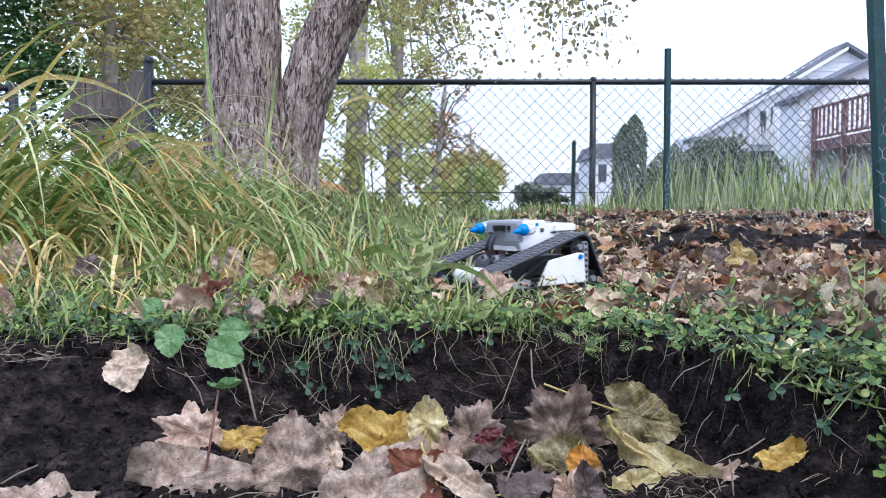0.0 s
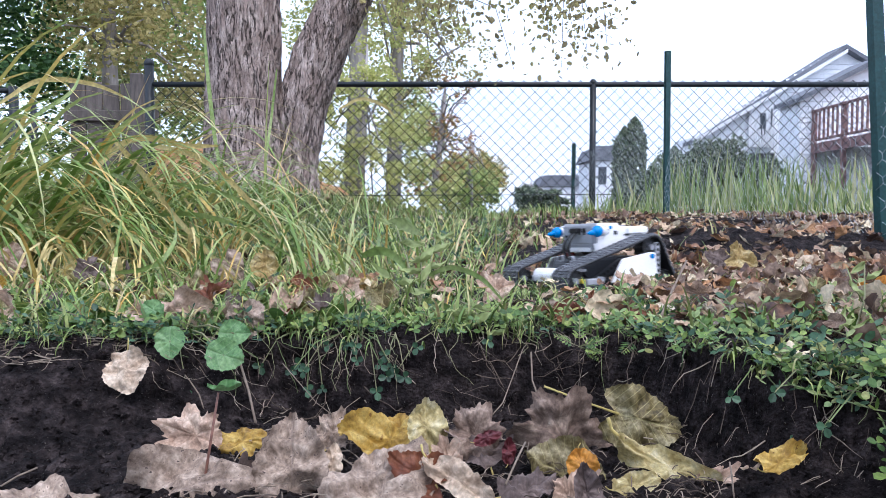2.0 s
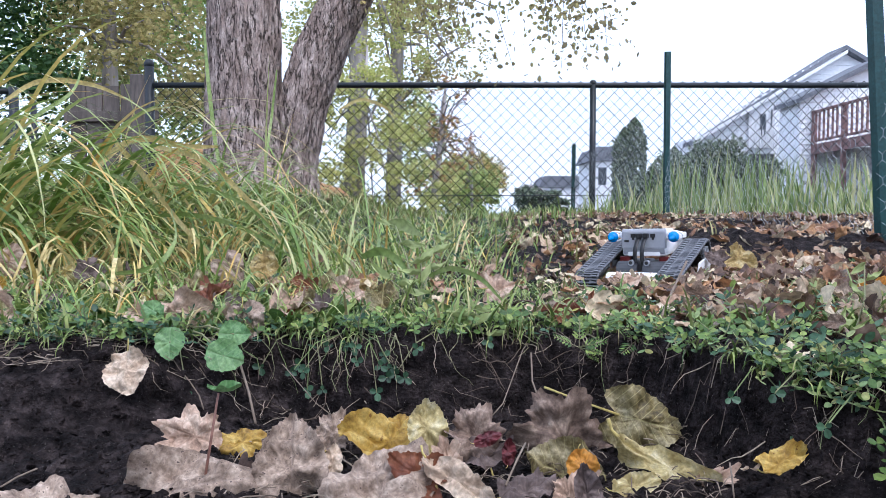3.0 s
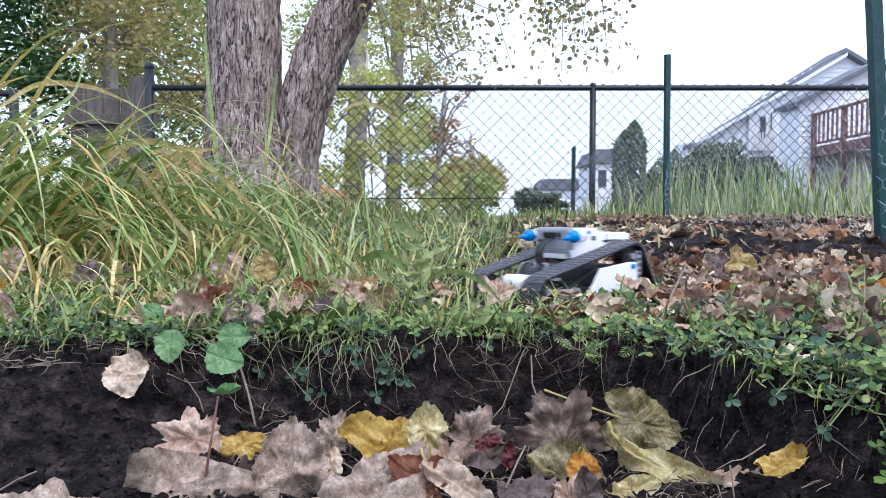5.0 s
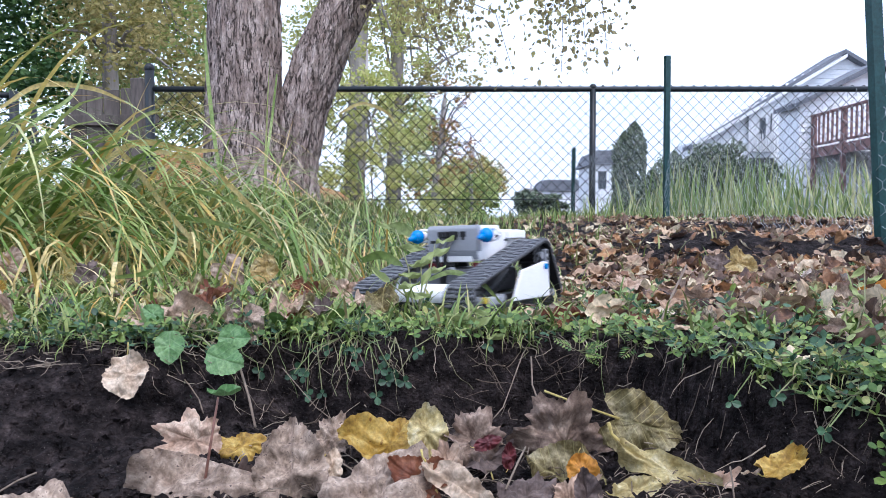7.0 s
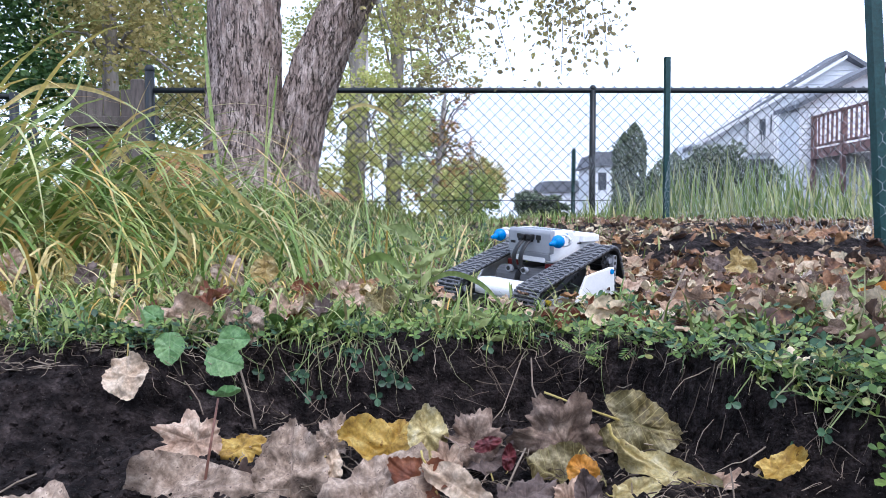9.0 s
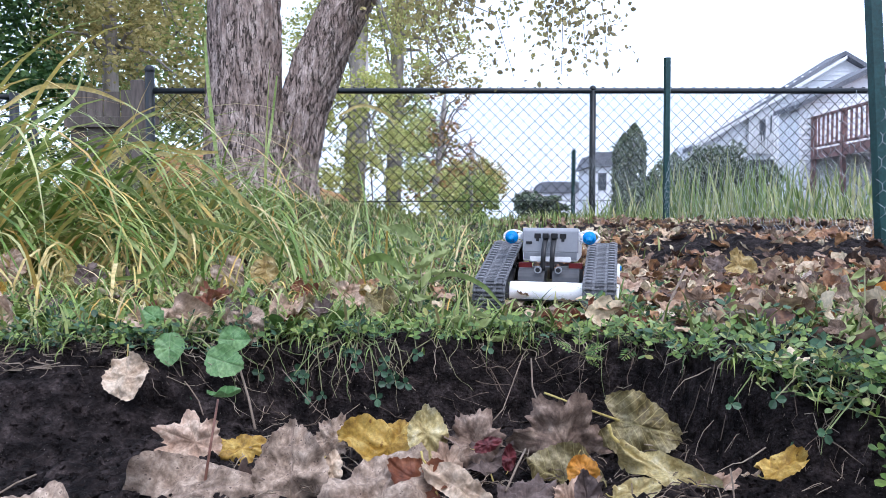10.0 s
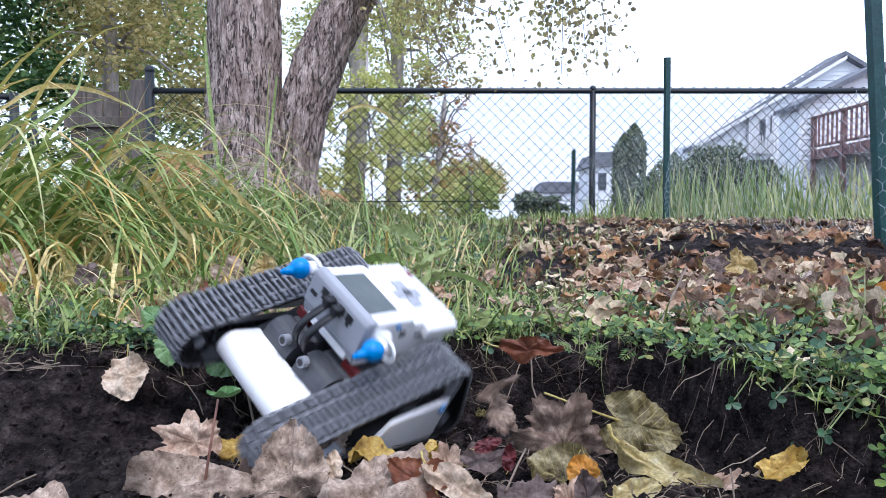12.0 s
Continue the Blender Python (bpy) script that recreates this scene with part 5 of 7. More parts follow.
def leaf_sheet(kind, rng, size, curl, fold, aspect=0.0, around=112, rings=9, stalk=0.6, wrinkle=1.0):
    """A fallen leaf along x, its stalk at -x: a toothed or lobed outline filled with rings, then curled, creased and wrinkled."""
    aspect = aspect or {"delta": 0.86, "round": 0.92, "lobed": 1.0, "long": 0.34}[kind]
    bites = [(rng.uniform(-2.6, 2.6), rng.uniform(0.05, 0.12), rng.uniform(0.02, 0.10)) for _ in range(4)]
    off = Vector((rng.uniform(0, 40), rng.uniform(0, 40), rng.uniform(0, 40)))
    lobes = [(0.0, 0.56, 0.50), (0.92, 0.54, 0.44), (-0.92, 0.54, 0.44), (1.85, 0.44, 0.42), (-1.85, 0.44, 0.42)]
    lobes = [(t + rng.uniform(-0.1, 0.1), p * rng.uniform(0.9, 1.08), w) for t, p, w in lobes]
    verts, faces = [], []
    for q in range(1, rings + 1):
        rho = (q / rings) ** 0.85
        for k in range(around):
            t = -math.pi + 2 * math.pi * k / around
            if kind == "lobed":
                r = 0.34
                for c, p, w in lobes:
                    d = abs(t - c) / w
                    if d < 1:
                        r = max(r, 0.34 + (p - 0.34) * (1 - d) ** 0.8 + 0.045 * max(0.0, math.sin(d * 10 + c * 3)))
                x, y = r * math.cos(t), r * math.sin(t) * aspect
            else:
                wide = (1 - 0.30 * math.cos(t)) if kind == "delta" else (1 - 0.10 * math.cos(t))
                point = 1 + 0.12 * max(0.0, math.cos(t)) ** 6
                x, y = 0.5 * math.cos(t) * point, 0.5 * aspect * math.sin(t) * wide
                if kind == "delta" and abs(t) > 2.5:
                    x *= 1 - 0.5 * ((abs(t) - 2.5) / 0.64) ** 2
            edge = 1 + (0.018 if k % 3 == 0 else -0.012) + 0.05 * noise.noise(Vector((t * 7.0, 2, 0)) + off) + 0.05 * noise.noise(Vector((t * 2.2, 0, 0)) + off)
            for c, w, d in bites:
                edge -= d * math.exp(-((t - c) / w) ** 2)
            grow = rho * (1 + (edge - 1) * rho ** 6)
            x, y = x * grow, y * grow
            n1 = noise.noise(Vector((x * 3.0, y * 3.0, 0)) + off)
            n2 = noise.noise(Vector((x * 9.0, y * 9.0, 3)) + off)
            n3 = noise.noise(Vector((x * 24.0, y * 24.0, 7)) + off)
            rim = noise.noise(Vector((math.cos(t) * 1.6, math.sin(t) * 1.6, 5)) + off)
            crease = abs(math.sin((x - abs(y) * 0.7) * 21))
            z = (fold * abs(y) + curl * (x * x * 0.8 + y * y * 0.6) + wrinkle * (0.22 * n1 + 0.10 * n2 + 0.030 * n3 + 0.32 * rim * rho ** 3)
                 + 0.010 * crease - 0.018 * math.exp(-(y / 0.02) ** 2))
            verts.append((x * size, y * size, z * size))
    n = len(verts)
    verts.append((0, 0, verts[0][2]))
    for k in range(around):
        j = (k + 1) % around
        faces.append((n, k, j))
        for q in range(rings - 1):
            faces.append((q * around + k, (q + 1) * around + k, (q + 1) * around + j, q * around + j))
    root = Vector(verts[(rings - 1) * around])
    v, f = pipe_data([root + Vector((0.03 * size, 0, 0)), root + Vector((-0.4 * stalk * size, 0.03 * size, -0.01 * size)), root + Vector((-stalk * size, 0.08 * size, 0.04 * size))],
                     [0.017 * size, 0.013 * size, 0.015 * size], 6)
    return verts, faces, v, f


def make_weeds():
    r = np.random.default_rng(23)
    rr = random.Random(5)
    leaves, stems, shaded = Heap(), Heap(), Heap()

    def leaflet(p, d, size, up, heap=leaves):
        """One rounded leaflet from p along d."""
        d = d.normalized()
        s = d.cross(up).normalized()
        n = s.cross(d).normalized()
        vs = [p, p + d * size * 0.35 + s * size * 0.34 + n * size * 0.06, p + d * size * 0.75 + s * size * 0.36 + n * size * 0.08, p + d * size,
              p + d * size * 0.75 - s * size * 0.36 + n * size * 0.08, p + d * size * 0.35 - s * size * 0.34 + n * size * 0.06, p + d * size * 0.5]
        heap.put(vs, [(0, 1, 6), (1, 2, 6), (2, 3, 6), (3, 4, 6), (4, 5, 6), (5, 0, 6)])

    def clover(x, y, z, h, lean):
        top = Vector((x + lean.x, y + lean.y, z + h))
        stems.put(*pipe_data([(x, y, z), (x + lean.x * 0.3, y + lean.y * 0.3, z + h * 0.7), top], 0.0005, 3))
        up = Vector((rr.uniform(-0.4, 0.4), -0.5 + rr.uniform(-0.3, 0.3), 0.8)).normalized()
        a0 = rr.uniform(0, 6)
        side = up.cross(Vector((1, 0.1, 0))).normalized()
        other = up.cross(side)
        for k in range(3):
            a = a0 + k * 2.09
            leaflet(top, side * math.cos(a) + other * math.sin(a), rr.uniform(0.004, 0.0095), up)

    for k in range(330):
        x = r.uniform(-0.50, 0.50)
        e = float(bank_edge(x))
        y = e + abs(r.normal(scale=0.05)) - 0.008
        if x > 0.25:
            y = e + r.uniform(-0.03, 0.22)
        z = float(height(x, y))
        clover(x, y, z, r.uniform(0.003, 0.018), Vector((r.uniform(-0.012, 0.012), r.uniform(-0.025, 0.005), 0)))
    for k in range(460):
        x = r.uniform(-0.7, 0.9)
        y = r.uniform(0.80, 1.5)
        z = float(height(x, y))
        if -0.1 < x < 0.4 and y > 0.82:
            continue
        clover(x, y, z, r.uniform(0.006, 0.02), Vector((r.uniform(-0.012, 0.012), r.uniform(-0.02, 0.01), 0)))
    # trailing over the edge; the soil face's shade is put into the leaflets' dark green
    for cx, n in ((-0.085, 11), (-0.115, 5), (0.02, 2), (0.335, 10), (0.305, 6), (0.37, 14), (0.27, 3), (-0.28, 4), (-0.36, 4)):
        for k in range(n):
            x = cx + r.normal(scale=0.03)
            e = float(bank_edge(x))
            z0 = 0.004
            drop = 0.045 * r.uniform() ** 1.6
            a = Vector((x, e, z0))
            b = Vector((x + r.uniform(-0.045, 0.045), e - 0.018 - 0.5 * drop - r.uniform(0, 0.006), z0 - 0.008 - drop))
            stems.put(*pipe_data([a, a.lerp(b, 0.5) + Vector((0, -0.008, 0.010)), b], 0.0006, 3))
            a0 = rr.uniform(0, 6)
            for q in range(3):
                an = a0 + q * 2.09
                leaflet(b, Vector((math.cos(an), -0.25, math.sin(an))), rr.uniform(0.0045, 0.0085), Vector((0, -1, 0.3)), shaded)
    # lance-leaved weeds
    for k in range(1050):
        x = r.uniform(-0.55, 0.75)
        y = r.uniform(0.74, 1.25)
        if -0.10 < x < 0.42 and y > 0.84 and r.uniform() < 0.75:
            continue
        if y < float(bank_edge(x)):
            continue
        z = float(height(x, y))
        for q in range(4):
            a = r.uniform(0, 6.28)
            p = Vector((x, y, z + 0.002))
            d = Vector((math.cos(a), math.sin(a), r.uniform(0.2, 1.2))).normalized()
            s = d.cross(Vector((0, 0, 1))).normalized()
            L = r.uniform(0.010, 0.028) * (0.7 if -0.10 < x < 0.42 else 1.0)
            wd = r.uniform(0.12, 0.26)
            leaves.put([p, p + d * L * 0.35 + s * L * wd, p + d * L * 0.7 + s * L * wd * 0.8 - Vector((0, 0, L * 0.05)), p + d * L - Vector((0, 0, L * 0.2)),
                        p + d * L * 0.7 - s * L * wd * 0.8 - Vector((0, 0, L * 0.05)), p + d * L * 0.35 - s * L * wd], [(0, 1, 2, 3), (0, 3, 4, 5)])
    for k in range(330):
        if k < 260:
            x, y = r.uniform(-0.62, -0.10), r.uniform(0.74, 1.10)
        else:
            x, y = r.uniform(0.22, 0.75), r.uniform(0.70, 1.25)
        if y < float(bank_edge(x)) - 0.01:
            continue
        z = float(height(x, y))
        for q in range(r.integers(2, 6)):
            a = r.uniform(0, 6.28)
            p = Vector((x, y, z + 0.002))
            d = Vector((math.cos(a), math.sin(a), r.uniform(0.3, 1.3))).normalized()
            s = d.cross(Vector((0, 0, 1))).normalized()
            L = r.uniform(0.016, 0.040)
            wd = r.uniform(0.16, 0.30)
            drop = Vector((0, 0, L * r.uniform(0.1, 0.3)))
            mid = p + d * L * 0.5 - Vector((0, 0, L * 0.03))
            leaves.put([p, p + d * L * 0.3 + s * L * wd * 0.8, p + d * L * 0.6 + s * L * wd - drop * 0.3, p + d * L * 0.85 + s * L * wd * 0.6 - drop * 0.7, p + d * L - drop,
                        p + d * L * 0.85 - s * L * wd * 0.6 - drop * 0.7, p + d * L * 0.6 - s * L * wd - drop * 0.3, p + d * L * 0.3 - s * L * wd * 0.8, mid],
                       [(0, 1, 8), (1, 2, 8), (2, 3, 8), (3, 4, 8), (4, 5, 8), (5, 6, 8), (6, 7, 8), (7, 0, 8)])
    for k in range(46):
        x = r.uniform(0.26, 0.40)
        y = float(bank_edge(x)) - r.uniform(0.0, 0.10) * float(smooth(0.24, 0.36, x))
        z = float(height(x, y))
        clover(x, y, z, r.uniform(0.006, 0.022), Vector((r.uniform(-0.014, 0.014), r.uniform(-0.03, 0.0), 0)))
    # feathery fern-like weeds
    for cx, cy, cz in ((0.125, 0.70, -0.005), (0.18, 0.71, 0.0), (0.15, 0.74, 0.006), (0.22, 0.80, 0.01), (0.19, 0.86, 0.012), (0.26, 0.92, 0.012)):
        for q in range(7):
            a = r.uniform(0, 6.28)
            d = Vector((math.cos(a), 0.5 * math.sin(a) - 0.3, r.uniform(-0.4, 0.7))).normalized()
            s = d.cross(Vector((0, -0.6, 1))).normalized()
            L = r.uniform(0.018, 0.030)
            p0 = Vector((cx, cy, cz))
            stems.put(*pipe_data([p0, p0 + d * L * 0.5, p0 + d * L], 0.0004, 3))
            for w in range(6):
                b = p0 + d * L * (0.3 + 0.12 * w)
                for sg in (-1, 1):
                    e2 = (d * 0.7 + s * sg).normalized()
                    l2 = L * 0.34 * (1 - 0.1 * w)
                    leaves.put([b, b + e2 * l2 * 0.5 + d * l2 * 0.18, b + e2 * l2, b + e2 * l2 * 0.5 - d * l2 * 0.18], [(0, 1, 2, 3)])
    lv = leaves.make("weed_leaves", WEED)
    tagged(lv, "small clover and weed leaves along the bank edge", "weeds", kind="stuff")
    tagged(shaded.make("clover", WEED_DARK), "clover trailing down the soil face, its shade put into a dark blue-green", "clover", kind="stuff")
    st = stems.make("weed_stems", STEM)
    tagged(st, "thin green and straw-coloured weed stems", "weeds", kind="stuff")
    # roots and dry stalks in the soil face
    roots = Heap()
    for k in range(330):
        x = r.uniform(-0.5, 0.36)
        e = float(bank_edge(x))
        f0 = r.uniform(0.0, 0.9)
        p = Vector((x, e - 0.045 * f0 - 0.003, 0))
        p.z = float(height(p.x, p.y)) + 0.002
        pts = [p]
        d = Vector((r.normal(scale=0.7), -0.25, -1)).normalized()
        for q in range(4):
            d = (d + Vector((r.normal(scale=0.5), r.normal(scale=0.15), r.normal(scale=0.35)))).normalized()
            nxt = pts[-1] + d * r.uniform(0.006, 0.016)
            zz = float(height(nxt.x, nxt.y)) + 0.003
            if nxt.z < zz:
                nxt.z = zz
            pts.append(nxt)
        w = r.uniform(0.00018, 0.00055)
        roots.put(*pipe_data(pts, [w, w, w * 0.8, w * 0.6, w * 0.3], 4))
    ro = roots.make("roots", ROOT)
    tagged(ro, "fine pale roots hanging from the cut soil", "roots", kind="stuff")


make_weeds()


def make_lip_plants():
    """Runners with paired leaves that creep over the lip of the bank and hang down its face."""
    r = np.random.default_rng(77)
    heaps = {"dark": Heap(), "mid": Heap(), "pale": Heap()}
    stems, straws = Heap(), Heap()

    def leaf(shade, p, d, n, size):
        d = d.normalized()
        side = d.cross(n).normalized()
        up = side.cross(d).normalized()
        w = size * r.uniform(0.15, 0.36)
        cup = size * r.uniform(-0.12, 0.14)
        rib = [p, p + d * size * 0.5 - up * size * 0.05, p + d * size]
        left = [p + d * size * q + side * w * b + up * cup for q, b in ((0.16, 0.70), (0.48, 1.0), (0.82, 0.66))]
        right = [p + d * size * q - side * w * b + up * cup for q, b in ((0.16, 0.70), (0.48, 1.0), (0.82, 0.66))]
        heaps[shade].put(rib + left + right, [(0, 3, 4, 1), (1, 4, 5, 2), (0, 1, 7, 6), (1, 2, 8, 7)])

    def runner(p, d, steps, stride, size, shades, fall):
        pts = [p]
        for k in range(steps):
            d = (d + Vector((r.normal(scale=0.35), r.normal(scale=0.30), r.normal(scale=0.30) - fall))).normalized()
            q = pts[-1] + d * stride
            floor = float(height(q.x, q.y)) + 0.003
            if q.z < floor:
                q.z = floor
            pts.append(q)
            shade = shades[int(r.integers(0, len(shades)))]
            for g in (-1, 1):
                a = (d * 0.5 + Vector((g * r.uniform(0.4, 1.0), r.uniform(-0.7, 0.2), r.uniform(-0.2, 0.8))))
                leaf(shade, q, a, Vector((r.normal(scale=0.3), -0.6, 0.8)), size * r.uniform(0.5, 1.25))
        stems.put(*pipe_data(pts, 0.0006, 3))

    for k in range(330):
        x = r.uniform(-0.56, 0.44)
        e = float(bank_edge(x))
        bare = -0.06 < x < 0.13
        if bare and r.uniform() < 0.72:
            continue
        y = e + abs(r.normal(scale=0.035)) - 0.004
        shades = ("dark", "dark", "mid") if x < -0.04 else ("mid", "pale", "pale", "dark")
        over = r.uniform() < (0.5 if -0.17 < x < -0.03 else 0.14)
        runner(Vector((x, y, float(height(x, y)) + 0.003)), Vector((r.normal(scale=0.6), -0.9, 0.3)), int(r.integers(2, 6)), 0.0080, 0.0070 if x < 0.2 else 0.0076, shades, 0.32 if over else 0.0)
    # thick growth on the nearer end of the bank
    for k in range(120):
        x = r.uniform(0.17, 0.46)
        y = r.uniform(0.48, 0.90)
        e = float(bank_edge(x))
        if y < e - 0.004:
            continue
        runner(Vector((x, y, float(height(x, y)) + 0.004)), Vector((r.normal(scale=0.7), -0.5, 0.5)), int(r.integers(2, 6)), 0.010, 0.0082, ("mid", "pale", "dark", "dark"), 0.02)
    for k in range(46):
        x = r.uniform(0.262, 0.38)
        y = float(bank_edge(x)) - r.uniform(-0.012, 0.018)
        runner(Vector((x, y, float(height(x, y)) + 0.004)), Vector((r.normal(scale=0.7), -0.7, 0.3)), int(r.integers(3, 7)), 0.009, 0.0080, ("mid", "pale", "dark", "dark"), 0.10)
    # low weeds between the leaves behind the lip
    for k in range(110):
        x, y = r.uniform(-0.62, 0.70), r.uniform(0.78, 1.20)
        if -0.08 < x < 0.20 and y > 0.84:
            continue
        runner(Vector((x, y, float(height(x, y)) + 0.006)), Vector((r.normal(), r.normal(), 0.9)), int(r.integers(2, 5)), 0.009, 0.010, ("mid", "dark", "pale"), 0.10)
    # taller fine weeds in the turf before the tree
    for k in range(260):
        x, y = r.uniform(-0.62, 0.16), r.uniform(1.15, 2.6)
        if x > -0.05 and y < 1.35:
            continue
        runner(Vector((x, y, float(height(x, y)) + 0.004)), Vector((r.normal(scale=0.3), r.normal(scale=0.3), 1.2)), int(r.integers(3, 8)), 0.014, 0.0105, ("mid", "pale", "dark"), -0.12)
    # thin loops of stem and straw that hang from the lip
    for k in range(100):
        x = r.uniform(-0.50, 0.34)
        e = float(bank_edge(x))
        a = Vector((x, e - 0.002, 0.002))
        drop = 0.010 + 0.045 * r.uniform() ** 2
        b = Vector((x + r.normal(scale=0.022), e - 0.030 - 0.25 * drop, 0.002 - drop))
        c = a.lerp(b, 0.5) + Vector((r.normal(scale=0.012), -0.014, 0.006))
        w = r.uniform(0.00025, 0.0006)
        line = []
        for q in range(10):
            g = q / 9
            p = a.lerp(c, g).lerp(c.lerp(b, g), g)
            line.append(p + 0.007 * g * Vector((noise.noise(Vector((x * 90, g * 4.5, 1))), 0.4 * noise.noise(Vector((x * 90, g * 4.5, 5))), noise.noise(Vector((x * 90, g * 4.5, 9))))))
        (stems if r.uniform() < 0.45 else straws).put(*pipe_data(line, [w * (1 - 0.05 * q) for q in range(10)], 4))
    for shade, mat, label in (("dark", WEED_DARK, "dark green creeping weed leaves on the bank edge"), ("mid", WEED, "green creeping weed leaves on the bank edge"), ("pale", WEED_PALE, "pale green and yellowing weed leaves on the bank edge")):
        tagged(heaps[shade].make("creeping_weeds", mat, None, "", True), label, "weeds", kind="stuff")
    tagged(stems.make("creeping_stems", STEM), "thin green runners hanging over the bank", "weeds", kind="stuff")
    tagged(straws.make("hanging_straws", ROOT), "pale straws and rootlets hanging from the bank", "roots", kind="stuff")


make_lip_plants()


# ---------------------------------------------------------------- fallen leaves
def make_litter():
    rng = random.Random(31)
    r = np.random.default_rng(31)
    heap = Heap()
    base = [leaf_sheet(k, rng, 1.0, c, f, 0.0, 40, 4)[:2] for k, c, f in (("delta", 0.3, 0.2), ("round", -0.5, 0.3), ("delta", 0.6, -0.2), ("lobed", 0.4, 0.1), ("long", 0.7, 0.4), ("delta", -0.7, -0.3), ("lobed", 0.9, -0.4), ("round", 1.2, 0.2))]
    singles = []
    for v, f in base:
        me = bpy.data.meshes.new("fallen_leaf")
        me.from_pydata(v, [], f)
        me.materials.append(LITTER_ONE)
        me.shade_smooth()
        singles.append(me)
    base = [(np.array(v), f) for v, f in base]
    n = 0
    apart = 0
    while n < 6600:
        x, y = r.uniform(-0.9, 2.6), 0.78 + 5.0 * r.uniform(0, 1) ** 1.7
        if n % 4 == 0:
            x, y = r.normal(0.55, 0.24), r.normal(1.12, 0.24)
        dens = float(smooth(0.02, 0.32, x - 0.05 * (y - 0.8)))
        dens = max(dens, 0.32) if y > 0.86 else dens * 0.8
        if x > 0.42 and 1.42 < y < 1.80:
            dens *= 0.42 + 0.5 * float(smooth(0.58, 0.46, x))
        if y > 2.2:
            dens *= 0.5
        dens *= float(smooth(0.95 * y + 0.5, 0.60 * y + 0.1, x + 0.12 * math.sin(9 * y))) * float(smooth(-0.95 * y - 0.3, -0.6 * y, x))
        if r.uniform() > dens or y < float(bank_edge(x)) + 0.03:
            continue
        n += 1
        q = rng.randrange(8)
        v, f = base[q]
        s = (0.017 + 0.036 * r.uniform() ** 1.5) * (1.0 if y < 1.5 else 0.95)
        k = 0.55 if y < 1.5 else 0.42
        if -0.10 < x < 0.45 and 0.82 < y < 1.36:
            if x < 0.24 and r.uniform() < 0.5:
                continue
            s, k = min(s, 0.026 if x < 0.24 else 0.036), 0.12 if x < 0.24 else 0.30
        turn = Euler((r.normal(scale=k), r.normal(scale=k), r.uniform(0, 6.28)))
        deep = r.uniform(0.45, 1.0)
        broad = r.uniform(0.65, 1.05)
        at = Vector((x, y, float(height(x, y)) + 0.003 + 0.022 * r.uniform() ** 2))
        if y < 1.2 and -0.5 < x < 0.68 and apart < 190:
            ob = new("fallen_leaf", singles[q])
            ob.matrix_basis = Matrix.LocRotScale(at, turn, (s, s * broad, s * deep))
            tagged(ob, "small dry curled leaf lying on the soil", "leaf", "small fallen leaves")
            apart += 1
            continue
        heap.put(((v * np.array((s, s * broad, s * deep))) @ np.array(turn.to_matrix()).T + np.array(at)).tolist(), f)
    ob = heap.make("leaf_litter", LITTER, None, "", True)
    tagged(ob, "brown, tan and yellow fallen leaves strewn over the soil", "fallen leaves", kind="stuff")


make_litter()


def fallen_leaf(kind, mat, size, x, y, z, lift, yaw, phi, curl, fold, label, seed, aspect=0.0, stalk=0.25):
    """A leaf in two parts; lift tips it up from the ground, phi turns the rib in the leaf's plane."""
    rng = random.Random(seed)
    v, f, sv, sf = leaf_sheet(kind, rng, size, curl, fold, aspect, stalk=stalk)
    ob = empty("fallen_leaf", pose(x, y, z, lift, 0, yaw) @ pose(0, 0, 0, 0, 0, phi), label, "leaf", "fallen leaves")
    mesh_ob("blade", v, f, mat, ob, "", True)
    mesh_ob("stalk", sv, sf, STALK, ob, "", True)
    return ob


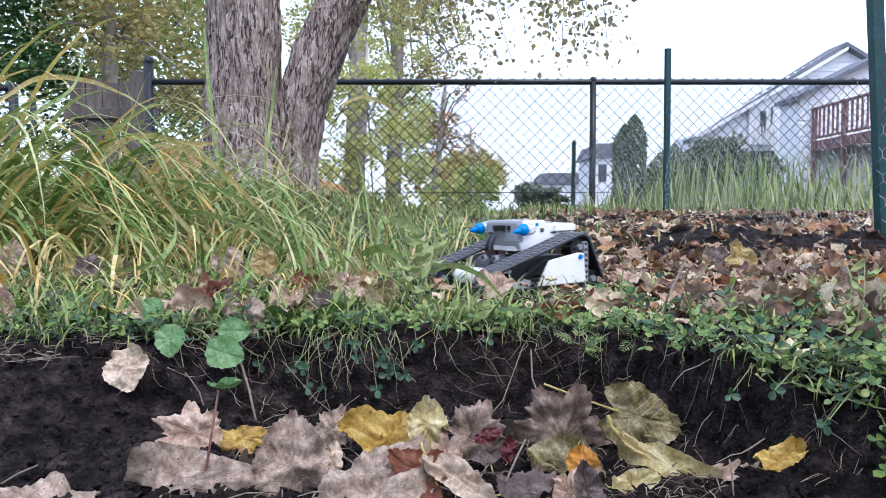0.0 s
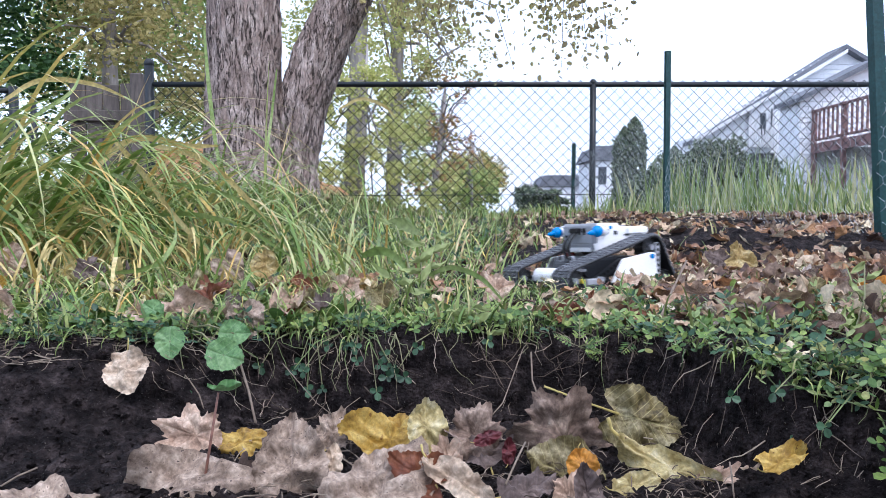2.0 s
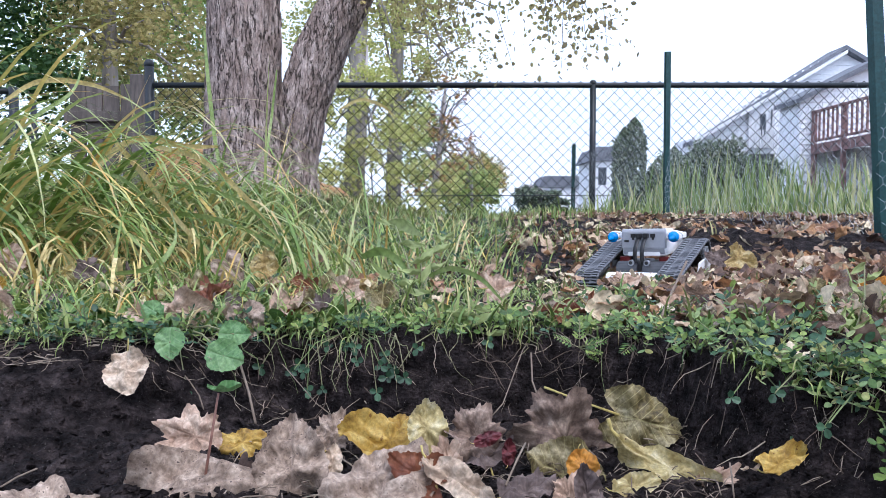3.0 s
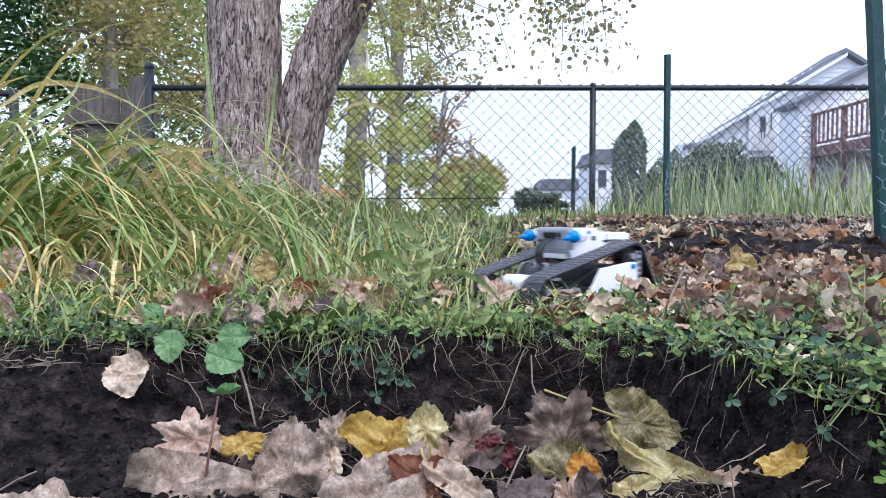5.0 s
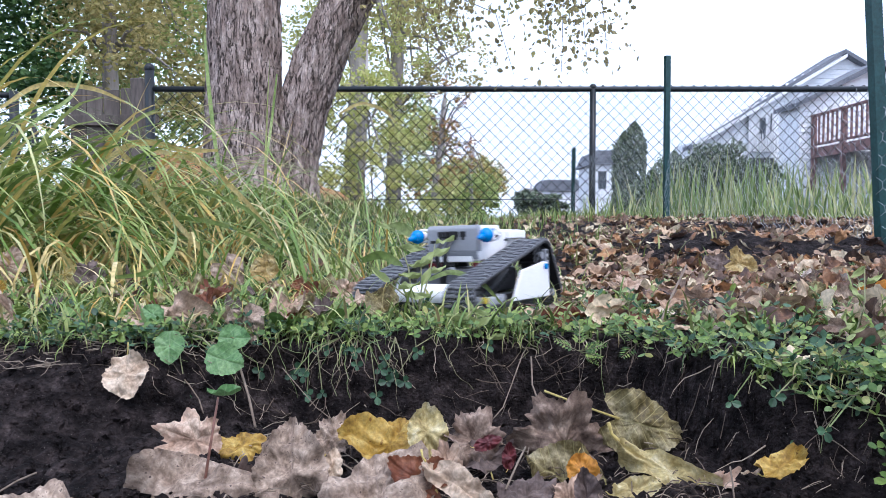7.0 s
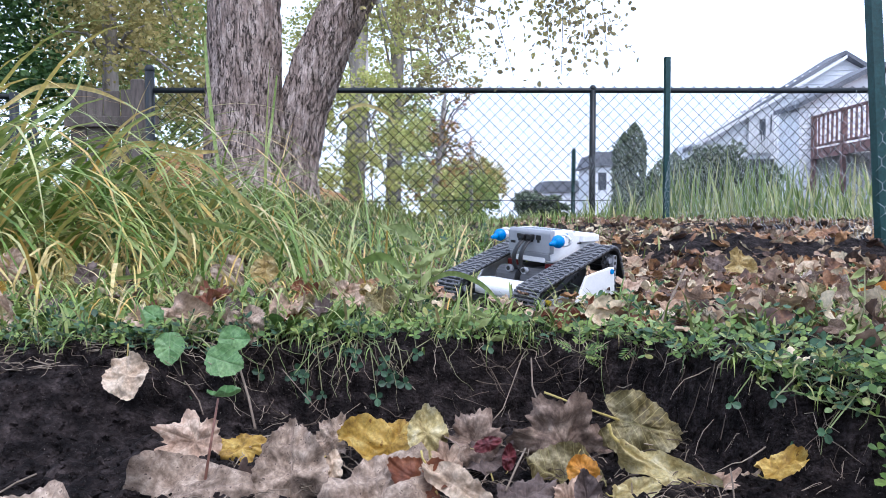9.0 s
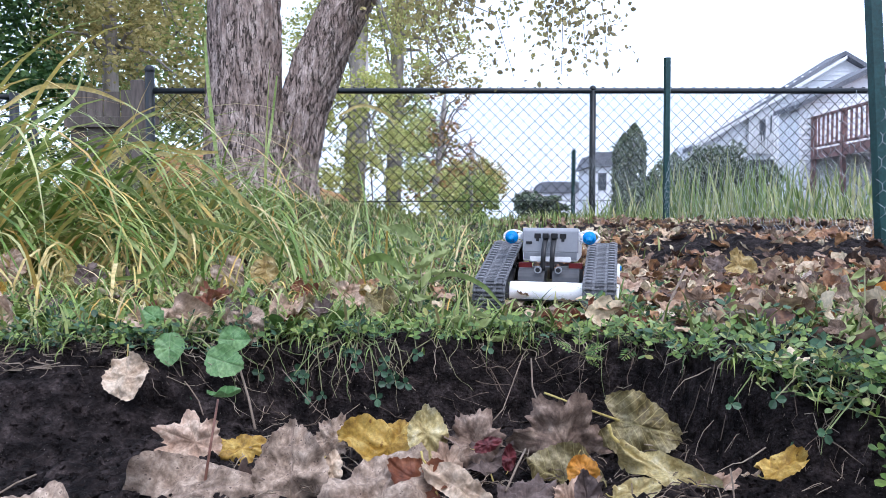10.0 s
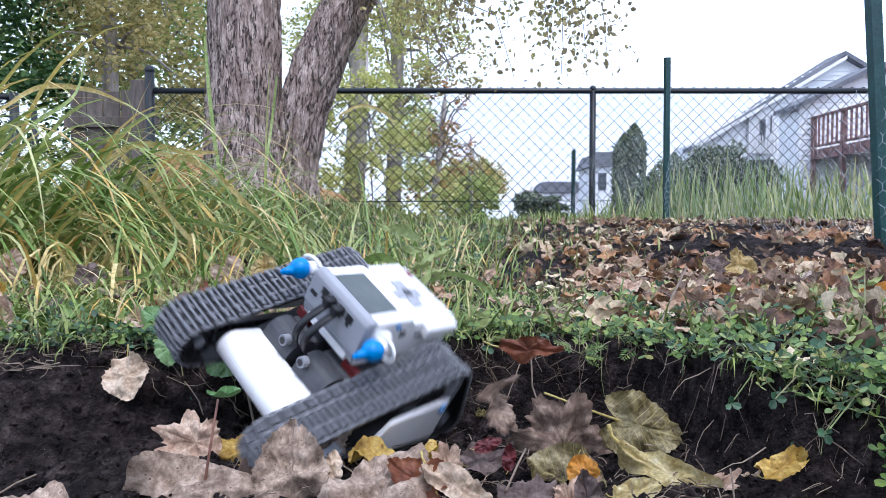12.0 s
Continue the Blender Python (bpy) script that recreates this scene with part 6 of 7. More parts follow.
LEAVES = [
    ("round", LEAF_GREY, 0.064, -0.0988, 0.495, -0.0499, 74, 4, 92, 0.2, 0.06, "upright dry grey leaf with a toothed edge", 0.76, 0.1),
    ("round", LEAF_GREY, 0.102, -0.1631, 0.485, -0.0620, 42, 0, 10, -0.9, -0.1, "arched dry grey leaf with torn holes", 0.58, 0.1),
    ("delta", LEAF_BROWN, 0.0466, -0.1456, 0.5, -0.0675, 40, 0, 40, 0.8, 0.2, "dark brown shrivelled leaf under a grey one", 0.6, 0.1),
    ("round", LEAF_GREY, 0.0643, -0.2480, 0.468, -0.0660, 9, 0, 15, -0.5, 0.1, "dry grey-brown leaf lying in the trench", 0.7, 0.1),
    ("lobed", LEAF_TAN, 0.0539, -0.1854, 0.57, -0.0501, 66, 0, 160, 0.35, 0.1, "pinkish-tan lobed leaf with pointed tips", 0.9, 0.2),
    ("round", LEAF_GOLD, 0.0477, -0.1519, 0.575, -0.0559, 52, 0, 5, -0.9, -0.1, "golden speckled leaf under a tan one", 0.62, 0.1),
    ("lobed", LEAF_GREY, 0.0373, -0.0855, 0.585, -0.0532, 60, 0, 70, 0.7, 0.2, "crumpled grey leaf at the foot of the bank", 0.9, 0.1),
    ("round", LEAF_CREAM, 0.0249, -0.074, 0.505, -0.0502, 70, 10, 80, 0.4, 0.1, "pale cream leaf scrap in the trench", 0.6, 0.1),
    ("delta", LEAF_GOLD, 0.0705, -0.0403, 0.575, -0.0559, 40, 0, 172, 0.45, 0.25, "golden-yellow toothed leaf lying in the trench", 0.62, 0.1),
    ("round", LEAF_PALE, 0.0383, -0.0113, 0.56, -0.0404, 80, 8, 92, 0.25, 0.05, "pale yellow toothed leaf standing upright", 0.8, 0.1),
    # dark leaf added as the shadow beneath the crumpled leaf
    ("delta", LEAF_BROWN, 0.0415, 0.0276, 0.56, -0.0629, 35, 0, 10, 0.8, 0.2, "dark brown shrivelled leaf in the trench", 0.6, 0.1),
    ("round", LEAF_RED, 0.0207, 0.0321, 0.552, -0.0465, 65, 0, 20, 0.5, 0.1, "small dark red leaf scrap in the trench", 0.5, 0.1),
    ("round", LEAF_RED, 0.0186, 0.0475, 0.548, -0.0549, 70, 0, 85, 0.5, 0.1, "small dark red leaf scrap in the trench", 0.55, 0.1),
    ("round", LEAF_GREY, 0.0808, -0.0404, 0.465, -0.0525, 42, -6, 50, -0.45, 0.05, "dry grey-brown leaf lying in the trench", 0.8, 0.1),
    ("delta", LEAF_RUST, 0.0436, -0.0128, 0.475, -0.0489, 55, 0, 150, 1.0, 0.3, "glossy rust-brown curled leaf in the trench", 0.75, 0.1),
    ("long", LEAF_CREAM, 0.0518, 0.0084, 0.465, -0.0482, 48, 0, -38, 0.5, 0.5, "cream and tan strip of a curled leaf", 0.34, 0.1),
    ("lobed", LEAF_TAN, 0.029, 0.0042, 0.515, -0.0511, 50, 0, 110, 0.8, 0.2, "crumpled pinkish-brown leaf scrap", 0.8, 0.1),
    ("lobed", LEAF_MAUVE, 0.092, 0.0983, 0.61, -0.0664, 76, 4, 120, 0.3, 0.08, "large grey-brown lobed leaf standing against the bank", 0.9, 0.1),
    ("round", LEAF_OLIVE, 0.0581, 0.0913, 0.565, -0.076, 50, 0, 160, 0.6, 0.1, "dark olive leaf with brown patches in the trench", 0.75, 0.1),
    ("round", LEAF_ORANGE, 0.026, 0.0984, 0.535, -0.0617, 74, 0, -80, 0.2, 0.1, "small orange leaf tip in the trench", 0.85, 0.1),
    ("delta", LEAF_OLIVE, 0.0684, 0.1569, 0.605, -0.0467, 74, -6, -14, -0.35, -0.25, "large olive-yellow leaf with a long yellow stalk", 0.74, 0.9),
    ("long", LEAF_PALE, 0.094, 0.1663, 0.545, -0.0667, 60, 0, -30, 0.2, -0.4, "pale olive leaf folded along its rib", 0.25, 0.1),
    ("round", LEAF_PALE, 0.0332, 0.1328, 0.525, -0.0727, 45, 0, 10, 0.7, 0.1, "pale spotted leaf scrap in the trench", 0.6, 0.1),
    ("lobed", LEAF_TAN, 0.0352, 0.1915, 0.54, -0.0749, 38, 0, 20, 0.7, 0.2, "tan and brown broken leaf in the trench", 0.7, 0.1),
    ("delta", LEAF_GOLD, 0.042, 0.2220, 0.5, -0.0481, 38, 0, 24, 0.5, 0.4, "yellow leaf at the foot of the bank", 0.48, 0.1),
    ("lobed", LEAF_TAN, 0.0394, 0.0846, 0.5, -0.069, 40, 0, 30, 0.6, 0.2, "tan broken leaf in the trench", 0.7, 0.1),
    ("delta", LEAF_BROWN, 0.0332, 0.0939, 0.49, -0.0638, 60, 0, 100, 0.6, 0.3, "dark brown leaf scrap in the trench", 0.6, 0.1),
    ("round", LEAF_BROWN, 0.0415, 0.0547, 0.5, -0.0664, 25, 0, 30, 0.6, 0.2, "dark wet leaf lying in the trench", 0.7, 0.1),
    ("long", LEAF_CREAM, 0.0311, 0.2164, 0.55, -0.0722, 30, 0, 8, 0.6, 0.2, "cream leaf edge at the foot of the bank", 0.34, 0.1),
    ("round", LEAF_CREAM, 0.040, -0.2665, 0.642, -0.0145, 66, 0, -72, 0.2, 0.1, "pale tan heart-shaped leaf on the soil face", 0.95),
    ("delta", LEAF_GREY, 0.04, -0.1871, 0.735, 0.0154, 70, 0, -68, 0.4, 0.1, "grey dry leaf on the bank edge"),
    ("long", LEAF_TAN, 0.098, -0.2601, 0.745, 0.0184, 58, 0, 3, 0.1, 0.3, "long dry orange-tan blade along the bank edge"),
    ("delta", LEAF_GREY, 0.05, -0.2913, 1.05, 0.0435, 62, 0, -50, 0.5, 0.2, "grey dry leaf in the grass"),
    ("round", LEAF_YELLOW, 0.037, -0.2317, 1.0, 0.0507, 78, 0, 80, 0.5, 0.1, "pale yellow leaf in the grass"),
    ("lobed", LEAF_OLIVE, 0.042, -0.2854, 0.88, 0.0293, 60, 0, 20, 0.8, 0.3, "crumpled yellow-brown leaf in the grass"),
    ("round", LEAF_TAN, 0.05, -0.6216, 1.1, 0.0481, 75, 0, 60, 0.5, 0.1, "pale leaf caught in the grass"),
    ("lobed", LEAF_BROWN, 0.046, -0.4643, 1.0, 0.0411, 50, 0, 10, 0.6, 0.2, "dark brown leaf in the grass"),
    ("round", LEAF_TAN, 0.036, -0.1196, 0.93, 0.0243, 60, 0, 30, 0.7, 0.2, "orange-tan leaf in the grass"),
    ("round", LEAF_YELLOW, 0.03, -0.0955, 0.95, 0.0224, 60, 0, 80, 0.7, 0.2, "yellow leaf in the grass"),
    ("delta", LEAF_GREY, 0.036, 0.1219, 0.82, 0.0091, 55, 0, 30, 0.5, 0.2, "grey dry leaf on the bank edge"),
    ("long", LEAF_RUST, 0.046, 0.1533, 0.8, 0.0124, 86, 20, 86, 0.9, 0.9, "upright rust-brown curled leaf"),
    ("long", LEAF_TAN, 0.042, 0.1681, 0.8, 0.0106, 70, 0, -35, 0.7, 0.4, "folded orange-tan leaf beside a rusty one"),
    ("delta", LEAF_RUST, 0.036, 0.2055, 0.78, 0.0057, 25, 0, 0, 0.7, 0.2, "dark reddish leaf lying on the bank edge"),
    ("round", LEAF_GREY, 0.046, 0.3485, 0.86, 0.0122, 60, 0, 90, 0.8, 0.3, "grey cupped leaf among the litter"),
    ("delta", LEAF_OLIVE, 0.056, 0.4216, 0.88, 0.013, 70, 0, 70, 0.5, 0.2, "olive-brown leaf standing among the litter"),
    ("lobed", LEAF_BROWN, 0.05, 0.3163, 0.88, 0.0097, 60, 0, 60, 0.6, 0.2, "dark brown leaf among the litter"),
    ("round", LEAF_GREY, 0.044, 0.4521, 0.86, 0.0154, 50, 0, 20, 0.7, 0.2, "grey cupped leaf among the litter"),
    ("lobed", LEAF_GREY, 0.044, 0.2828, 0.82, -0.0012, 30, 0, 20, 0.6, 0.2, "grey dry leaf on the bank edge"),
    ("delta", LEAF_YELLOW, 0.05, 0.4656, 1.2, 0.0463, 65, 0, -20, 0.5, 0.3, "pale yellow leaf standing among the litter"),
    ("delta", LEAF_BROWN, 0.04, 0.4462, 1.25, 0.0424, 50, 0, 150, 0.7, 0.3, "dark leaf standing among the litter"),
    ("lobed", LEAF_GREY, 0.042, 0.3544, 0.64, -0.0182, 55, 0, -30, 0.5, 0.2, "pale grey leaf on the bank"),
    ("delta", LEAF_TAN, 0.034, 0.2287, 0.95, 0.0308, 40, 0, 30, 0.8, 0.3, "orange-brown leaf among the litter"),
    ("delta", LEAF_ORANGE, 0.046, 0.5342, 0.95, 0.0188, 45, 0, 30, 0.6, 0.2, "orange-brown leaf among the litter"),
]
PRESSED = []
for i, row in enumerate(LEAVES):
    leaf = fallen_leaf(*row[:12], 100 + i, *row[12:])
    if row[1] in (LEAF_GOLD, LEAF_PALE) and -0.06 < row[3] < 0.0:
        PRESSED.append((leaf, row))

# leaves caught in the turf on the bank
turf_rng = random.Random(64)
for i in range(46):
    x, y = turf_rng.uniform(-0.60, -0.06), turf_rng.uniform(0.74, 1.10)
    mat, label = turf_rng.choice(((LEAF_TAN, "dry tan leaf caught in the turf"), (LEAF_GOLD, "golden leaf caught in the turf"), (LEAF_BROWN, "dark brown leaf caught in the turf"), (LEAF_RUST, "rusty brown leaf caught in the turf"),
                                  (LEAF_TAN, "dry tan leaf caught in the turf"), (LEAF_PALE, "pale yellow leaf caught in the turf"), (LEAF_BROWN, "dark brown leaf caught in the turf"), (LEAF_OLIVE, "golden-brown leaf caught in the turf")))
    fallen_leaf(turf_rng.choice(("delta", "round", "lobed", "long")), mat, turf_rng.uniform(0.020, 0.042), x, y, float(height(x, y)) + turf_rng.uniform(0.008, 0.022), turf_rng.uniform(15, 65),
                turf_rng.uniform(-40, 40), turf_rng.uniform(0, 360), turf_rng.uniform(0.5, 1.3), 0.3, label, 200 + i)

# leaves that the robot pushes about
LOOSE = []
for leaf, row in PRESSED:
    kind, mat, size, x, y, z, lift, yaw, phi = row[:9]
    rest = leaf.matrix_basis.copy()
    half = pose(x + 0.006, y - 0.012, z - 0.004, lift * 0.5, 0, yaw) @ pose(0, 0, 0, 0, 0, phi)
    down = pose(x + 0.010, y - 0.022, -0.066, 3, 0, yaw) @ pose(0, 0, 0, 0, 0, phi)
    LOOSE.append((leaf, [(0, rest), (11.4, rest), (11.6, half), (11.9, down), (12, down)]))
pushed = fallen_leaf("delta", LEAF_TAN, 0.048, *(0.0655, 0.965, 0.0220), 55, 0, 20, 0.5, 0.2, "grey-tan leaf lying before the robot", 77)
rest = pushed.matrix_basis.copy()
flat = pose(0.0798, 0.95, 0.010, 10, 0, 10) @ pose(0, 0, 0, 0, 0, 30)
LOOSE.append((pushed, [(0, rest), (4.9, rest), (5.4, flat), (12, flat)]))
thrown = fallen_leaf("long", LEAF_RUST, 0.055, *(0.1278, 0.8, 0.0135), 30, 0, 10, 0.5, 0.2, "rust-brown leaf flung up by a track", 78)
rest2 = thrown.matrix_basis.copy()
LOOSE.append((thrown, [(0, rest2), (11.2, rest2), (11.6, pose(*(0.112, 0.7, 0.0057), 60, 0, -10)), (12, pose(*(0.0771, 0.68, 0.0012), 60, 0, -12))]))
thrown2 = fallen_leaf("lobed", LEAF_MAUVE, 0.052, *(0.0244, 0.565, -0.0486), 55, 0, 120, 0.5, 0.2, "crumpled grey leaf nudged aside by a track", 79)
rest3 = thrown2.matrix_basis.copy()
LOOSE.append((thrown2, [(0, rest3), (11.7, rest3), (12, pose(*(0.0419, 0.6, -0.0314), 75, 0, 60))]))


# ---------------------------------------------------------------- plants picked out on the bank
def weed_plant(name, base, stems, label, mat_leaf, lance=True):
    """Plant with separate stems and leaves: each stem is (tip, bend, leaf size, number of leaves)."""
    p = empty(name, pose(*base), label, "plant")
    rng = random.Random(len(stems) * 7 + int(base[0] * 1000))
    for tip, bend, size, n in stems:
        t = Vector(tip)
        mid = t * 0.5 + Vector(bend)
        pipe("stem", [(0, 0, 0), mid * 0.6, mid, mid.lerp(t, 0.6), t], [0.0011, 0.0010, 0.0009, 0.0008, 0.0006], STEM, p, "", 5)
        for k in range(n):
            f = 1 - k / max(1, n) * 0.75
            c = mid.lerp(t, 2 * f - 1) if f > 0.5 else mid * (2 * f)
            if n == 1:
                v, fc, sv, sf = leaf_sheet("round", rng, size * rng.uniform(0.95, 1.15), 0.2, 0.1, 0.92, 60, 7, wrinkle=0.35)
            else:
                v, fc, sv, sf = leaf_shape("long" if lance else "round", rng, size * rng.uniform(0.75, 1.15), 0.4, 0.15, 9, 5, True)
            ob = mesh_ob("leaf", v if n == 1 else [(x + size * 0.45, y, z) for x, y, z in v], fc, mat_leaf, p, "", True)
            if n == 1:
                ob.matrix_basis = Matrix.Translation(c) @ pose(0, 0, 0, 68, 0, rng.uniform(-15, 15)) @ pose(0, 0, 0, 0, 0, math.degrees(math.atan2(t.z, t.x)))
            else:
                ob.matrix_basis = Matrix.Translation(c) @ pose(0, 0, 0, rng.uniform(20, 70), 0, 0) @ pose(0, 0, 0, 0, 0, rng.choice((20, 50, 130, 160, -20, 200)) + rng.uniform(-20, 20))
    return p


# broad-leaved rosette on the edge
weed_plant("rosette_weed", (-0.242, 0.72, 0.0089), [((0.0, -0.045, -0.0053), (0, -0.006, 0.006), 0.027, 1), ((0.0487, -0.048, -0.0168), (0, -0.006, 0.008), 0.033, 1), ((0.0529, -0.03, -0.0001), (0, -0.004, 0.006), 0.028, 1), ((-0.0307, 0.0, 0.0171), (0, 0, 0.006), 0.024, 1)],
           "broad-leaved green weed with scalloped leaves on the edge", LEAF_GREEN, False)
weed_plant("tall_weed", (-0.029, 0.8, 0.0064), [((-0.0242, 0.06, 0.098), (0.004, -0.006, 0.008), 0.024, 3), ((0.0054, 0.02, 0.0592), (0.004, -0.006, 0.008), 0.024, 3), ((0.0197, 0.1, 0.0808), (0.004, -0.006, 0.008), 0.024, 3), ((-0.0265, 0.0, 0.0427), (0.004, -0.006, 0.008), 0.024, 3)], "green weed with narrow lance-shaped leaves", SWORD)
weed_plant("tall_weed", (0.0183, 0.8, 0.0254), [((0.0203, -0.065, -0.0253), (0.004, -0.006, 0.008), 0.024, 3), ((0.0096, -0.06, -0.0178), (0.004, -0.006, 0.008), 0.024, 3)], "green weed with narrow lance-shaped leaves", SWORD)
weed_plant("tall_weed", (0.3504, 0.66, -0.0077), [((0.0458, 0.06, 0.0796), (0.004, -0.006, 0.008), 0.024, 3), ((-0.0152, 0.0, 0.0246), (0.004, -0.006, 0.008), 0.024, 3), ((0.0127, -0.02, 0.0229), (0.004, -0.006, 0.008), 0.024, 3)], "green weed with narrow lance-shaped leaves", SWORD)
weed_plant("tall_weed", (0.3021, 0.62, -0.0233), [((-0.0279, -0.02, 0.018), (0.004, -0.006, 0.008), 0.024, 3), ((0.0227, 0.0, 0.0139), (0.004, -0.006, 0.008), 0.024, 3), ((0.0043, 0.02, 0.029), (0.004, -0.006, 0.008), 0.024, 3)], "green weed with narrow lance-shaped leaves", SWORD)
weed_plant("tall_weed", (0.2833, 0.7, -0.01), [((-0.0295, -0.01, -0.0033), (0.004, -0.006, 0.008), 0.024, 3), ((0.0172, -0.02, -0.0015), (0.004, -0.006, 0.008), 0.024, 3), ((-0.0081, 0.02, 0.0125), (0.004, -0.006, 0.008), 0.024, 3), ((0.0238, 0.02, 0.0178), (0.004, -0.006, 0.008), 0.024, 3)], "green weed with narrow lance-shaped leaves", SWORD)

# a reddish seedling stem with one green leaf in the trench
seedling = empty("seedling", pose(*(-0.1582, 0.49, -0.0677)), "thin reddish-brown seedling with one green leaf", "plant")
pipe("stem", [(0, 0, -0.01), (0.0063, 0.005, 0.0355), (0.0104, 0.01, 0.0671)], [0.0010, 0.0009, 0.0007], REDSTEM, seedling, "", 8)
v, f, sv, sf = leaf_shape("long", random.Random(3), 0.022, 0.5, 0.2, 9, 5, True)
ob = mesh_ob("leaf", v, f, LEAF_GREEN, seedling, "", True)
ob.matrix_basis = pose(*(0.0148, 0.005, 0.0697), 25, 0, 5)

# dead stalks and straws
for pts, r0, label in (([(0.1838, 0.72, -0.0325), (0.2116, 0.76, 0.0018), (0.24, 0.8, 0.0373), (0.2671, 0.84, 0.0656)], 0.0022, "dead grey-brown stalk leaning over the edge"),
                       ([(0.0821, 0.71, -0.0118), (0.0804, 0.685, -0.0329), (0.087, 0.665, -0.0534), (0.0973, 0.65, -0.0691)], 0.0013, "pale straw hanging down the soil face"),
                       ([(0.0742, 0.71, -0.0092), (0.062, 0.69, -0.034), (0.0528, 0.67, -0.0497), (0.0412, 0.66, -0.0596)], 0.0009, "thin root hanging down the soil face"),
                       ([(-0.1837, 0.69, -0.0185), (-0.1699, 0.665, -0.0385), (-0.1581, 0.64, -0.059)], 0.0018, "pale dry straw hanging down the soil face"),
                       ([(-0.2476, 0.69, -0.0133), (-0.2233, 0.67, -0.0296), (-0.2118, 0.66, -0.0398), (-0.2049, 0.65, -0.0496)], 0.0010, "pale root hanging down the soil face"),
                       ([(-0.1454, 0.69, -0.0185), (-0.1099, 0.66, -0.0472), (-0.089, 0.65, -0.0594)], 0.0007, "thin root hanging down the soil face"),
                       ([(-0.2927, 0.5, -0.0632), (-0.287, 0.51, -0.0598), (-0.2789, 0.52, -0.0574)], 0.0011, "yellow straw lying in the trench"),
                       ([(0.0406, 0.49, -0.0584), (0.0508, 0.52, -0.0515), (0.0587, 0.54, -0.0458)], 0.0012, "grey twig lying in the trench"),
                       ([(0.2809, 0.6, -0.0053), (0.2668, 0.575, -0.0304), (0.2484, 0.55, -0.0529)], 0.0016, "pale straw on the bank"),
                       ([(0.1889, 0.49, -0.0677), (0.1911, 0.5, -0.0564), (0.1932, 0.51, -0.0502)], 0.0010, "yellow straw standing in the trench"),
                       ([(-0.0295, 0.47, -0.0566), (-0.0727, 0.53, -0.0527), (-0.0836, 0.55, -0.0529)], 0.0010, "brown twig lying in the trench")):
    st = pipe("straw", pts, r0 * 0.62, ROOT, None, "", 6)
    tagged(st, label, "straw", "straws and stalks")

# fine debris on the trench floor and soil face
crumbs_heap = Heap()
rd = np.random.default_rng(91)
for k in range(5200):
    x, y = rd.uniform(-0.42, 0.36), rd.uniform(0.42, 0.725)
    s = 0.0008 + 0.0040 * rd.uniform(0, 1) ** 2.5
    c = Vector((x, y, float(height(x, y)) + s * 0.5 + crumbs(x, y)))
    d = [Vector((rd.normal(), rd.normal(), rd.normal())).normalized() * s for _ in range(3)]
    crumbs_heap.put([c + d[0], c + d[1], c + d[2], c - d[0], c - d[1], c - d[2]], [(0, 1, 2), (3, 5, 4), (0, 2, 4), (1, 3, 2), (0, 4, 5), (0, 5, 1), (2, 3, 4), (1, 5, 3)])
tagged(crumbs_heap.make("soil_crumbs", SOIL), "loose dark soil crumbs in the trench", "soil", kind="stuff")
chaff = Heap()
for k in range(520):
    x, y = rd.uniform(-0.16, 0.20), rd.uniform(0.44, 0.66)
    a, L = rd.uniform(0, 6.28), rd.uniform(0.006, 0.030)
    z = float(height(x, y)) + 0.004
    p, q = Vector((x, y, z)), Vector((x + L * math.cos(a), y + L * math.sin(a), z + rd.uniform(-0.001, 0.008)))
    chaff.put(*pipe_data([p, p.lerp(q, 0.5) + Vector((0, 0, 0.002)), q], rd.uniform(0.0002, 0.0005), 4))
tagged(chaff.make("chaff", ROOT), "bits of root, straw and stalk in the trench", "debris", kind="stuff")


# ---------------------------------------------------------------- single long blades that arch out of the tussock
def long_blade(points, width, mat, label):
    """A folded ribbon through the points given, tapering to both ends."""
    p = [Vector(q) for q in points]
    p = [p[0] * 2 - p[1]] + p + [p[-1] * 2 - p[-2]]
    line = []
    for i in range(1, len(p) - 2):
        for k in range(9):
            t = k / 9
            line.append(0.5 * (2 * p[i] + (p[i + 1] - p[i - 1]) * t + (2 * p[i - 1] - 5 * p[i] + 4 * p[i + 1] - p[i + 2]) * t * t + (3 * p[i] - p[i - 1] - 3 * p[i + 1] + p[i + 2]) * t ** 3))
    line.append(p[-2])
    verts, faces = [], []
    n = len(line)
    for i, c in enumerate(line):
        d = (line[min(i + 1, n - 1)] - line[max(i - 1, 0)]).normalized()
        s = d.cross(Vector((0.15, 1, 0.35))).normalized()
        h = width * 0.5 * max(0.12, math.sin(math.pi * min(0.93, 0.12 + 0.9 * i / n)) ** 0.6)
        up = s.cross(d)
        verts += [c - s * h, c + up * h * 0.35, c + s * h]
    for i in range(n - 1):
        for k in (0, 1):
            faces.append((i * 3 + k, i * 3 + k + 1, i * 3 + k + 4, i * 3 + k + 3))
    ob = mesh_ob("long_grass_blade", verts, faces, mat, None, "", True)
    return tagged(ob, label, "grass blade", "long grass blades")


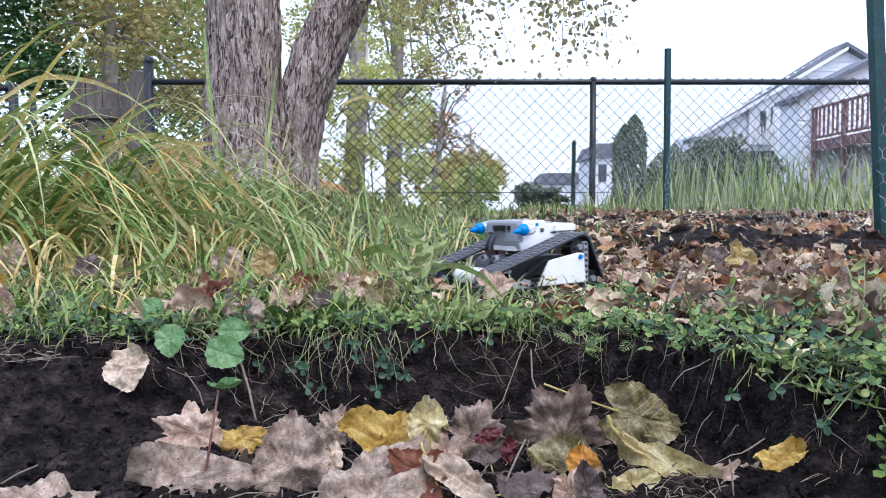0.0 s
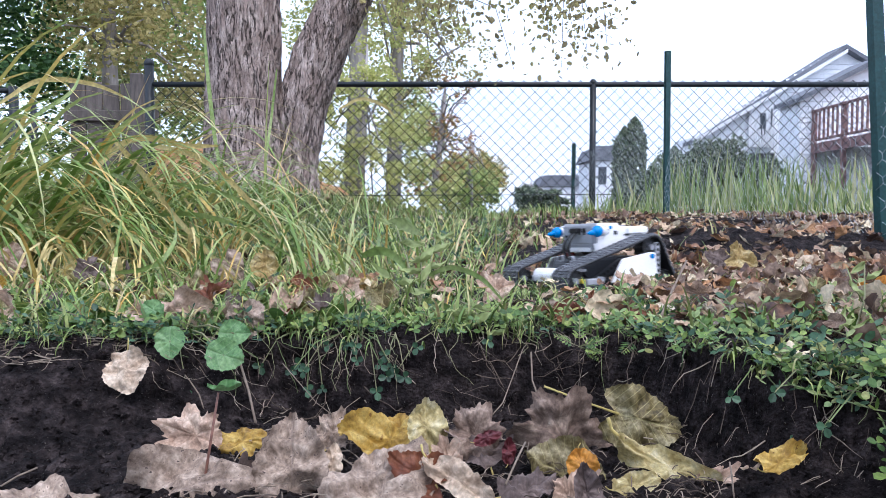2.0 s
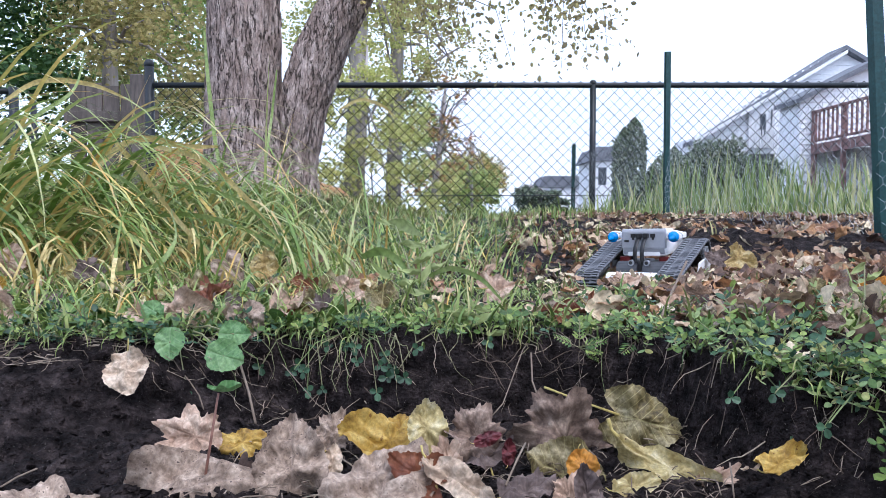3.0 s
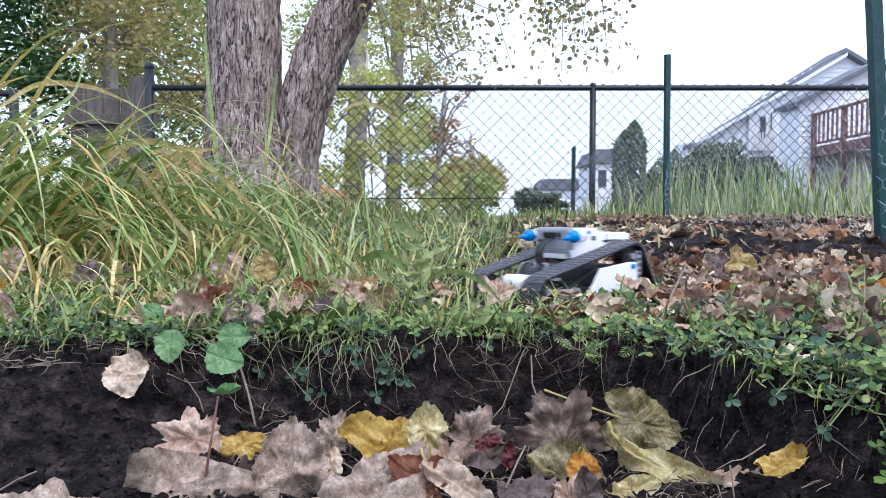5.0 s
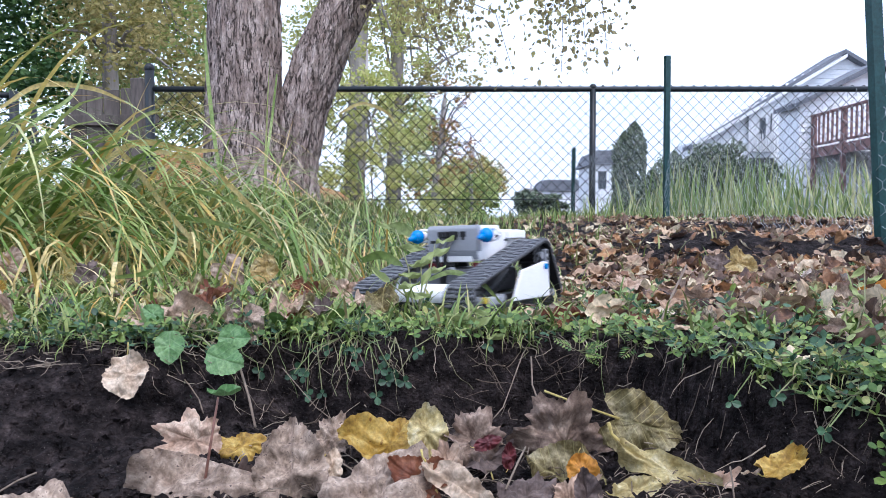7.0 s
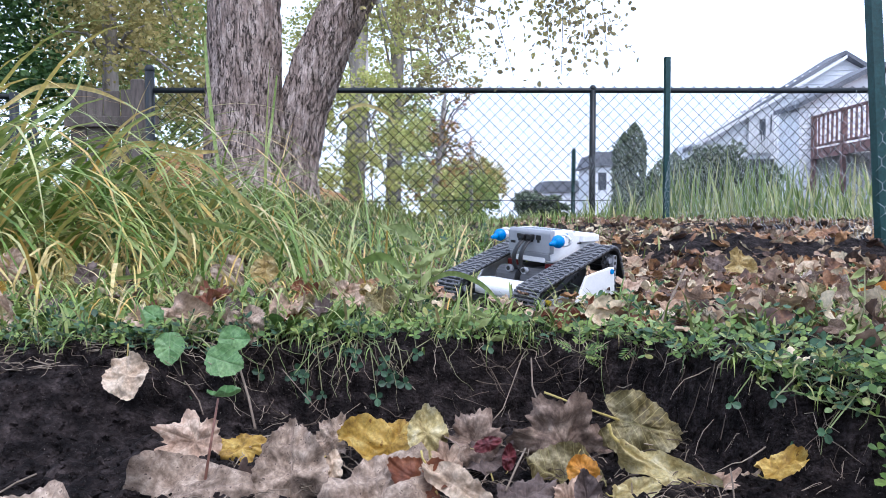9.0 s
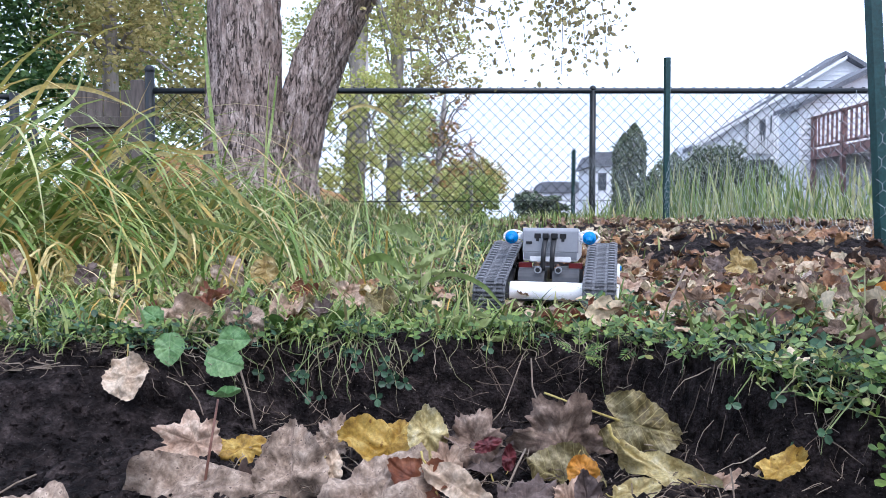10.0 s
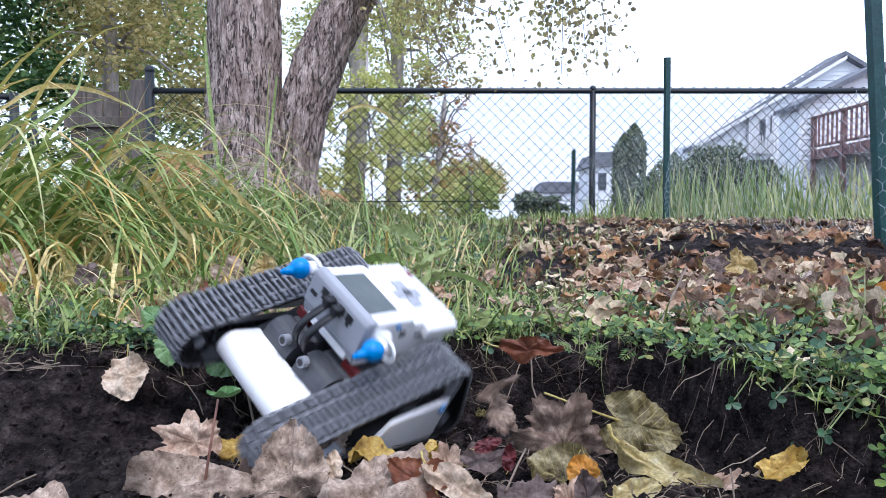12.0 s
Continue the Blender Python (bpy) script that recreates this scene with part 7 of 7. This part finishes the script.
STRAW_L = "long straw-yellow grass blade arching from the tussock"
GREEN_L = "long green grass blade arching from the tussock"
for pts, wd, mat, label in (([(-0.6527, 1.5, 0.2762), (-0.5488, 1.4, 0.1941), (-0.4256, 1.22, 0.1125), (-0.2599, 0.98, 0.0252)], 0.010, BLADE_STRAW, STRAW_L),
                            ([(-0.6347, 1.3, 0.1361), (-0.5465, 1.2, 0.117), (-0.4774, 1.1, 0.0806), (-0.4269, 1.02, 0.0365)], 0.009, BLADE_STRAW, STRAW_L),
                            ([(-0.8639, 1.5, 0.1776), (-0.7024, 1.42, 0.2055), (-0.5468, 1.32, 0.1752), (-0.419, 1.2, 0.0861)], 0.009, BLADE_GREEN, GREEN_L),
                            ([(-0.5505, 1.35, 0.1071), (-0.4276, 1.28, 0.117), (-0.3128, 1.2, 0.095), (-0.2061, 1.1, 0.0481)], 0.008, BLADE_GREEN, GREEN_L),
                            ([(-0.4422, 1.0, 0.0381), (-0.3793, 1.0, 0.0485), (-0.3597, 1.03, 0.0829), (-0.3821, 1.08, 0.125)], 0.007, BLADE_GREEN, GREEN_L),
                            ([(-0.6146, 1.6, 0.2612), (-0.4776, 1.5, 0.227), (-0.3539, 1.36, 0.152), (-0.2424, 1.2, 0.0596)], 0.008, BLADE_STRAW, STRAW_L),
                            ([(-0.5996, 1.95, 0.5784), (-0.5749, 1.9, 0.4292), (-0.5414, 1.85, 0.2594), (-0.4816, 1.75, 0.1106)], 0.011, BLADE_GREEN, GREEN_L),
                            ([(-0.9749, 1.7, 0.3593), (-0.8868, 1.7, 0.4087), (-0.7751, 1.7, 0.4025), (-0.6826, 1.7, 0.3655)], 0.007, BLADE_STRAW, STRAW_L),
                            ([(-0.8797, 1.55, 0.2476), (-0.8215, 1.55, 0.3098), (-0.7648, 1.6, 0.3741), (-0.7631, 1.65, 0.4598)], 0.008, BLADE_GREEN, GREEN_L),
                            ([(-0.7209, 1.5, 0.1611), (-0.609, 1.5, 0.2598), (-0.4993, 1.5, 0.2489), (-0.4388, 1.5, 0.2489)], 0.008, BLADE_STRAW, STRAW_L),
                            ([(-0.4977, 1.4, 0.1736), (-0.386, 1.3, 0.1552), (-0.3071, 1.25, 0.1216), (-0.2017, 1.12, 0.0386)], 0.008, BLADE_GREEN, GREEN_L),
                            ([(-0.7318, 1.3, 0.074), (-0.6112, 1.25, 0.094), (-0.4984, 1.2, 0.095), (-0.3748, 1.12, 0.0717)], 0.007, BLADE_GREEN, GREEN_L),
                            ([(-0.8489, 1.6, 0.2752), (-0.6859, 1.45, 0.1756), (-0.511, 1.3, 0.1027), (-0.3572, 1.2, 0.0773)], 0.008, BLADE_GREEN, GREEN_L),
                            ([(-0.4508, 2.1, 0.5077), (-0.4674, 2.1, 0.3705), (-0.4724, 2.05, 0.2448), (-0.4472, 2.0, 0.1391)], 0.008, BLADE_GREEN, GREEN_L),
                            ([(-0.2962, 2.2, 0.4146), (-0.2317, 2.2, 0.4434), (-0.1674, 2.2, 0.4226), (-0.1353, 2.2, 0.3906)], 0.006, BLADE_STRAW, STRAW_L)):
    long_blade(pts, wd * (1.6 if mat == BLADE_STRAW else 1.0), mat, label)

# broad lance-shaped leaves that hang over the edge where the robot comes down
for pts, wd, mat in (([(-0.0267, 0.86, 0.0221), (0.0036, 0.82, 0.0149), (0.0266, 0.78, 0.0042), (0.0412, 0.75, -0.0116)], 0.014, BLADE_GREEN),
                     ([(-0.0177, 0.92, 0.0428), (0.0106, 0.9, 0.0537), (0.0424, 0.87, 0.0442), (0.0654, 0.85, 0.0219)], 0.007, BLADE_GREEN),
                     ([(-0.0450, 0.8, 0.0192), (-0.0393, 0.78, 0.0089), (-0.0327, 0.76, -0.0031), (-0.0253, 0.74, -0.0132)], 0.011, BLADE_STRAW),
                     ([(-0.0775, 1.12, 0.1035), (-0.0621, 1.11, 0.1028), (-0.0478, 1.1, 0.0973), (-0.0318, 1.08, 0.0881)], 0.018, BLADE_GREEN),
                     ([(-0.1062, 1.0, 0.0614), (-0.0809, 0.98, 0.0698), (-0.0595, 0.96, 0.0622), (-0.0430, 0.94, 0.0467)], 0.012, BLADE_GREEN)):
    weed_leaf = long_blade(pts, wd, mat, "broad lance-shaped weed leaf drooping on the bank")
    weed_leaf.name = "weed_leaf"



# ---------------------------------------------------------------- what moves
def between(t):
    """Place and heading of the robot at t."""
    for a, c in zip(ROBOT_ROWS, ROBOT_ROWS[1:]):
        if t <= c[0]:
            break
    f = (t - a[0]) / (c[0] - a[0])
    return [a[k] + (c[k] - a[k]) * f for k in (1, 2, 6)]


def track_runs():
    """How far each track has run at each tenth of a second."""
    times, runs = [0.0], {1: [0.0], -1: [0.0]}
    for k in range(1, 121):
        x0, y0, h0 = between((k - 1) / 10)
        x1, y1, h1 = between(k / 10)
        h = radians((h0 + h1) / 2)
        ahead = (x1 - x0) * math.cos(h) + (y1 - y0) * math.sin(h)
        turn = radians(h1 - h0) * BELT
        times.append(k / 10)
        for side in (1, -1):
            runs[side].append(runs[side][-1] + max(-0.018, min(0.018, ahead - side * turn)))
    return times, runs


def motions():
    walk(ROBOT, [(row[0], robot_pose(row)) for row in ROBOT_ROWS])
    times, runs = track_runs()
    for side, links, wheels in MOVERS:
        for k, ob in enumerate(links):
            s0 = RUN[-1] * k / LINKS
            walk(ob, [(t, link_pose(s0 - s)) for t, s in zip(times, runs[side])])
        for (ob, r), (x, z, _) in zip(wheels, WHEELS):
            walk(ob, [(t, pose(x, 0, z, 0, math.degrees(s / r), 0)) for t, s in zip(times, runs[side])])
    for ob, rows in LOOSE:
        walk(ob, rows)


motions()
